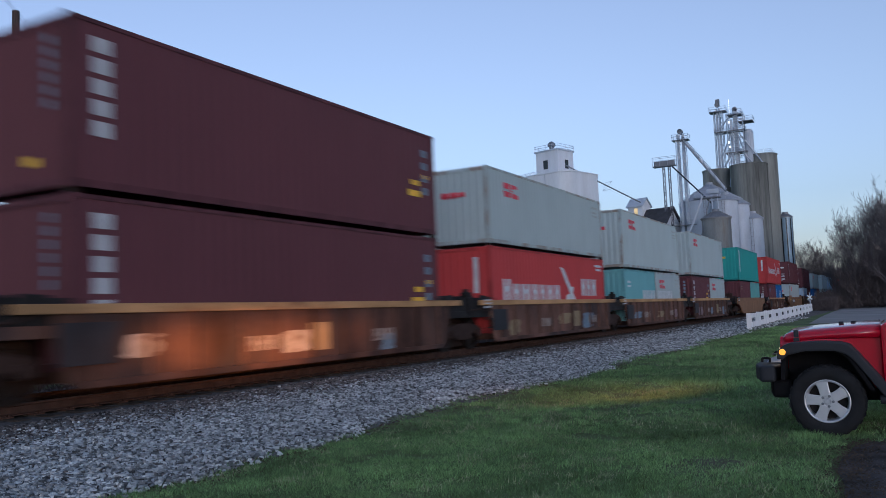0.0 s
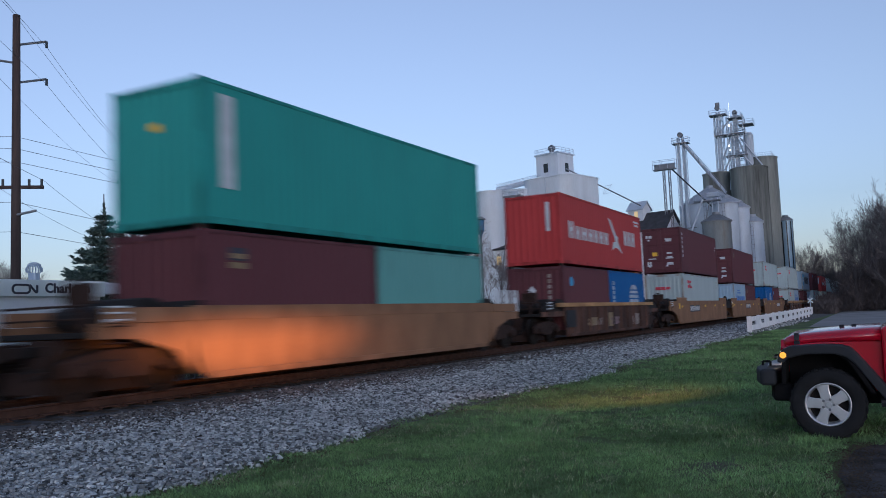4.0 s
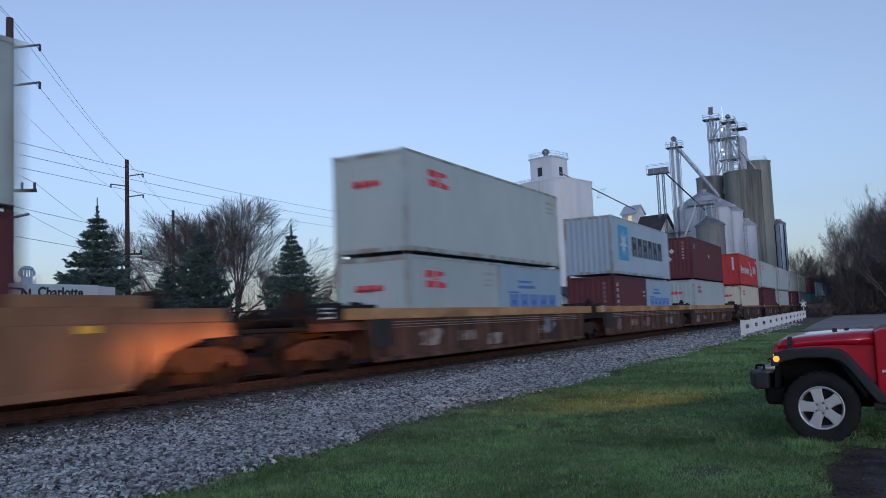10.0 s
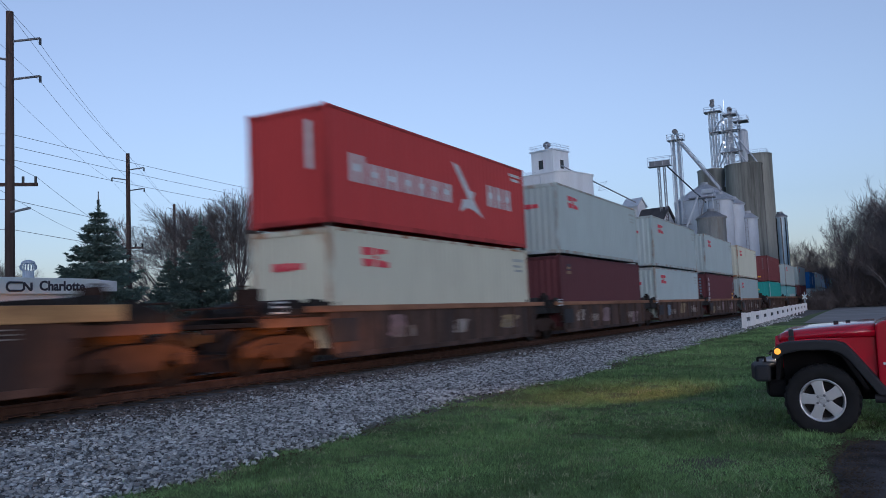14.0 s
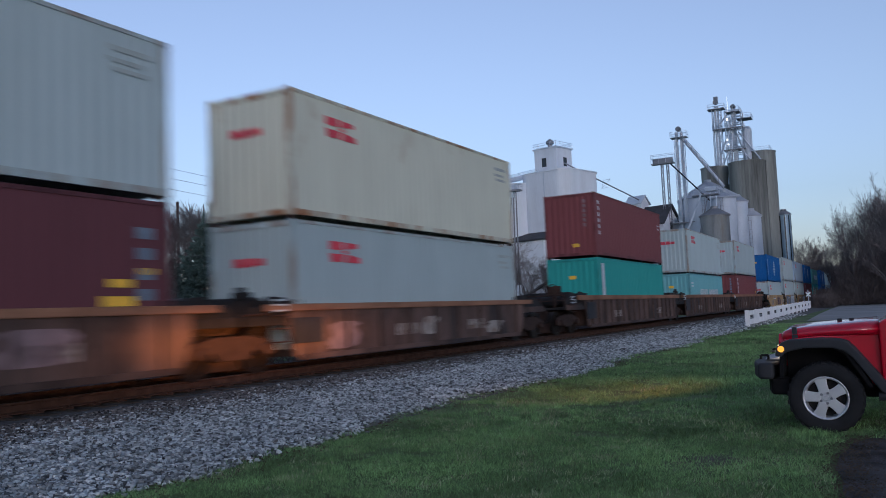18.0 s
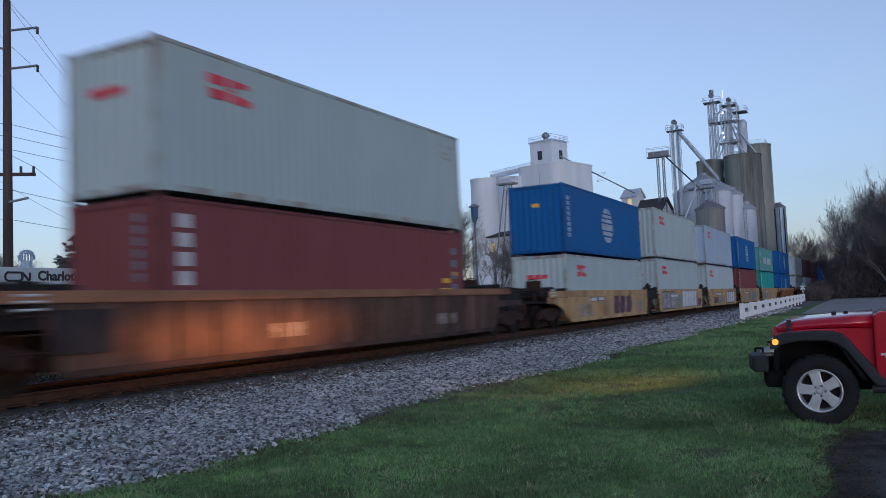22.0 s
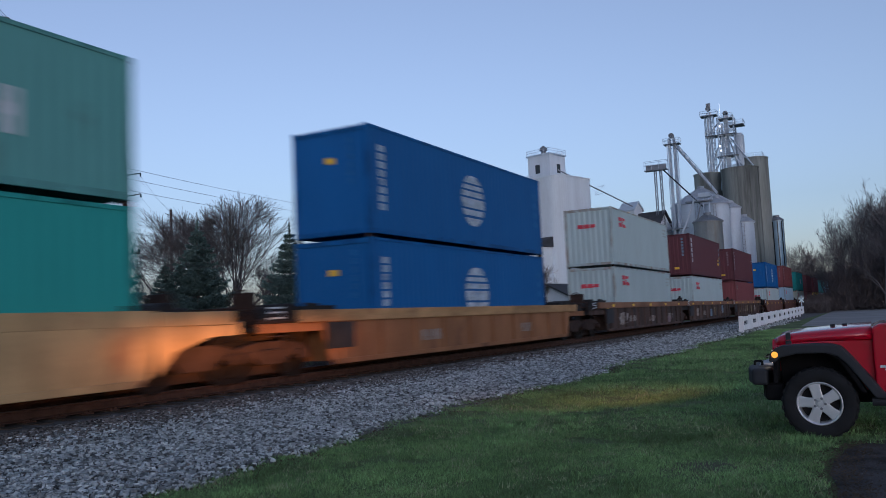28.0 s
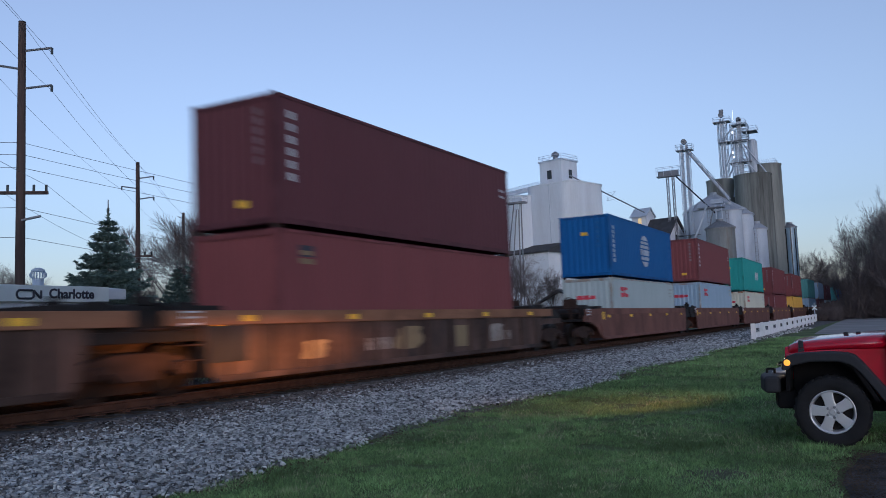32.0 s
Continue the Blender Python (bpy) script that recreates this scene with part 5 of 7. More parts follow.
def white_elevator():
    m = pose(-58.1, 158.5, GROUND, 0, 0, GRID)
    e = thing("grain_elevator", "tall white-painted concrete grain elevator with a boxy headhouse", "grain elevator", m)
    inv = m.inverted()
    out = []
    for cx, cy, a0 in ((4.4, -3.3, -90), (4.4, 3.7, 0), (-2.0, 3.7, 90), (-2.0, -3.3, 180)):
        out += [(cx + 2.8 * math.cos(radians(a0 + 10 * k)), cy + 2.8 * math.sin(radians(a0 + 10 * k))) for k in range(10)]
    part("silo_block", prism(out, 0, 28.4, "Z"), WHITE_WALL, e, "white round-cornered silo block")
    part("roof_slab", prism([(x * 1.02, y * 1.02) for x, y in out], 28.4, 28.65, "Z"), WHITE_WALL, e)
    head = part("headhouse", B((-2.72, -2.72, 28, 2.72, 2.72, 33.7)), WHITE_WALL, e, "white headhouse")
    part("roof", B((-2.95, -2.95, 33.7, 2.95, 2.95, 34.0)), GALV, e)
    part("railing", railing(-2.85, -2.85, 2.85, 2.85, 34.0, 1.0), GALV, e, "thin roof railing")
    part("roof_vent", lathe([(0.5, 34), (0.5, 35.0), (0.85, 35.3), (0.75, 35.8), (0.2, 36.2), (0.001, 36.2)], 14), GALV_DARK, e, at=(-0.6, 0, 0))
    for k, (x, y, rz) in enumerate(((-0.3, -2.73, 0), (2.73, 0.3, 90))):
        w = part("window", B((-0.55, -0.05, -0.9, 0.55, 0.03, 0.9)), GLASS_DARK, head, "dark window", at=pose(x, y, 31.0, 0, 0, rz))
    small = mesh_of("silo", cylinder_wall(2.95, 0, 26.6, 9), WHITE_WALL)
    for wx, wy in ((-70.2, 152.6), (-65.2, 154.6)):
        p = inv @ Vector((wx, wy, GROUND))
        part("silo", small, None, e, at=(p.x, p.y, 0))
    a, b = inv @ Vector((-69, 153, 0)), inv @ Vector((-60.5, 156.0, 0))
    part("gallery", tubes(((a.x, a.y, 27.3), (b.x, b.y, 28.9), 0.55), ((a.x, a.y + 0.5, 28.2), (b.x, b.y + 0.5, 29.8), 0.05), ((a.x, a.y - 0.5, 28.2), (b.x, b.y - 0.5, 29.8), 0.05), sides=8), GALV, e, "covered conveyor gallery")
    part("door_panel", blocks((0, 0, 0.5, 0.9)), GLASS_DARK, e, at=pose(-0.6, -6.06, 24.0, 0, 0, -90))
    part("emblem", outline([(0, 0), (0.25, 0), (0.25, 0.7), (1.3, 0.7), (1.3, 0), (1.55, 0), (1.55, 1.6), (1.3, 1.6), (1.3, 0.95), (0.25, 0.95), (0.25, 1.6), (0, 1.6)]), GALV_DARK, e, "faded grey emblem", at=pose(1.0, -6.06, 23.0, 0, 0, -90))
    part("downpipe", tubes(((1.9, -6.2, 4), (1.9, -6.2, 28.3), 0.08)), GALV, e)
    # conveyor tower beside the silos
    t = thing("conveyor_tower", "grey steel conveyor tower on splayed braced legs", "tower", (-62.8, 147.0, GROUND))
    part("platform", B((-1.9, -0.9, 24.4, 1.9, 0.9, 24.7)), GALV_DARK, t)
    part("railing", railing(-1.9, -0.9, 1.9, 0.9, 24.7), GALV, t)
    part("hopper", B((-0.8, -0.6, 24.7, 0.9, 0.6, 25.6), (-0.5, -0.4, 23.2, 0.5, 0.4, 24.4), bevel=0.1), GALV, t)
    for x0, x1 in ((-0.6, -4.4), (0.0, -2.4), (0.4, 0.1), (0.9, 0.9)):
        part("leg", tubes(((x0, 0, 24.4), (x1, -0.6, 0), 0.14)), GALV_DARK, t)
    low = thing("store_building", "white farm store with a low dark roof", "building", pose(-64, 154, GROUND, 0, 0, GRID))
    part("wall", B((-8, -5, 0, 9, 5, 14.6)), SIDING, low)
    part("roof", prism([(-5.4, 14.5), (5.4, 14.5), (5.4, 14.8), (0, 16.6), (-5.4, 14.8)], -8.4, 9.4, "X"), DARK_ROOF, low, "dark roof")
    for x in (-6.2, -2.5):
        w = part("window", B((-0.6, -0.06, -0.9, 0.6, 0.02, 0.9)), YELLOW_LAMP if x > -3 else GLASS_DARK, low, at=(x, -5.0, 12.4))
        part("sill", B((-0.75, -0.14, -1.05, 0.75, 0.0, -0.9)), SIDING, w)
    pipe = thing("grain_spout", "long slanting steel grain spout between the elevator and the barn", "pipe")
    part("tube", tubes(((-54.8, 155.9, 30.0), (-43.4, 168.3, 22.6), 0.14), sides=8), GALV_DARK, pipe)
    mid = Vector((-48.5, 162.7, 25.9))
    part("bracket", tubes((mid + Vector((-1.0, 0, -0.9)), mid + Vector((0.9, 0, 0.9)), 0.03), (mid + Vector((-0.5, 0, 0.75)), mid + Vector((0.9, 0, 0.9)), 0.03), (mid + Vector((-1.0, 0, -0.9)), mid + Vector((0.6, 0, -0.7)), 0.03), (mid + Vector((-0.5, 0, 0.75)), mid + Vector((-1.0, 0, -0.9)), 0.03), sides=4), GALV_DARK, pipe)


def barn():
    h = thing("elevator_barn", "white gabled barn with a dark roof and a small cupola", "barn", pose(-40.6, 172.0, GROUND, 0, 0, GRID))
    part("wall", prism([(-3.4, 0), (3.4, 0), (3.4, 17.8), (0, 21.3), (-3.4, 17.8)], -12, 3, "X"), SIDING, h)
    for s in (-1, 1):
        part("roof", prism([(0, 21.5), (0, 21.85), (s * 3.9, 17.75), (s * 3.9, 17.45)], -12.3, 3.5, "X"), DARK_ROOF, h, "dark shingled roof")
    c = part("cupola", prism([(-1.6, 19.6), (1.6, 19.6), (1.6, 22.7), (0, 24.2), (-1.6, 22.7)], -6.4, -2.9, "X"), SIDING, h, "small white cupola")
    for s in (-1, 1):
        part("cupola_roof", prism([(0, 24.25), (0, 24.5), (s * 2.0, 22.65), (s * 2.0, 22.4)], -6.7, -2.6, "X"), GALV, c)
    part("window", B((-4.9, -1.65, 20.9, -4.1, -1.58, 22.2)), YELLOW_LAMP, c, "lit window")
    part("gable_window", B((2.98, -0.5, 16.5, 3.05, 0.5, 18.0)), GLASS_DARK, h)
    part("brick_annex", B((-12.5, -6.0, 0, -3, -3.45, 9.5)), material("red_brick_wall", (0.30, 0.10, 0.055), 0.85, 0, 0.2, 2, 20, 0.2), h, "red brick annex")


def bin_thing(name, label, x, y, r, eave, peak, mat, roof_mat, courses, caps=True):
    b = thing(name, label, "grain bin", (x, y, GROUND), group="grain bins")
    part("wall", cylinder_wall(r, 0, eave, courses, 64, 0.012), mat, b)
    part("cone_roof", lathe([(r + 0.25, eave + 0.1), (r + 0.25, eave + 0.25), (0.7, peak), (0.7, peak + 0.5), (0.001, peak + 0.55)], 36), roof_mat, b, "ribbed cone roof")
    for i in range(14):
        a = 2 * math.pi * i / 14
        part("roof_rib", shared((name, "rib", r, peak), lambda: mesh_of("roof_rib", tube(bmesh.new(), (r + 0.2, 0, eave + 0.28), (0.75, 0, peak + 0.04), 0.06, sides=4))), roof_mat, b, at=pose(0, 0, 0, 0, 0, math.degrees(a)))
    if caps:
        part("ladder", tubes(*[((-0.25 + 0.5 * k, -r - 0.2, 0.3), (-0.25 + 0.5 * k, -r - 0.2, eave), 0.03) for k in (0, 1)], *[((-0.25, -r - 0.2, z), (0.25, -r - 0.2, z), 0.02) for z in np.arange(1, eave, 0.9)], sides=4), GALV_DARK, b)
    return b


def bins():
    bin_thing("grain_bin", "large galvanised steel grain bin with a cone roof", -30.9, 176.5, 6.2, 22.4, 26.2, GALV, BIN_ROOF, 16)
    bin_thing("grain_bin", "tall slim galvanised steel grain bin", -26.7, 168.5, 2.35, 21.4, 22.8, GALV, BIN_ROOF, 15)
    bin_thing("grain_bin", "tall slim galvanised steel grain bin", -25.1, 174.2, 2.1, 21.0, 22.3, GALV, BIN_ROOF, 15)
    bin_thing("grain_bin", "shorter slim galvanised steel grain bin", -22.7, 175.5, 1.9, 18.0, 19.3, GALV, BIN_ROOF, 13)
    bin_thing("grain_bin", "squat weathered grey grain bin in front of taller ones", -27.46, 161.7, 2.65, 17.4, 18.9, OLD_GALV, GALV_DARK, 12)
    b = bin_thing("blue_bin", "distant blue panelled bin with dark upright bands", -20.4, 216, 1.5, 21.6, 22.6, BIN_BLUE, GALV_DARK, 8, False)
    for i in range(9):
        a = 2 * math.pi * i / 9
        part("band", shared("bin_band", lambda: mesh_of("band", B((1.52, -0.12, 0, 1.62, 0.12, 21.5)))), GLASS_DARK, b, at=pose(0, 0, 0, 0, 0, math.degrees(a)))


def concrete_silos():
    s = thing("concrete_silos", "weathered grey concrete silos with dark rain stains", "grain silo", (0, 0, GROUND))
    for x, y, r, top in ((-35.3, 213.5, 3.5, 34.6), (-27.2, 209.4, 4.3, 34.4), (-24.7, 215.7, 3.5, 37.5)):
        c = part("silo", cylinder_wall(r, 0, top, 14, 72, 0.008), CONCRETE, s, at=(x, y, 0))
    part("roof_railing", railing(-27.3, 213.2, -22.2, 218.2, 37.7), GALV, s, "thin roof railing")
    t = thing("bucket_elevator", "grey steel bucket elevator tower with platforms above the silos", "tower", (-33.9, 212.3, GROUND))
    part("leg", B((-0.55, -0.3, 20, -0.1, 0.3, 50.2), (0.1, -0.3, 20, 0.55, 0.3, 50.2)), GALV, t)
    part("lattice", lattice(1.0, 0.9, 30, 49.2, 1.3, 0.08), GALV, t)
    part("platform", B((-2.0, -1.3, 49.2, 2.0, 1.3, 49.4)), GALV_DARK, t)
    part("railing", railing(-2.0, -1.3, 2.0, 1.3, 49.4), GALV, t)
    part("head", lathe([(0.6, -0.4), (0.6, 0.4)], 14, "Y"), GALV_DARK, t, at=(-0.1, 0, 51.2))
    part("motor", B((-0.5, -0.4, 51.6, 0.5, 0.4, 52.6), bevel=0.1), GALV_DARK, t)
    d = thing("distributor_tower", "crowded grey steel distributor tower with decks, tanks and spouts", "tower", (-30.0, 213.0, GROUND))
    part("lattice", lattice(1.9, 1.7, 34.6, 48.4, 1.5, 0.11), GALV, d)
    part("casing", B((-0.5, -0.5, 34.8, 0.5, 0.5, 49.6), (-1.3, -0.4, 36, -0.8, 0.4, 47)), GALV, d)
    for z, x0, x1 in ((44.0, -5.0, 2.2), (48.0, -1.6, 1.6), (46.0, 0.8, 4.2), (38.5, -2.6, 2.6)):
        part("deck", B((x0, -1.8, z, x1, 1.8, z + 0.18)), GALV_DARK, d)
        part("deck_railing", railing(x0, -1.8, x1, 1.8, z + 0.18), GALV, d)
    part("head", lathe([(0.6, -0.5), (0.6, 0.5)], 14, "Y"), GALV_DARK, d, at=(0, 0, 49.6))
    part("tank", lathe([(0.4, 35.0), (1.15, 36.2), (1.15, 43.5), (0.7, 44.2), (0.001, 44.3)], 18), GALV, d, "round steel tank", at=(2.8, 0.3, 0))
    for x, z0, z1, dx in ((-1.0, 43.6, 35.2, -3.6), (-0.4, 43.0, 30.0, -1.5), (0.4, 43.4, 35.2, 2.4), (1.0, 43.0, 35.4, 4.8), (-1.4, 47.6, 44.2, -3.0), (0.2, 40.0, 35.3, 3.6), (-0.6, 40.0, 35.3, -2.4)):
        part("spout", tubes(((x, -1.0, z0), (x + dx, -1.0 - (1.2 if z1 < 33 else 0), z1), 0.2), sides=6), GALV, d)
    part("lamp", B((-1.75, -1.9, 40.9, -1.4, -1.75, 41.4)), WHITE_GLOW, d, "lit white work lamp")
    part("lamp", B((-1.55, -1.9, 39.8, -1.2, -1.75, 40.2)), WHITE_GLOW, d, "lit white work lamp")
    part("lamp", B((-1.5, -1.9, 45.9, -1.15, -1.75, 46.5)), WHITE_GLOW, d, "lit white work lamp")
    # the mast is no lamp; its paleness comes from a glowing material
    part("mast", tubes(((-1.3, 0, 48), (-1.3, 0, 52.4), 0.03), sides=5), WHITE_GLOW, d, "thin mast made to glow white")
    g = thing("bucket_elevator", "slim grey bucket elevator with a platform and slanting spout", "tower", (-35.1, 171.4, GROUND))
    part("leg", B((-0.8, -0.28, 8, -0.3, 0.28, 36.6), (0.2, -0.28, 8, 0.7, 0.28, 36.6)), GALV, g)
    part("lattice", lattice(0.95, 0.7, 16, 35.2, 1.4, 0.055), GALV, g)
    for z, w in ((35.3, 1.65), (17.6, 2.3)):
        part("platform", B((-w, -1.0, z, w, 1.0, z + 0.15)), GALV_DARK, g)
        part("railing", railing(-w, -1.0, w, 1.0, z + 0.15), GALV, g)
    part("head", lathe([(0.55, -0.4), (0.55, 0.4)], 14, "Y"), GALV_DARK, g, at=(-0.05, 0, 37.2))
    part("spout", tubes(((0.4, -0.3, 35.6), (8.3, -0.6, 24.2), 0.3), sides=8), GALV, g)
    part("spout_walkway", tubes(((0.6, -0.9, 36.0), (8.4, -0.9, 25.0), 0.05), ((0.6, -0.9, 34.9), (8.4, -0.9, 23.6), 0.08), *[((0.6 + 0.97 * i, -0.9, 34.9 - 1.41 * i), (0.6 + 0.97 * i, -0.9, 36.0 - 1.37 * i), 0.04) for i in range(9)], sides=4), GALV_DARK, g)
    p = thing("conveyor_tower", "steel conveyor head on two slender legs", "tower", (-38.4, 170.8, GROUND))
    part("leg", lattice(0.2, 0.3, 10, 30.2, 1.3, 0.05), GALV_DARK, p, at=(-0.42, 0, 0))
    part("leg", lattice(0.2, 0.3, 10, 30.2, 1.3, 0.05), GALV_DARK, p, at=(0.72, 0, 0))
    part("platform", prism([(-2.5, 30.2), (2.1, 30.2), (2.1, 30.4), (-2.5, 30.4)], -0.8, 0.8, "Y"), GALV_DARK, p)
    part("conveyor", B((-2.2, -0.5, 30.4, 1.9, 0.5, 31.4), bevel=0.12), GALV_DARK, p)
    part("railing", railing(-2.5, -0.8, 2.1, 0.8, 30.4, 1.8), GALV, p)
    part("spout", tubes(((1.5, -0.6, 30.0), (10.0, -2.0, 20.4), 0.16), sides=6), GLASS_DARK, p)
    k = thing("grain_spouts", "pair of slanting steel spouts on the squat bin", "pipe")
    part("spout", tubes(((-29.5, 160.5, 21.6), (-34.6, 160.0, 9.0), 0.2), sides=6), GALV, k)
    part("spout", tubes(((-28.2, 160.5, 21.0), (-31.2, 160.0, 9.5), 0.14), sides=6), GALV_DARK, k)
    part("transfer_deck", B((-31.2, 160.5, 21.2, -26.4, 162.5, 21.4)), GALV_DARK, k)
    part("deck_railing", railing(-31.2, 160.5, -26.4, 162.5, 21.4), GALV, k)
    part("deck_post", tubes(((-28.0, 161.5, 18), (-28.0, 161.5, 22.8), 0.12), ((-26.9, 161.5, 18), (-26.9, 161.5, 22.0), 0.1), sides=6), GALV, k)
    part("deck_hopper", B((-28.8, 160.9, 22.0, -26.6, 162.1, 22.9), bevel=0.15), GALV, k)


white_elevator()
barn()
bins()
concrete_silos()


# ---- station sign, poles and wires, house, fence, signs ----
def text_mesh(words, size, depth=0.01):
    cu = bpy.data.curves.new("words", "FONT")
    cu.body, cu.size, cu.extrude, cu.resolution_u = words, size, depth, 3
    cu.offset = 0.012
    ob = bpy.data.objects.new("words", cu)
    scene.collection.objects.link(ob)
    dg = bpy.context.evaluated_depsgraph_get()
    me = bpy.data.meshes.new_from_object(ob.evaluated_get(dg))
    bpy.data.objects.remove(ob)
    return me


def station():
    x, y1, z0, z1 = -22.0, 18.0, 2.22, 2.70
    b = thing("station_hut", "low white trackside station hut with a long name board", "hut", (0, 0, 0))
    part("wall", B((x - 3.6, 5.5, GROUND, x - 0.12, y1 - 0.1, z0 + 0.05)), SIDING, b)
    part("roof", prism([(x - 3.9, z0 + 0.1), (x - 0.1, z0 + 0.1), (x - 0.1, z1 - 0.05), (x - 1.6, z1 + 0.12), (x - 3.9, z0 + 0.35)], 5.3, y1 + 0.75, "Y"), SIDING, b, "pale low roof")
    s = part("name_board", B((x - 0.1, 5.5, z0, x, y1, z1), bevel=0.01), SIGN_WHITE, b, "white name board with dark lettering")
    ink = INK["dark_ink"]
    me = text_mesh("Charlotte", 0.40)
    me.materials.append(ink)
    part("lettering", me, None, s, "dark word on the board", at=Matrix.Translation((x + 0.004, 15.86, z0 + 0.11)) @ pose(0, 0, 0, 90, 0, 90))
    w = 0.032
    logo = tubes(*[((x + 0.01, a + 0.7, c), (x + 0.01, d + 0.7, e), w) for a, c, d, e in ((14.62, 2.55, 14.2, 2.55), (14.2, 2.55, 14.13, 2.48), (14.13, 2.48, 14.13, 2.37), (14.13, 2.37, 14.2, 2.31), (14.2, 2.31, 14.58, 2.31), (14.58, 2.31, 14.66, 2.36), (14.66, 2.36, 14.66, 2.55), (14.66, 2.55, 14.86, 2.33), (14.86, 2.33, 14.9, 2.33), (14.9, 2.33, 14.9, 2.55))], sides=6)
    part("emblem", logo, ink, s, "dark winding line emblem")
    v = thing("roof_ventilator", "round grey turbine roof ventilator with upright vanes", "ventilator", (x - 0.6, 15.93, z1 + 0.10))
    part("neck", lathe([(0.16, -0.14), (0.16, 0.14), (0.001, 0.14)], 16), GALV, v)
    part("cap", lathe([(0.2, 0.36), (0.18, 0.42), (0.08, 0.47), (0.001, 0.48)], 20), GALV, v)
    for i in range(16):
        a = 2 * math.pi * i / 16
        part("vane", shared("vane", lambda: mesh_of("vane", prism([(0.15, 0.13), (0.24, 0.2), (0.24, 0.3), (0.17, 0.38), (0.15, 0.38), (0.2, 0.3), (0.2, 0.2)], -0.012, 0.012, "Y"))), GALV, v, at=pose(0, 0, 0, 0, 0, math.degrees(a)))


POLES = ((-28.0, 19.0, 13.1), (-45.1, 39.3, 13.1), (-60.4, 58.2, 13.0), (-76.0, 77.2, 12.8))
LINE_TURN = 40.0


def pole(x, y, top, k):
    p = thing("utility_pole", "dark weathered wooden utility pole with steel arms", "utility pole", (x, y, GROUND), group="utility poles of the line")
    h = top - GROUND
    part("shaft", tube(bmesh.new(), (0, 0, 0), (0, 0, h), 0.19, 0.13, 12), WOOD_POLE, p)
    turn = pose(0, 0, 0, 0, 0, LINE_TURN)
    for z, s in ((h - 1.15, 1), (h - 1.85, -1), (h - 2.6, 1)):
        arm = part("arm", tubes((turn @ Vector((0, 0, z)), turn @ Vector((s * 1.05, 0, z + 0.16)), 0.045), sides=6), GALV_DARK, p, "steel standoff arm")
        e = turn @ Vector((s * 1.05, 0, z + 0.16))
        part("insulator", tubes((e, e + Vector((0, 0, -0.24)), 0.05), sides=8), GLASS_DARK, arm)
    cross = part("crossarm", prism([(-0.95, -0.06), (0.95, -0.06), (0.95, 0.06), (-0.95, 0.06)], -0.05, 0.05, "Y"), WOOD_POLE, p, at=pose(0, 0, h - 6.55, 0, 0, LINE_TURN))
    for u in (-0.88, -0.45, 0.45, 0.88):
        part("insulator", tubes(((u, 0, 0.06), (u, 0, 0.3), 0.05), sides=8), GLASS_DARK, cross)
    part("brace", tubes((turn @ Vector((0, -0.1, h - 7.6)), turn @ Vector((0.75, -0.2, h - 7.45)), 0.05), sides=5), GALV_DARK, p)
    return p


def wire(a, b, sag):
    a, b = Vector(a), Vector(b)
    return [a.lerp(b, i / 12) - Vector((0, 0, sag * 4 * (i / 12) * (1 - i / 12))) for i in range(13)]


def power_line():
    turn = pose(0, 0, 0, 0, 0, LINE_TURN)
    for k, (x, y, top) in enumerate(POLES[:3]):
        pole(x, y, top, k)
    before = (-28.0 + 17.1 * 1.4, 19.0 - 20.3 * 1.4, 13.1)
    pts = (before,) + POLES
    for z, s in ((-0.05, 0), (-1.2, 1), (-1.9, -1), (-2.65, 1), (-6.3, 0.9), (-6.3, -0.9)):
        off = turn @ Vector((s * 1.05, 0, 0))
        bm = bmesh.new()
        run = []
        for (ax, ay, az), (bx, by, bz) in zip(pts, pts[1:]):
            run += wire(Vector((ax, ay, az + z)) + off, Vector((bx, by, bz + z)) + off, 0.35)[1 if run else 0:]
        strand(bm, run, 0.008)
        tagged(part("power_wire", bm, WIRE), "thin dark overhead power wire", "wire", group="power wires")
    for z, dz in ((8.45, 0), (8.0, 0), (7.5, 0), (6.0, 0.2), (4.9, 0.2)):
        bm = bmesh.new()
        far = (-46, 83, z + 4.3 - (8.45 - z) * 0.6 if z > 7 else z)
        strand(bm, wire((-60.0, -14, z + 1.0), (-28.0, 19.0, z), 0.6) + wire((-28.0, 19.0, z), far, 0.6)[1:], 0.009)
        tagged(part("service_wire", bm, WIRE), "thin dark service wire from a pole", "wire", group="service wires")


def stub_pole():
    p = thing("wooden_post", "tall pale brown wooden post among bare trees", "post", (-19.3, 37.4, GROUND))
    part("shaft", tube(bmesh.new(), (0, 0, 0), (0, 0, 6.65), 0.19, 0.15, 12), material("pale_pole_wood", (0.30, 0.19, 0.13), 0.9, 0, 0.25, 3, 40, 0.3, (1, 1, 0.1)), p)
    part("cap", lathe([(0.16, 6.62), (0.16, 6.7), (0.001, 6.76)], 12), GALV_DARK, p)


def house():
    h = thing("house", "small grey house with a dark gabled roof", "house", pose(-30.3, 90.0, GROUND, 0, 0, 72))
    part("wall", prism([(-4, 0), (4, 0), (4, 2.8), (0, 4.5), (-4, 2.8)], -5, 5, "X"), SIDING, h)
    for s in (-1, 1):
        part("roof", prism([(0, 4.6), (0, 4.8), (s * 4.5, 2.75), (s * 4.5, 2.55)], -5.4, 5.4, "X"), DARK_ROOF, h, "dark roof")
    for x in (-3, 0.5, 3):
        part("window", B((x - 0.5, -4.04, 1.0, x + 0.5, -3.98, 2.2)), GLASS_DARK, h)


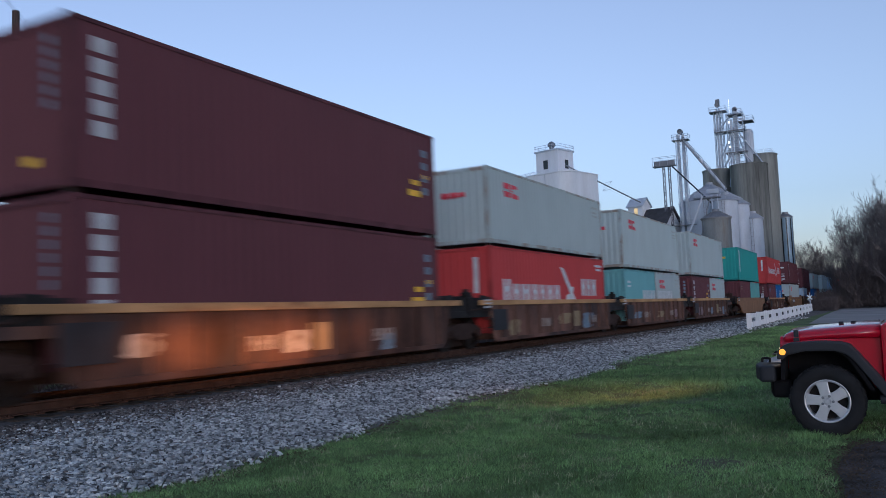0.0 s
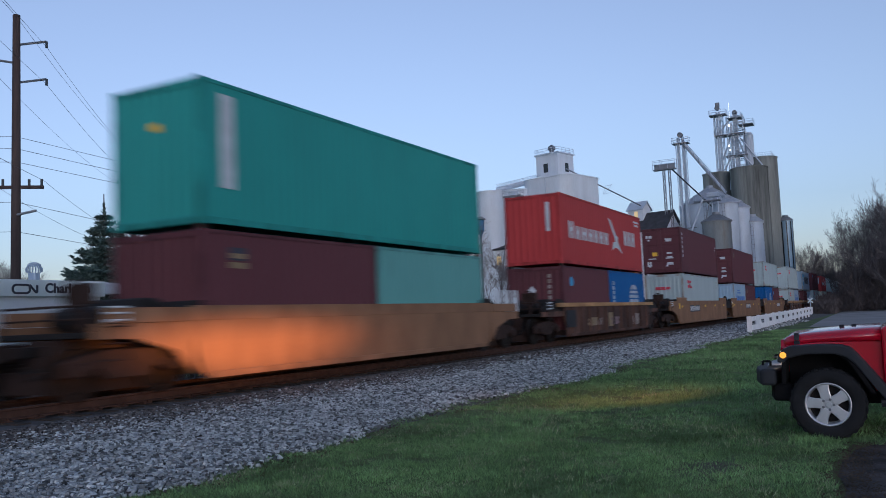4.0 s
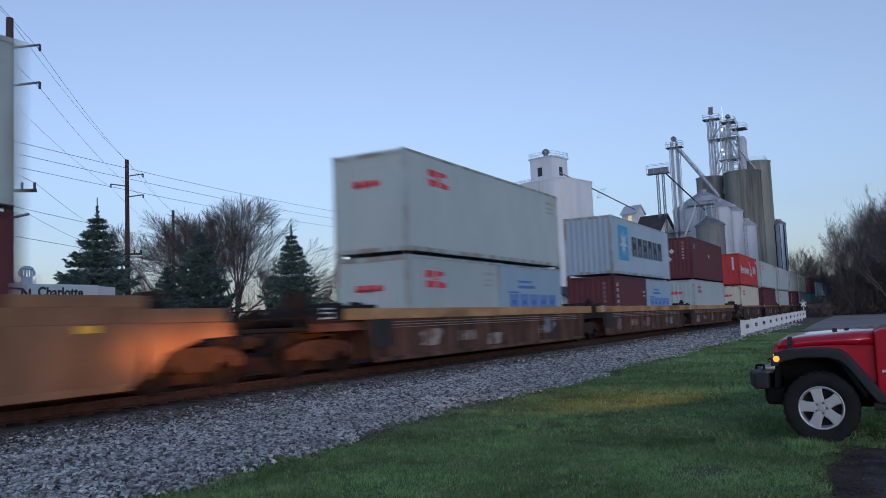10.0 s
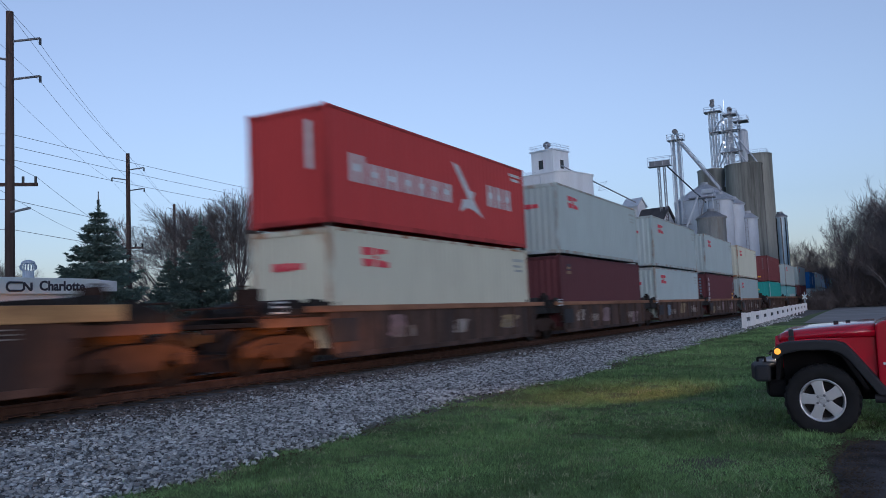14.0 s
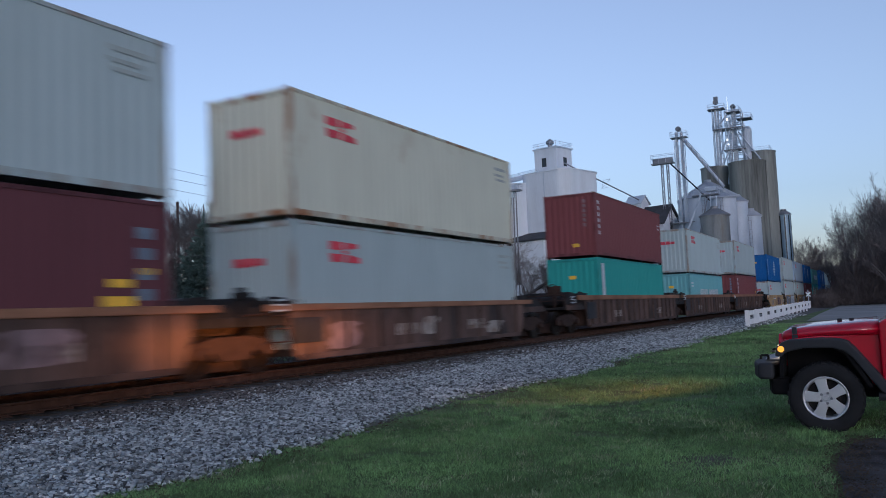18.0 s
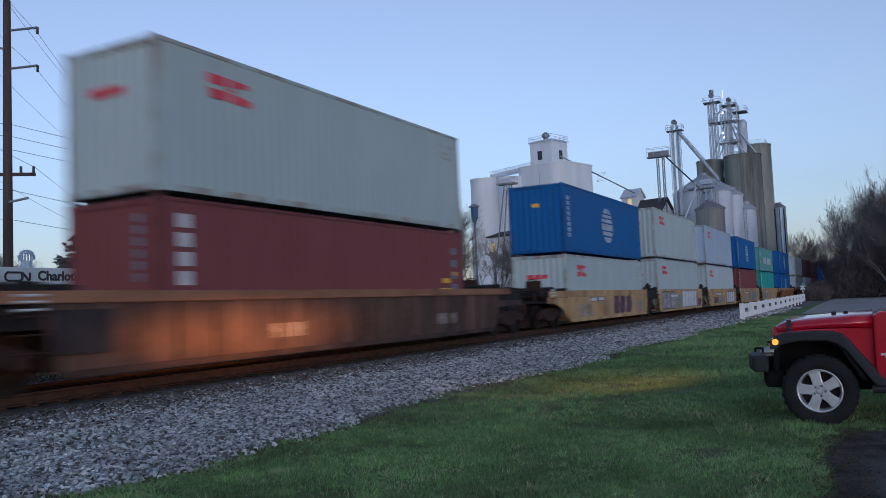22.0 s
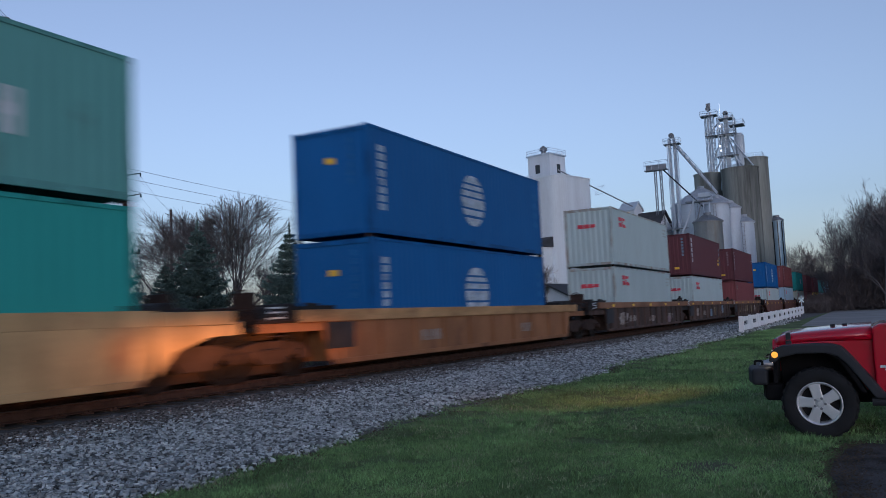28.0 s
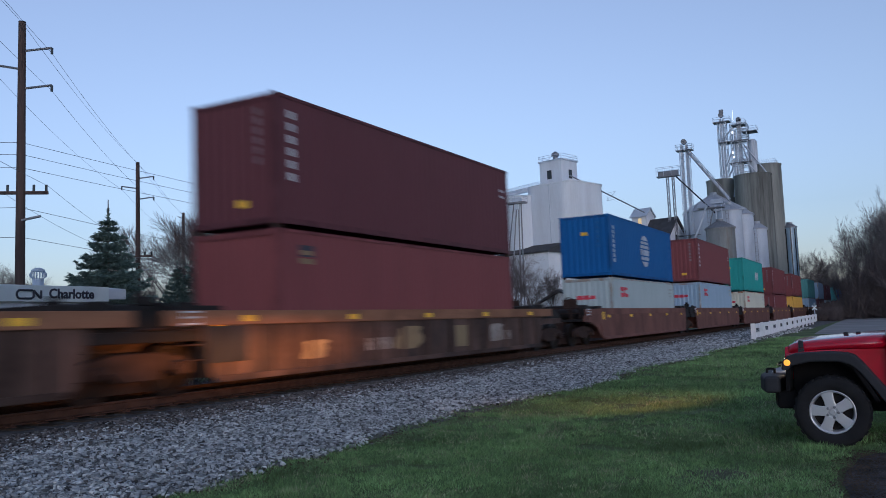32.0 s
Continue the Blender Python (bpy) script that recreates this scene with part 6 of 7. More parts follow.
def fence():
    f = thing("white_fence", "low white board barrier with slots along the track", "fence", (0, 0, 0))
    n, y0, step, x = 12, 46.3, 4.1, -6.45
    for i in range(n):
        a, b = y0 + i * step, y0 + (i + 1) * step
        xa, xb = x - 0.012 * (a - y0), x - 0.012 * (b - y0)
        xm, zb = (xa + xb) / 2, GROUND
        rise = 0.004 * (a - y0)
        part("post", B((xm - 0.16, a - 0.11, zb - 0.3, xm - 0.04, a + 0.11, zb + 0.88 + rise), bevel=0.01), FENCE_WHITE, f)
        part("top_board", B((xm - 0.04, a - 0.1, zb + 0.62 + rise, xm + 0.02, b - 0.12, zb + 0.86 + rise), bevel=0.008), FENCE_WHITE, f)
        part("bottom_board", B((xm - 0.04, a - 0.1, zb + 0.12 + rise, xm + 0.02, b - 0.12, zb + 0.40 + rise), bevel=0.008), FENCE_WHITE, f)
        part("block", B((xm - 0.05, a - 0.1, zb + 0.40 + rise, xm + 0.01, a + 0.55, zb + 0.62 + rise)), FENCE_WHITE, f)
        part("block", B((xm - 0.05, a + 2.2, zb + 0.40 + rise, xm + 0.01, b - 0.12, zb + 0.62 + rise)), FENCE_WHITE, f)
    part("end_board", B((-6.63, 46.1, GROUND - 0.1, -6.4, 46.19, GROUND + 0.885), bevel=0.01), FENCE_WHITE, f)


def signs():
    c = thing("crossing_sign", "small white crossbuck sign on a post", "road sign", (-7.9, 105, GROUND))
    part("post", B((-0.05, -0.05, 0, 0.05, 0.05, 2.3)), GALV, c)
    for s in (-1, 1):
        part("board", B((-0.36, -0.02 - 0.02 * s, -0.07, 0.36, 0.0 - 0.02 * s, 0.07)), SIGN_WHITE, c, at=pose(0, -0.07, 1.75, 0, 45 * s, 0))
    f = thing("far_sign", "small white reflective sign on a post by the road", "road sign", (-5.1, 190, GROUND))
    part("post", B((-0.05, -0.05, 0, 0.05, 0.05, 2.2)), GALV, f)
    part("plate", B((-0.55, -0.09, 2.2, 0.0, -0.05, 4.0)), FENCE_WHITE, f)
    part("plate", B((0.12, -0.09, 2.4, 0.45, -0.05, 4.0)), FENCE_WHITE, f)
    g = thing("guard_rail", "dark weathered guard rail beside the road", "guard rail", (0, 0, 0))
    for i in range(8):
        part("post", B((-6.2 + i * 2.6, 176, GROUND, -6.0 + i * 2.6, 176.2, GROUND + 0.9)), WOOD_POLE, g)
    part("rail", B((-6.6, 175.9, GROUND + 0.5, 13, 176.0, GROUND + 0.85), bevel=0.03), WOOD_POLE, g)


def dust_collector():
    d = thing("dust_collector", "small blue steel dust collector on a slim post", "dust collector", (-60.3, 126.3, GROUND))
    part("post", tubes(((0, 0, 0), (0, 0, 15.4), 0.16), sides=8), GALV_DARK, d)
    part("drum", lathe([(0.12, 15.0), (0.55, 16.0), (0.62, 16.1), (0.62, 17.9), (0.001, 17.95)], 16), material("blue_drum_paint", (0.06, 0.16, 0.30), 0.5, 0, 0.15, 2, 20, 0.05), d, "blue drum")
    part("hood", lathe([(0.95, 17.95), (0.95, 18.1), (0.2, 18.5), (0.001, 18.5)], 16), GALV_DARK, d)


dust_collector()
station()
power_line()
stub_pole()
house()
fence()
signs()

# ---- the red car ----
def loft(sections):
    bm = bmesh.new()
    rings = [[bm.verts.new(p) for p in s] for s in sections]
    n = len(rings[0])
    for a, b in zip(rings, rings[1:]):
        for i in range(n):
            j = (i + 1) % n
            bm.faces.new((a[i], a[j], b[j], b[i]))
    bm.faces.new(rings[0][::-1])
    bm.faces.new(rings[-1])
    return bm


def wheel(car, x, y, side):
    """side -1: the outer face looks to -y."""
    w = part("wheel", lathe([(0.225, -0.10), (0.236, -0.122), (0.29, -0.132), (0.335, -0.13), (0.357, -0.118), (0.372, -0.09), (0.374, 0.09), (0.357, 0.118), (0.32, 0.132), (0.24, 0.127), (0.225, 0.11)], 48, "Y", True), RUBBER, car, "black off-road tyre", at=pose(x, y, 0.380, 0, 0, 0 if side < 0 else 180), smooth=True)
    treads = 26 if x == 0 and side < 0 else 0
    lug = shared("lug", lambda: mesh_of("tread_block", B((-0.022, -0.125, 0.36, 0.022, -0.03, 0.378), bevel=0.004), RUBBER))
    for i in range(treads):
        for s, off in ((0, 0), (1, 7)):
            part("tread_block", lug, None, w, at=pose(0, 0.155 * s, 0, 0, i * 360 / 26 + off, 0))
    part("rim", lathe([(0.001, 0.02), (0.194, 0.02), (0.198, -0.06), (0.208, -0.112), (0.22, -0.124), (0.229, -0.118), (0.228, -0.09), (0.218, -0.06), (0.215, 0.1), (0.001, 0.1)], 48, "Y"), ALLOY, w, "silver alloy rim", smooth=True)
    part("rim_well", lathe([(0.001, -0.02), (0.193, -0.02), (0.193, 0.0), (0.001, 0.0)], 32, "Y"), BLACK_STEEL, w, "dark well behind the spokes")
    spoke = shared("spoke", lambda: mesh_of("spoke", prism([(-0.052, 0.05), (0.052, 0.05), (0.051, 0.13), (0.058, 0.18), (0.072, 0.21), (-0.072, 0.21), (-0.058, 0.18), (-0.051, 0.13)], -0.105, -0.06, "Y", 0.008), ALLOY))
    for i in range(5):
        part("spoke", spoke, None, w, at=pose(0, 0, 0, 0, i * 72 - 13, 0))
    part("hub_cap", lathe([(0.001, -0.112), (0.026, -0.112), (0.034, -0.1), (0.085, -0.1), (0.095, -0.06), (0.001, -0.06)], 20, "Y"), ALLOY, w)
    nut = shared("nut", lambda: mesh_of("wheel_nut", lathe([(0.001, -0.115), (0.014, -0.112), (0.016, -0.09), (0.001, -0.09)], 8, "Y"), GALV_DARK))
    for i in range(5):
        a = radians(i * 72 + 67)
        part("wheel_nut", nut, None, w, at=(0.056 * math.cos(a), 0, 0.056 * math.sin(a)))


def red_car():
    car = thing("off_road_car", "red boxy off-road car with black flares, parked facing the track", "car", (-0.63, 10.55, -0.357))
    # x runs to the rear from the front axle, y across (near side negative)
    for x in (0, 2.42):
        for s in (-1, 1):
            wheel(car, x, s * 0.80, s)
    rows = []
    for x, w, z0, z1, zs in ((-0.42, 0.60, 0.99, 1.07, 1.05), (-0.385, 0.635, 0.99, 1.105, 1.06), (-0.33, 0.655, 1.0, 1.125, 1.07), (-0.1, 0.685, 1.03, 1.15, 1.085), (0.25, 0.72, 1.035, 1.172, 1.105), (0.545, 0.745, 1.04, 1.19, 1.12)):
        half = [(w, z0), (w + 0.008, zs - 0.02), (w - 0.02, zs + 0.022), (w - 0.10, z1 - 0.014), (w * 0.5, z1), (0.12, z1 + 0.012)]
        rows.append([(x, -a, z) for a, z in half] + [(x, a, z) for a, z in reversed(half)])
    hood = part("hood", loft(rows), JEEP_RED, car, "glossy red hood", smooth=True)
    for x, y in ((0.16, -0.28), (0.28, -0.2)):
        part("washer_nozzle", B((x - 0.025, y - 0.03, 1.165, x + 0.025, y + 0.03, 1.2), bevel=0.008), PLASTIC, hood)
    for s in (-1, 1):
        part("hood_latch", B((-0.31, s * 0.675 - 0.022, 0.985, -0.25, s * 0.675 + 0.022, 1.045), (-0.305, s * 0.672 - 0.02, 1.05, -0.255, s * 0.672 + 0.02, 1.13), bevel=0.008), PLASTIC, car, "black hood latch")
        part("fender", prism([(-0.40, 0.9), (-0.40, 0.995), (-0.1, 1.025), (0.548, 1.035), (0.548, 0.5), (0.40, 0.5), (0.28, 0.88), (-0.1, 0.95)], min(s * 0.70, s * 0.60), max(s * 0.70, s * 0.60), "Y", 0.012), JEEP_RED, car)
        outer = [(-0.47, 0.83), (-0.455, 0.92), (-0.40, 0.975), (-0.33, 1.0), (0.0, 1.012), (0.17, 1.0), (0.25, 0.975), (0.32, 0.90), (0.66, 0.44), (0.54, 0.44), (0.29, 0.80), (0.21, 0.875), (0.1, 0.912), (-0.18, 0.912), (-0.36, 0.87), (-0.41, 0.82)]
        lo, hi = sorted((s * 0.955, s * 0.62))
        part("wheel_flare", prism(outer, lo, hi, "Y", 0.016), PLASTIC, car, "black plastic wheel flare")
        back = [(2.42 - 0.46, 0.55), (2.42 - 0.36, 0.92), (2.42 - 0.25, 1.0), (2.42 + 0.25, 1.0), (2.42 + 0.38, 0.9), (2.42 + 0.48, 0.55), (2.42 + 0.42, 0.55), (2.42 + 0.3, 0.85), (2.42 + 0.2, 0.92), (2.42 - 0.2, 0.92), (2.42 - 0.3, 0.85), (2.42 - 0.4, 0.55)]
        part("wheel_flare", prism(back, lo, hi, "Y", 0.016), PLASTIC, car, "black plastic wheel flare")
        part("turn_lamp", lathe([(0.001, -0.012), (0.035, -0.01), (0.045, 0.0), (0.045, 0.03), (0.001, 0.03)], 16, "X"), AMBER, car, "lit amber turn lamp", at=(-0.43, s * 0.80, 0.89))
        part("side_marker", lathe([(0.001, 0.012 * s), (0.028, 0.01 * s), (0.034, 0.0), (0.034, -0.03 * s), (0.001, -0.03 * s)], 20, "Y"), AMBER, car, "lit amber side marker", at=(-0.405, s * 0.957, 0.905))
        head = part("headlamp", lathe([(0.001, -0.03), (0.07, -0.025), (0.088, 0.0), (0.088, 0.02), (0.001, 0.02)], 24, "X"), HEADLAMP, car, "lit round headlamp", at=(-0.45, s * 0.52, 0.86))
        part("bezel", lathe([(0.09, -0.01), (0.105, -0.015), (0.11, 0.02), (0.09, 0.02)], 24, "X", True), PLASTIC, head)
        part("door", B((0.88, s * 0.79 - 0.02, 0.55, 1.72, s * 0.79 + 0.02, 1.2), bevel=0.015), JEEP_RED, car)
        part("side_window", B((1.02, s * 0.755 - 0.008, 1.22, 1.64, s * 0.755 + 0.008, 1.66)), CLEAR, car)
        part("side_step", tubes(((0.5, s * 0.86, 0.40), (1.95, s * 0.86, 0.40), 0.045), sides=10), PLASTIC, car)
        part("mirror", B((0.92, s * 0.90 - 0.1, 1.22, 1.02, s * 0.90 + 0.1, 1.4), bevel=0.02), PLASTIC, car)
        part("tail_lamp", B((3.0, s * 0.62 - 0.06, 0.85, 3.06, s * 0.62 + 0.06, 1.05), bevel=0.01), INK["red_ink"], car)
        part("marking", blocks((0, 0, 0.13, 0.03), (-0.06, -0.06, 0.16, -0.035), (-0.02, -0.085, 0.1, -0.07)), INK["white_ink"], car, "small white badge bars", at=pose(0.66, s * 0.779, 0.80, 0, 0, -90 if s < 0 else 90))
    part("body", prism([(0.548, 0.48), (0.548, 1.16), (0.62, 1.2), (3.0, 1.2), (3.0, 0.55), (2.95, 0.5), (2.85, 0.52), (2.7, 0.86), (2.1, 0.86), (1.95, 0.5)], -0.77, 0.77, "Y", 0.02), JEEP_RED, car)
    part("grille", prism([(-0.62, 0.70), (0.62, 0.70), (0.62, 0.98), (0.56, 1.06), (-0.56, 1.06), (-0.62, 0.98)], -0.46, -0.38, "X", 0.015), JEEP_RED, car)
    for i in range(7):
        part("grille_slot", B((-0.466, -0.33 + i * 0.094, 0.76, -0.452, -0.28 + i * 0.094, 1.0)), BLACK_STEEL, car)
    bump = [(-0.66, -0.88), (-0.75, -0.5), (-0.77, 0.0), (-0.75, 0.5), (-0.66, 0.88), (-0.50, 0.88), (-0.46, 0.5), (-0.46, -0.5), (-0.50, -0.88)]
    bumper = part("bumper", prism(bump, 0.57, 0.755, "Z", 0.05, 4), PLASTIC, car, "black plastic bumper")
    part("bumper_top", prism([(-0.62, -0.55), (-0.66, 0), (-0.62, 0.55), (-0.44, 0.55), (-0.44, -0.55)], 0.755, 0.778, "Z", 0.008), GALV_DARK, bumper)
    for s in (-1, 1):
        part("tow_hook", tubes(((-0.58, s * 0.6, 0.77), (-0.58, s * 0.6, 0.82), 0.014), ((-0.58, s * 0.6, 0.82), (-0.66, s * 0.6, 0.82), 0.014), ((-0.66, s * 0.6, 0.82), (-0.66, s * 0.6, 0.775), 0.014), sides=6), BLACK_STEEL, bumper)
    part("air_dam", prism([(-0.54, -0.82), (-0.6, -0.5), (-0.62, 0), (-0.6, 0.5), (-0.54, 0.82), (-0.37, 0.84), (-0.35, -0.84)], 0.40, 0.585, "Z", 0.04, 3), SHADE_BLACK, car)
    for s in (-1, 1):
        part("wheel_liner", prism([(-0.40, 0.6), (-0.38, 0.86), (-0.18, 0.905), (0.1, 0.905), (0.22, 0.84), (0.42, 0.5), (0.46, 0.5), (0.26, 0.88), (0.1, 0.95), (-0.2, 0.95), (-0.42, 0.9), (-0.44, 0.6)], min(s * 0.5, s * 0.93), max(s * 0.5, s * 0.93), "Y"), SHADE_BLACK, car, "black wheel arch liner, darkened for the shade inside")
    part("underbody", B((-0.42, -0.55, 0.36, 2.9, 0.55, 0.62), (-0.1, -0.7, 0.34, 0.1, 0.7, 0.46), (-0.38, -0.64, 0.42, 0.5, 0.64, 0.98)), SHADE_BLACK, car)
    part("windshield", prism([(0.85, 1.2), (1.08, 1.72), (1.11, 1.72), (0.89, 1.2)], -0.68, 0.68, "Y"), CLEAR, car)
    part("windshield_frame", tubes(((0.85, -0.72, 1.18), (1.1, -0.68, 1.75), 0.035), ((0.85, 0.72, 1.18), (1.1, 0.68, 1.75), 0.035), ((1.1, -0.68, 1.75), (1.1, 0.68, 1.75), 0.035), sides=8), JEEP_RED, car)
    part("roof", prism([(1.08, 1.74), (1.13, 1.79), (2.95, 1.8), (3.02, 1.74), (3.06, 1.2), (3.0, 1.2), (2.96, 1.72)], -0.72, 0.72, "Y", 0.02), PLASTIC, car, "black hard top")
    part("rear_quarter", B((1.66, -0.74, 1.2, 3.0, -0.72, 1.74), (1.66, 0.72, 1.2, 3.0, 0.74, 1.74)), CLEAR, car)
    part("rear_bumper", B((3.02, -0.8, 0.5, 3.2, 0.8, 0.68), bevel=0.03), PLASTIC, car)
    part("spare_tyre", lathe([(0.2, -0.1), (0.38, -0.1), (0.39, 0.1), (0.2, 0.1)], 32, "X", True), RUBBER, car, at=(3.2, 0, 1.0))
    # low beams and the amber turn lamp on the far corner
    for s, y, watts in ((-1, 12.8, HEAD_WATTS), (1, 13.2, HEAD_WATTS * 0.2)):
        base = car.matrix_world @ Vector((-0.512, s * 0.52, 0.86))
        lamp = new("headlight", bpy.data.lights.new("headlight", "SPOT"))
        lamp.data.energy, lamp.data.color, lamp.data.spot_size, lamp.data.spot_blend, lamp.data.shadow_soft_size = watts, (1.0, 0.33, 0.05), radians(42 if s < 0 else 66), 1.0, 0.002
        lamp.matrix_world = look(base, (-11.3, y, base.z + 0.35)) @ Matrix.Diagonal((1, 0.25 if s < 0 else 0.4, 1, 1))
        # thin plates added to cut the beam off above and below
        for z in (0.8632, 0.8566):
            part("lamp_visor", B((-0.562, s * 0.52 - 0.07, z, -0.506, s * 0.52 + 0.07, z + 0.001)), PLASTIC, car)
    turn = new("turn_light", bpy.data.lights.new("turn_light", "SPOT"))
    turn.data.energy, turn.data.color, turn.data.spot_size, turn.data.spot_blend, turn.data.shadow_soft_size = TURN_WATTS, (1.0, 0.30, 0.06), radians(84), 1.0, 0.04
    turn.matrix_world = look(car.matrix_world @ Vector((-0.52, 0.90, 0.885)), (-4.4, 13.6, -0.4)) @ Matrix.Diagonal((1, 0.15, 1, 1))


TURN_WATTS = 210
HEAD_WATTS = 4300
red_car()

# ---- trees ----
def grow(rng, height, spread, levels=5, lean=0.1, first=0.25, kids=(5, 4, 4, 3, 3)):
    """Segments of a bare tree: (start, end, radius, radius, level); limbs rise and fan out, twigs run fairly straight."""
    segs = []

    def limb(p, d, length, r, level):
        steps = 4 if level < 2 else 3 if level < 4 else 2
        tips = []
        for i in range(steps):
            d = (d + Vector((rng.gauss(0, 1), rng.gauss(0, 1), rng.gauss(0.35, 0.7))) * (0.06 if level == 0 else 0.17)).normalized()
            q = p + d * (length / steps)
            r2 = r * 0.87
            segs.append((p.copy(), q.copy(), r, r2, level))
            p, r = q, r2
            tips.append((p.copy(), d.copy(), r, (i + 1) / steps))
        if level + 1 < levels:
            n = kids[min(level, len(kids) - 1)]
            for k in range(n + 1):
                f = first + (1 - first) * (k + rng.random() * 0.8) / n if level == 0 else 0.25 + 0.75 * rng.random()
                tp, td, tr, _ = min(tips, key=lambda t: abs(t[3] - f))
                side = td.orthogonal().normalized()
                side.rotate(Matrix.Rotation(rng.uniform(0, 6.283), 3, td))
                nd = (td + side * spread * rng.uniform(0.5, 1.1) + Vector((0, 0, 0.12))).normalized()
                limb(tp, nd, length * rng.uniform(0.5, 0.78), tr * rng.uniform(0.5, 0.68), level + 1)

    limb(Vector((0, 0, 0)), Vector((rng.gauss(0, lean), rng.gauss(0, lean), 1)).normalized(), height * 0.42, height * 0.016, 0)
    return segs


def limbs_mesh(name, segs, mat, thin=0.008):
    v, f = [], []
    for a, b, r0, r1, level in segs:
        d = (b - a).normalized()
        u = d.orthogonal().normalized()
        w = d.cross(u)
        k = 6 if level == 0 else 4 if level < 3 else 3
        n = len(v)
        for p, r in ((a, max(r0, thin)), (b, max(r1, thin))):
            for i in range(k):
                t = 6.2832 * i / k
                v.append(p + (u * math.cos(t) + w * math.sin(t)) * r)
        for i in range(k):
            j = (i + 1) % k
            f.append((n + i, n + j, n + k + j, n + k + i))
    return raw(name, v, f, mat)


BARE = []


def bare_variants():
    for seed, spread, levels, first in ((1, 0.85, 6, 0.2), (2, 0.7, 6, 0.3), (3, 0.95, 6, 0.15), (4, 0.65, 6, 0.3)):
        rng = random.Random(seed)
        s = grow(rng, 10, spread, levels, 0.06, first, (6, 4, 4, 3, 3))
        top = max(q[1].z for q in s)
        s = [(a * (10 / top), b * (10 / top), c, d, e) for a, b, c, d, e in s]
        BARE.append((limbs_mesh("trunk", [q for q in s if q[4] < 2], BARK), limbs_mesh("crown", [q for q in s if q[4] >= 2], BARK, 0.007)))
    s = fan_tree()
    BARE.append((limbs_mesh("trunk", [q for q in s if q[4] < 2], BARK), limbs_mesh("crown", [q for q in s if q[4] >= 2], BARK, 0.007)))


def fan_tree():
    """A broad maple: a short trunk, limbs fanned out into a dome, long straight twigs."""
    rng = random.Random(21)
    segs = []

    def limb(p, d, length, r, level):
        steps = 4
        for i in range(steps):
            d = (d + Vector((rng.gauss(0, 1), rng.gauss(0, 1), rng.gauss(0.35, 0.6))) * 0.05).normalized()
            q = p + d * (length / steps)
            k = 0.68 if level < 3 else 0.82
            segs.append((p.copy(), q.copy(), r, r * k, level))
            p, r = q, r * k
            if level < 4 and i < 3:
                for _ in range(2 if level < 3 else 3):
                    side = d.orthogonal().normalized()
                    side.rotate(Matrix.Rotation(rng.uniform(0, 6.283), 3, d))
                    limb(p.copy(), (d + side * rng.uniform(0.3, 0.6)).normalized(), max(0.7, length * (1 - (i + 1) / steps) * rng.uniform(0.8, 1.05)), r * 0.7, level + 1)

    segs.append((Vector((0, 0, 0)), Vector((0.05, 0, 1.6)), 0.2, 0.17, 0))
    for i in range(14):
        a, tilt = i * 2.4, radians(6 + 66 * ((i * 0.618) % 1.0))
        limb(Vector((0.05, 0, 1.0 + 0.06 * i)), Vector((math.sin(tilt) * math.cos(a), math.sin(tilt) * math.sin(a), math.cos(tilt))), rng.uniform(7.0, 8.2), 0.075, 1)
    top = max(q[1].z for q in segs)
    return [(a * (10 / top), b * (10 / top), c, d, e) for a, b, c, d, e in segs]


def bare_tree(x, y, height, k, turn, label="bare grey-brown tree with fine spring twigs", group="bare trees", wide=1.0):
    t = thing("bare_tree", label, "tree", Matrix.Translation((x, y, GROUND - 0.1)) @ pose(0, 0, 0, 0, 0, turn) @ Matrix.Diagonal((height * wide / 10, height * wide / 10, height / 10, 1)), group=group)
    part("trunk", BARE[k][0], None, t)
    part("crown", BARE[k][1], None, t)


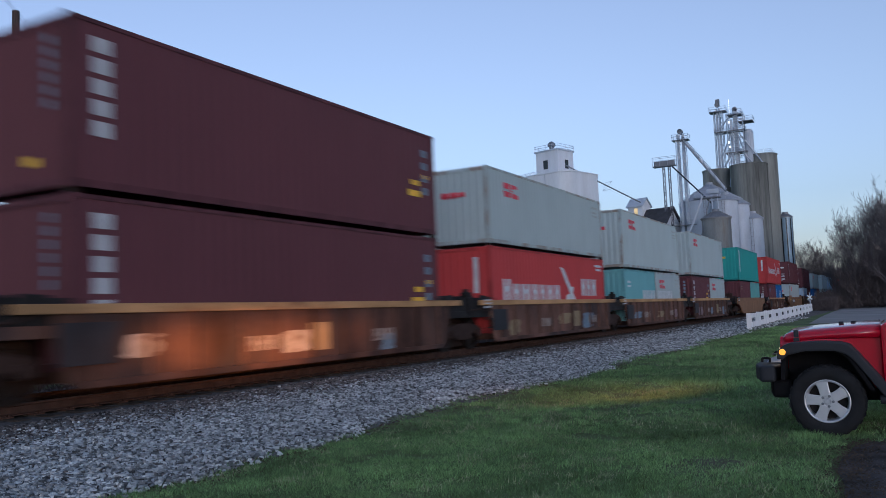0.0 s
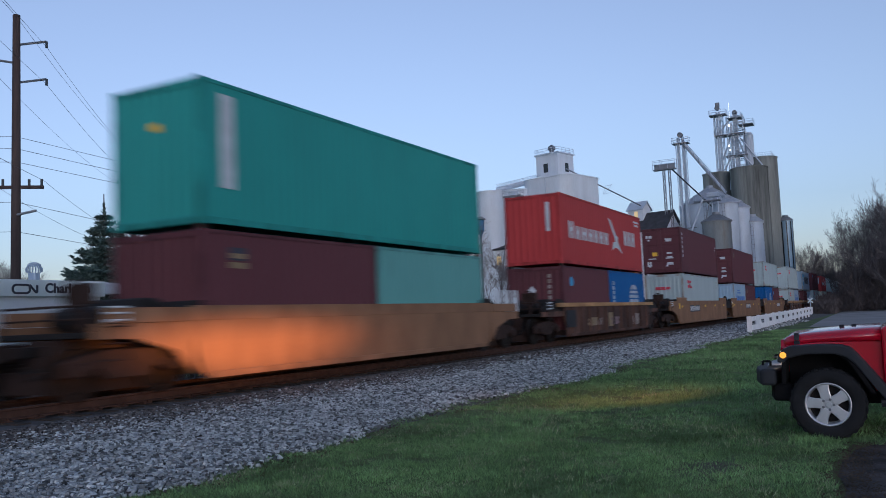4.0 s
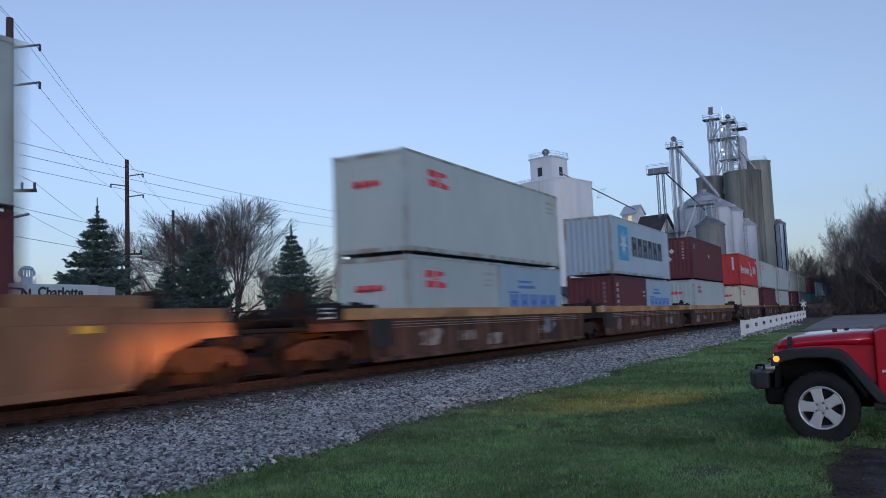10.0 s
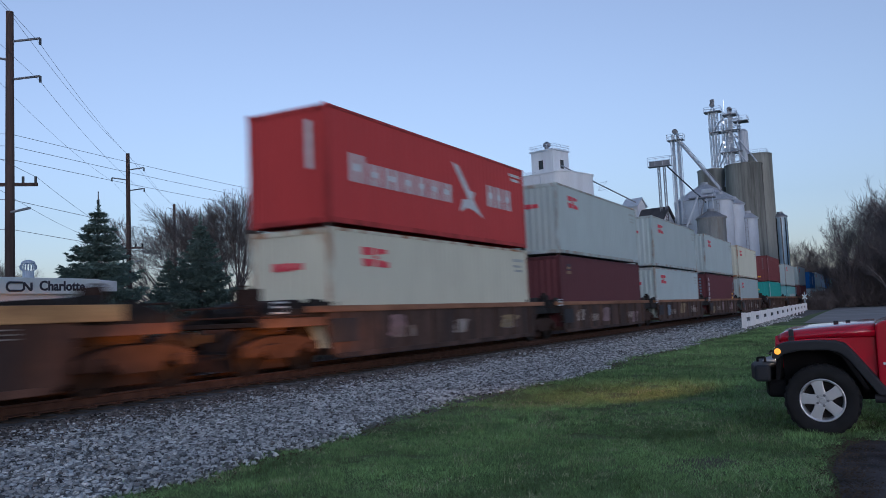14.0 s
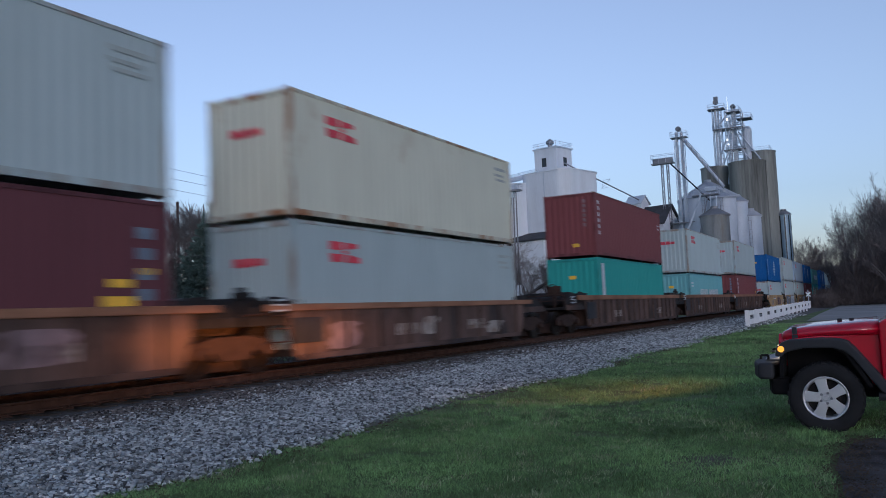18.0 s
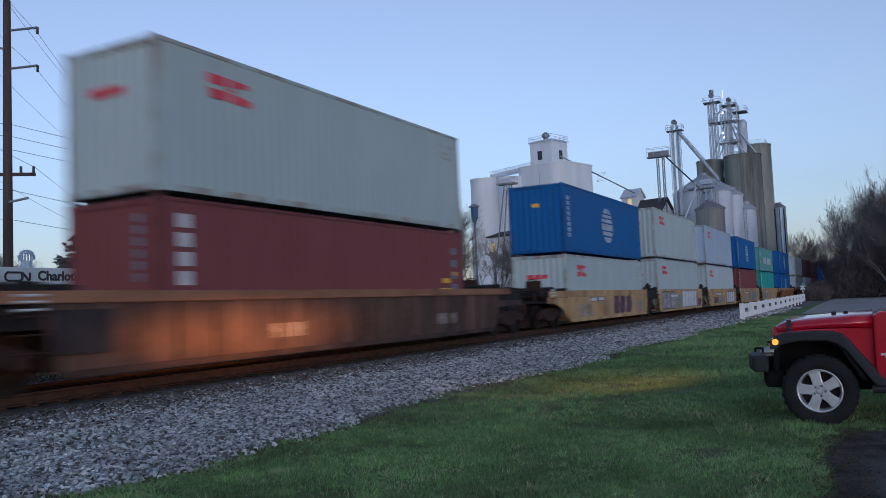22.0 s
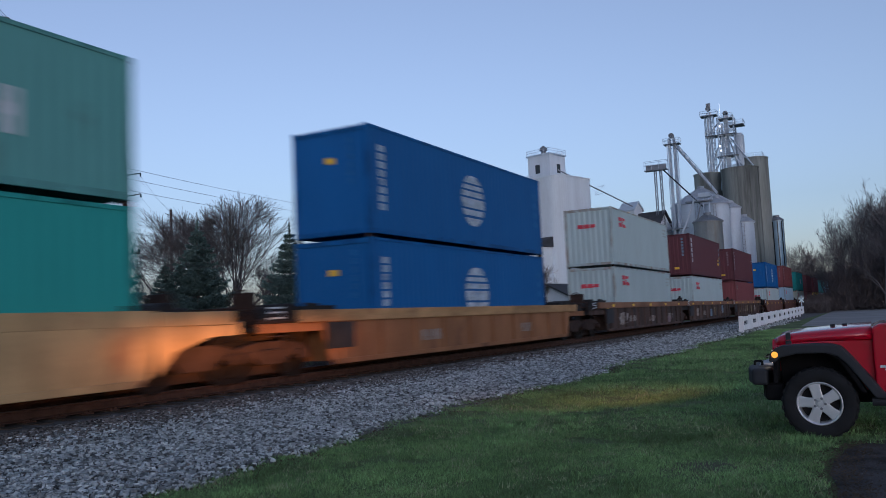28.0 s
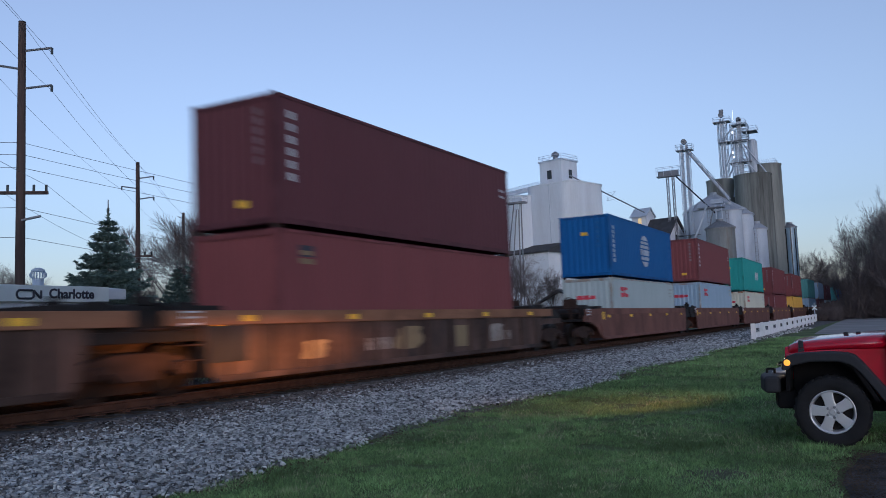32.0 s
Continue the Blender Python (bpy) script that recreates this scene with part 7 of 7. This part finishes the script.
def spruce_mesh(seed):
    """Whorls of drooping boughs with upturned tips, gaps between them, a slim leader on top."""
    rng = np.random.default_rng(seed)
    tri = []

    def tuft(p, along, size, count):
        for _ in range(count):
            d = rng.normal(0, 0.75, 3) + along * 1.2 + np.array([0, 0, 0.1])
            d /= np.linalg.norm(d)
            s = np.cross(d, rng.normal(0, 1, 3))
            s /= np.linalg.norm(s)
            ln = size * rng.uniform(0.6, 1.3)
            tri.extend([p - s * 0.0062, p + s * 0.0062, p + d * ln])

    whorls = 25
    for i in range(whorls):
        f = (i + rng.uniform(-0.25, 0.25)) / whorls
        z = 0.05 + 0.88 * f
        reach = 0.345 * (1 - f) ** 0.95 + 0.012
        count = int(13 - 7 * f)
        turn = rng.uniform(0, 6.28)
        for k in range(count):
            a = turn + 6.283 * k / count + rng.normal(0, 0.16)
            L = reach * rng.choice([0.62, 0.85, 1.0, 1.12]) * rng.uniform(0.9, 1.08)
            out = np.array([math.cos(a), math.sin(a), 0.0])
            side = np.array([-math.sin(a), math.cos(a), 0.0])
            droop = rng.uniform(0.12, 0.32) * (1 - f)
            n = max(4, int(L * 85))
            for j in range(n):
                g = (j + rng.random()) / n
                p = out * L * g + np.array([0, 0, z + rng.normal(0, 0.004) - droop * L * g + 0.42 * L * g ** 3 * (0.5 + droop)])
                tuft(p, out, 0.028, 8)
                if g > 0.25:
                    w = 0.34 * L * (1 - g) + 0.012
                    for sgn in (-1, 1):
                        tuft(p + side * sgn * w * rng.uniform(0.3, 1.0) + out * w * 0.4, out + side * sgn, 0.027, 5)
    for j in range(26):
        tuft(np.array([0, 0, 0.9 + 0.1 * j / 26]), np.array([0, 0, 1.0]), 0.012 + 0.02 * (1 - j / 26), 3)
    return np.array(tri)


SPRUCE = []


def spruces():
    for seed in (1, 2):
        SPRUCE.append(soup("crown", spruce_mesh(seed), 3, NEEDLES))
    trunk = mesh_of("trunk", tube(bmesh.new(), (0, 0, 0), (0, 0, 1.06), 0.014, 0.0025, 8), BARK)
    spots = ((50.75, 0.1456, 52), (44.4, 0.1296, 56), (38.3, 0.1224, 60), (34.0, 0.0927, 72), (27.9, 0.0561, 66), (46.5, 0.085, 66))
    for i, (az, tan, dist) in enumerate(spots):
        h = tan * dist + EYE.z - GROUND
        x, y = -dist * math.sin(radians(az)), dist * math.cos(radians(az))
        wide = (1.22, 1.12, 1.0, 1.0, 1.0, 1.0)[i]
        t = thing("spruce_tree", "dark green conical spruce tree", "tree", Matrix.Translation((x, y, GROUND)) @ pose(0, 0, 0, 0, 0, i * 77) @ Matrix.Diagonal((h * wide, h * wide, h, 1)), group="spruce trees")
        part("trunk", trunk, None, t)
        part("crown", SPRUCE[i % 2], None, t)


def brush(name, label, boxes, count, tall, seed, wide=0.05, mat=None):
    rng = np.random.default_rng(seed)
    v = []
    total = sum((b[2] - b[0]) * (b[3] - b[1]) for b in boxes)
    for x0, y0, x1, y1, k in boxes:
        n = int(count * (x1 - x0) * (y1 - y0) / total)
        x, y = rng.uniform(x0, x1, n), rng.uniform(y0, y1, n)
        z0 = np.full(n, GROUND) + rng.random(n) ** 1.5 * tall * k * 0.75
        ln = tall * k * rng.uniform(0.15, 0.42, n)
        d = rng.normal(0, 0.55, (n, 3))
        d[:, 2] = rng.uniform(0.3, 1.2, n)
        d /= np.linalg.norm(d, axis=1)[:, None]
        s = np.cross(d, rng.normal(0, 1, (n, 3)))
        s *= (wide / 2) / np.linalg.norm(s, axis=1)[:, None]
        p = np.stack([x, y, z0], -1)
        v.append(np.stack([p - s, p + s, p + d * ln[:, None]], 1).reshape(-1, 3))
    tagged(new(name, soup(name, np.concatenate(v), 3, mat or BRUSH)), label, "brush", kind="stuff")


def woods():
    rng = random.Random(5)
    for i in range(46):
        az = -0.9 - 12.2 * rng.random() ** 1.3
        d = rng.uniform(128, 225)
        rise = rng.uniform(0.088, 0.128)
        bare_tree(-d * math.sin(radians(az)), d * math.cos(radians(az)), rise * d + 1.4, rng.choice((0, 1, 2, 3)), rng.uniform(0, 360), "bare grey-brown woodland tree", "woodland trees")
    for az, tan, d, k, turn, wide in ((-0.5, 0.137, 126, 0, 40, 0.85), (-1.7, 0.134, 124, 2, 250, 0.9), (1.5, 0.106, 132, 2, 15, 0.62), (2.1, 0.094, 140, 1, 75, 0.55), (0.6, 0.112, 138, 3, 120, 0.7), (2.7, 0.066, 150, 0, 200, 0.6), (1.1, 0.09, 160, 2, 300, 0.9), (0.1, 0.1, 170, 0, 20, 0.9)):
        bare_tree(-d * math.sin(radians(az)), d * math.cos(radians(az)), tan * d + 1.4, k, turn, "tall bare woodland tree with spreading limbs", "woodland trees", wide)
    brush("undergrowth", "dense brown bare undergrowth below the trees", ((-6.9, 128, -5.6, 150, 0.45), (-5.6, 128, -4.2, 150, 0.85), (-4.2, 128, -1.5, 150, 1.15), (-1.5, 128, 40, 150, 1.2), (-7.5, 150, -3, 225, 0.8), (-3, 150, 45, 225, 1.5)), 170000, 7.5, 6, 0.085)
    brush("roadside_shrub", "low brown leafless shrub by the crossing", ((-8.6, 112, -5.6, 119, 1.0),), 5000, 1.9, 7, 0.05)
    brush("track_brush", "thin brown brush beside the far track", ((-9.0, 128, -7.0, 160, 1.0),), 5000, 3.0, 9, 0.07)
    # trees behind the track
    for az, tan, dist, k, turn in ((42.2, 0.162, 68, 4, 20), (45.6, 0.135, 72, 4, 110), (40.0, 0.095, 80, 3, 200), (28.8, 0.148, 84, 1, 10), (27.0, 0.12, 80, 3, 60), (30.6, 0.115, 90, 0, 160), (29.6, 0.13, 95, 2, 260), (22.4, 0.085, 95, 2, 30), (24.3, 0.095, 110, 0, 90), (20.9, 0.068, 92, 3, 150), (4.9, 0.066, 330, 0, 10), (4.3, 0.068, 340, 1, 50), (5.4, 0.05, 330, 2, 90), (3.6, 0.055, 345, 3, 130), (52.4, 0.075, 110, 0, 70), (56.0, 0.085, 120, 1, 30), (57.5, 0.09, 115, 2, 10), (36.0, 0.06, 130, 3, 15), (34.5, 0.055, 140, 1, 75), (47.5, 0.07, 120, 2, 35)):
        x, y = -dist * math.sin(radians(az)), dist * math.cos(radians(az))
        bare_tree(x, y, tan * dist + EYE.z - GROUND, k, turn, "bare grey-brown tree behind the track", "trees behind the track", 1.25 if k == 4 else 1.0)
    # added strip of brush hides the lit ground seen beneath the train
    brush("track_weeds", "brown twigs added beyond the track to darken gaps under the train", ((-18.4, -2, -16.9, 70, 1.0),), 26000, 0.75, 17, 0.03)
    brush("hedge", "dark low hedge and scrub behind the track", ((-90, 70, -30, 82, 1.0), (-70, 20, -40, 26, 0.7), (-110, 120, -60, 135, 1.2)), 30000, 3.4, 11, 0.09)
    brush("distant_woods", "distant grey-brown woods beyond the crossing", ((-34, 340, 45, 365, 1.0),), 26000, 15.0, 14, 0.35)
    brush("far_woods", "far brown woods along the horizon", ((-60, 380, 60, 400, 0.6), (-700, 480, 60, 560, 1.0), (-720, -200, -600, 520, 1.0), (100, 300, 700, 380, 1.0), (-600, -520, 700, -440, 1.0), (520, -440, 620, 300, 1.0)), 60000, 15.0, 12, 0.9)


bare_variants()
spruces()
woods()


def motions():
    for ob, m in MOVING:
        walk(ob, [(t, LINE @ Matrix.Translation((0, -s, 0)) @ m) for t, s in RUN])


motions()
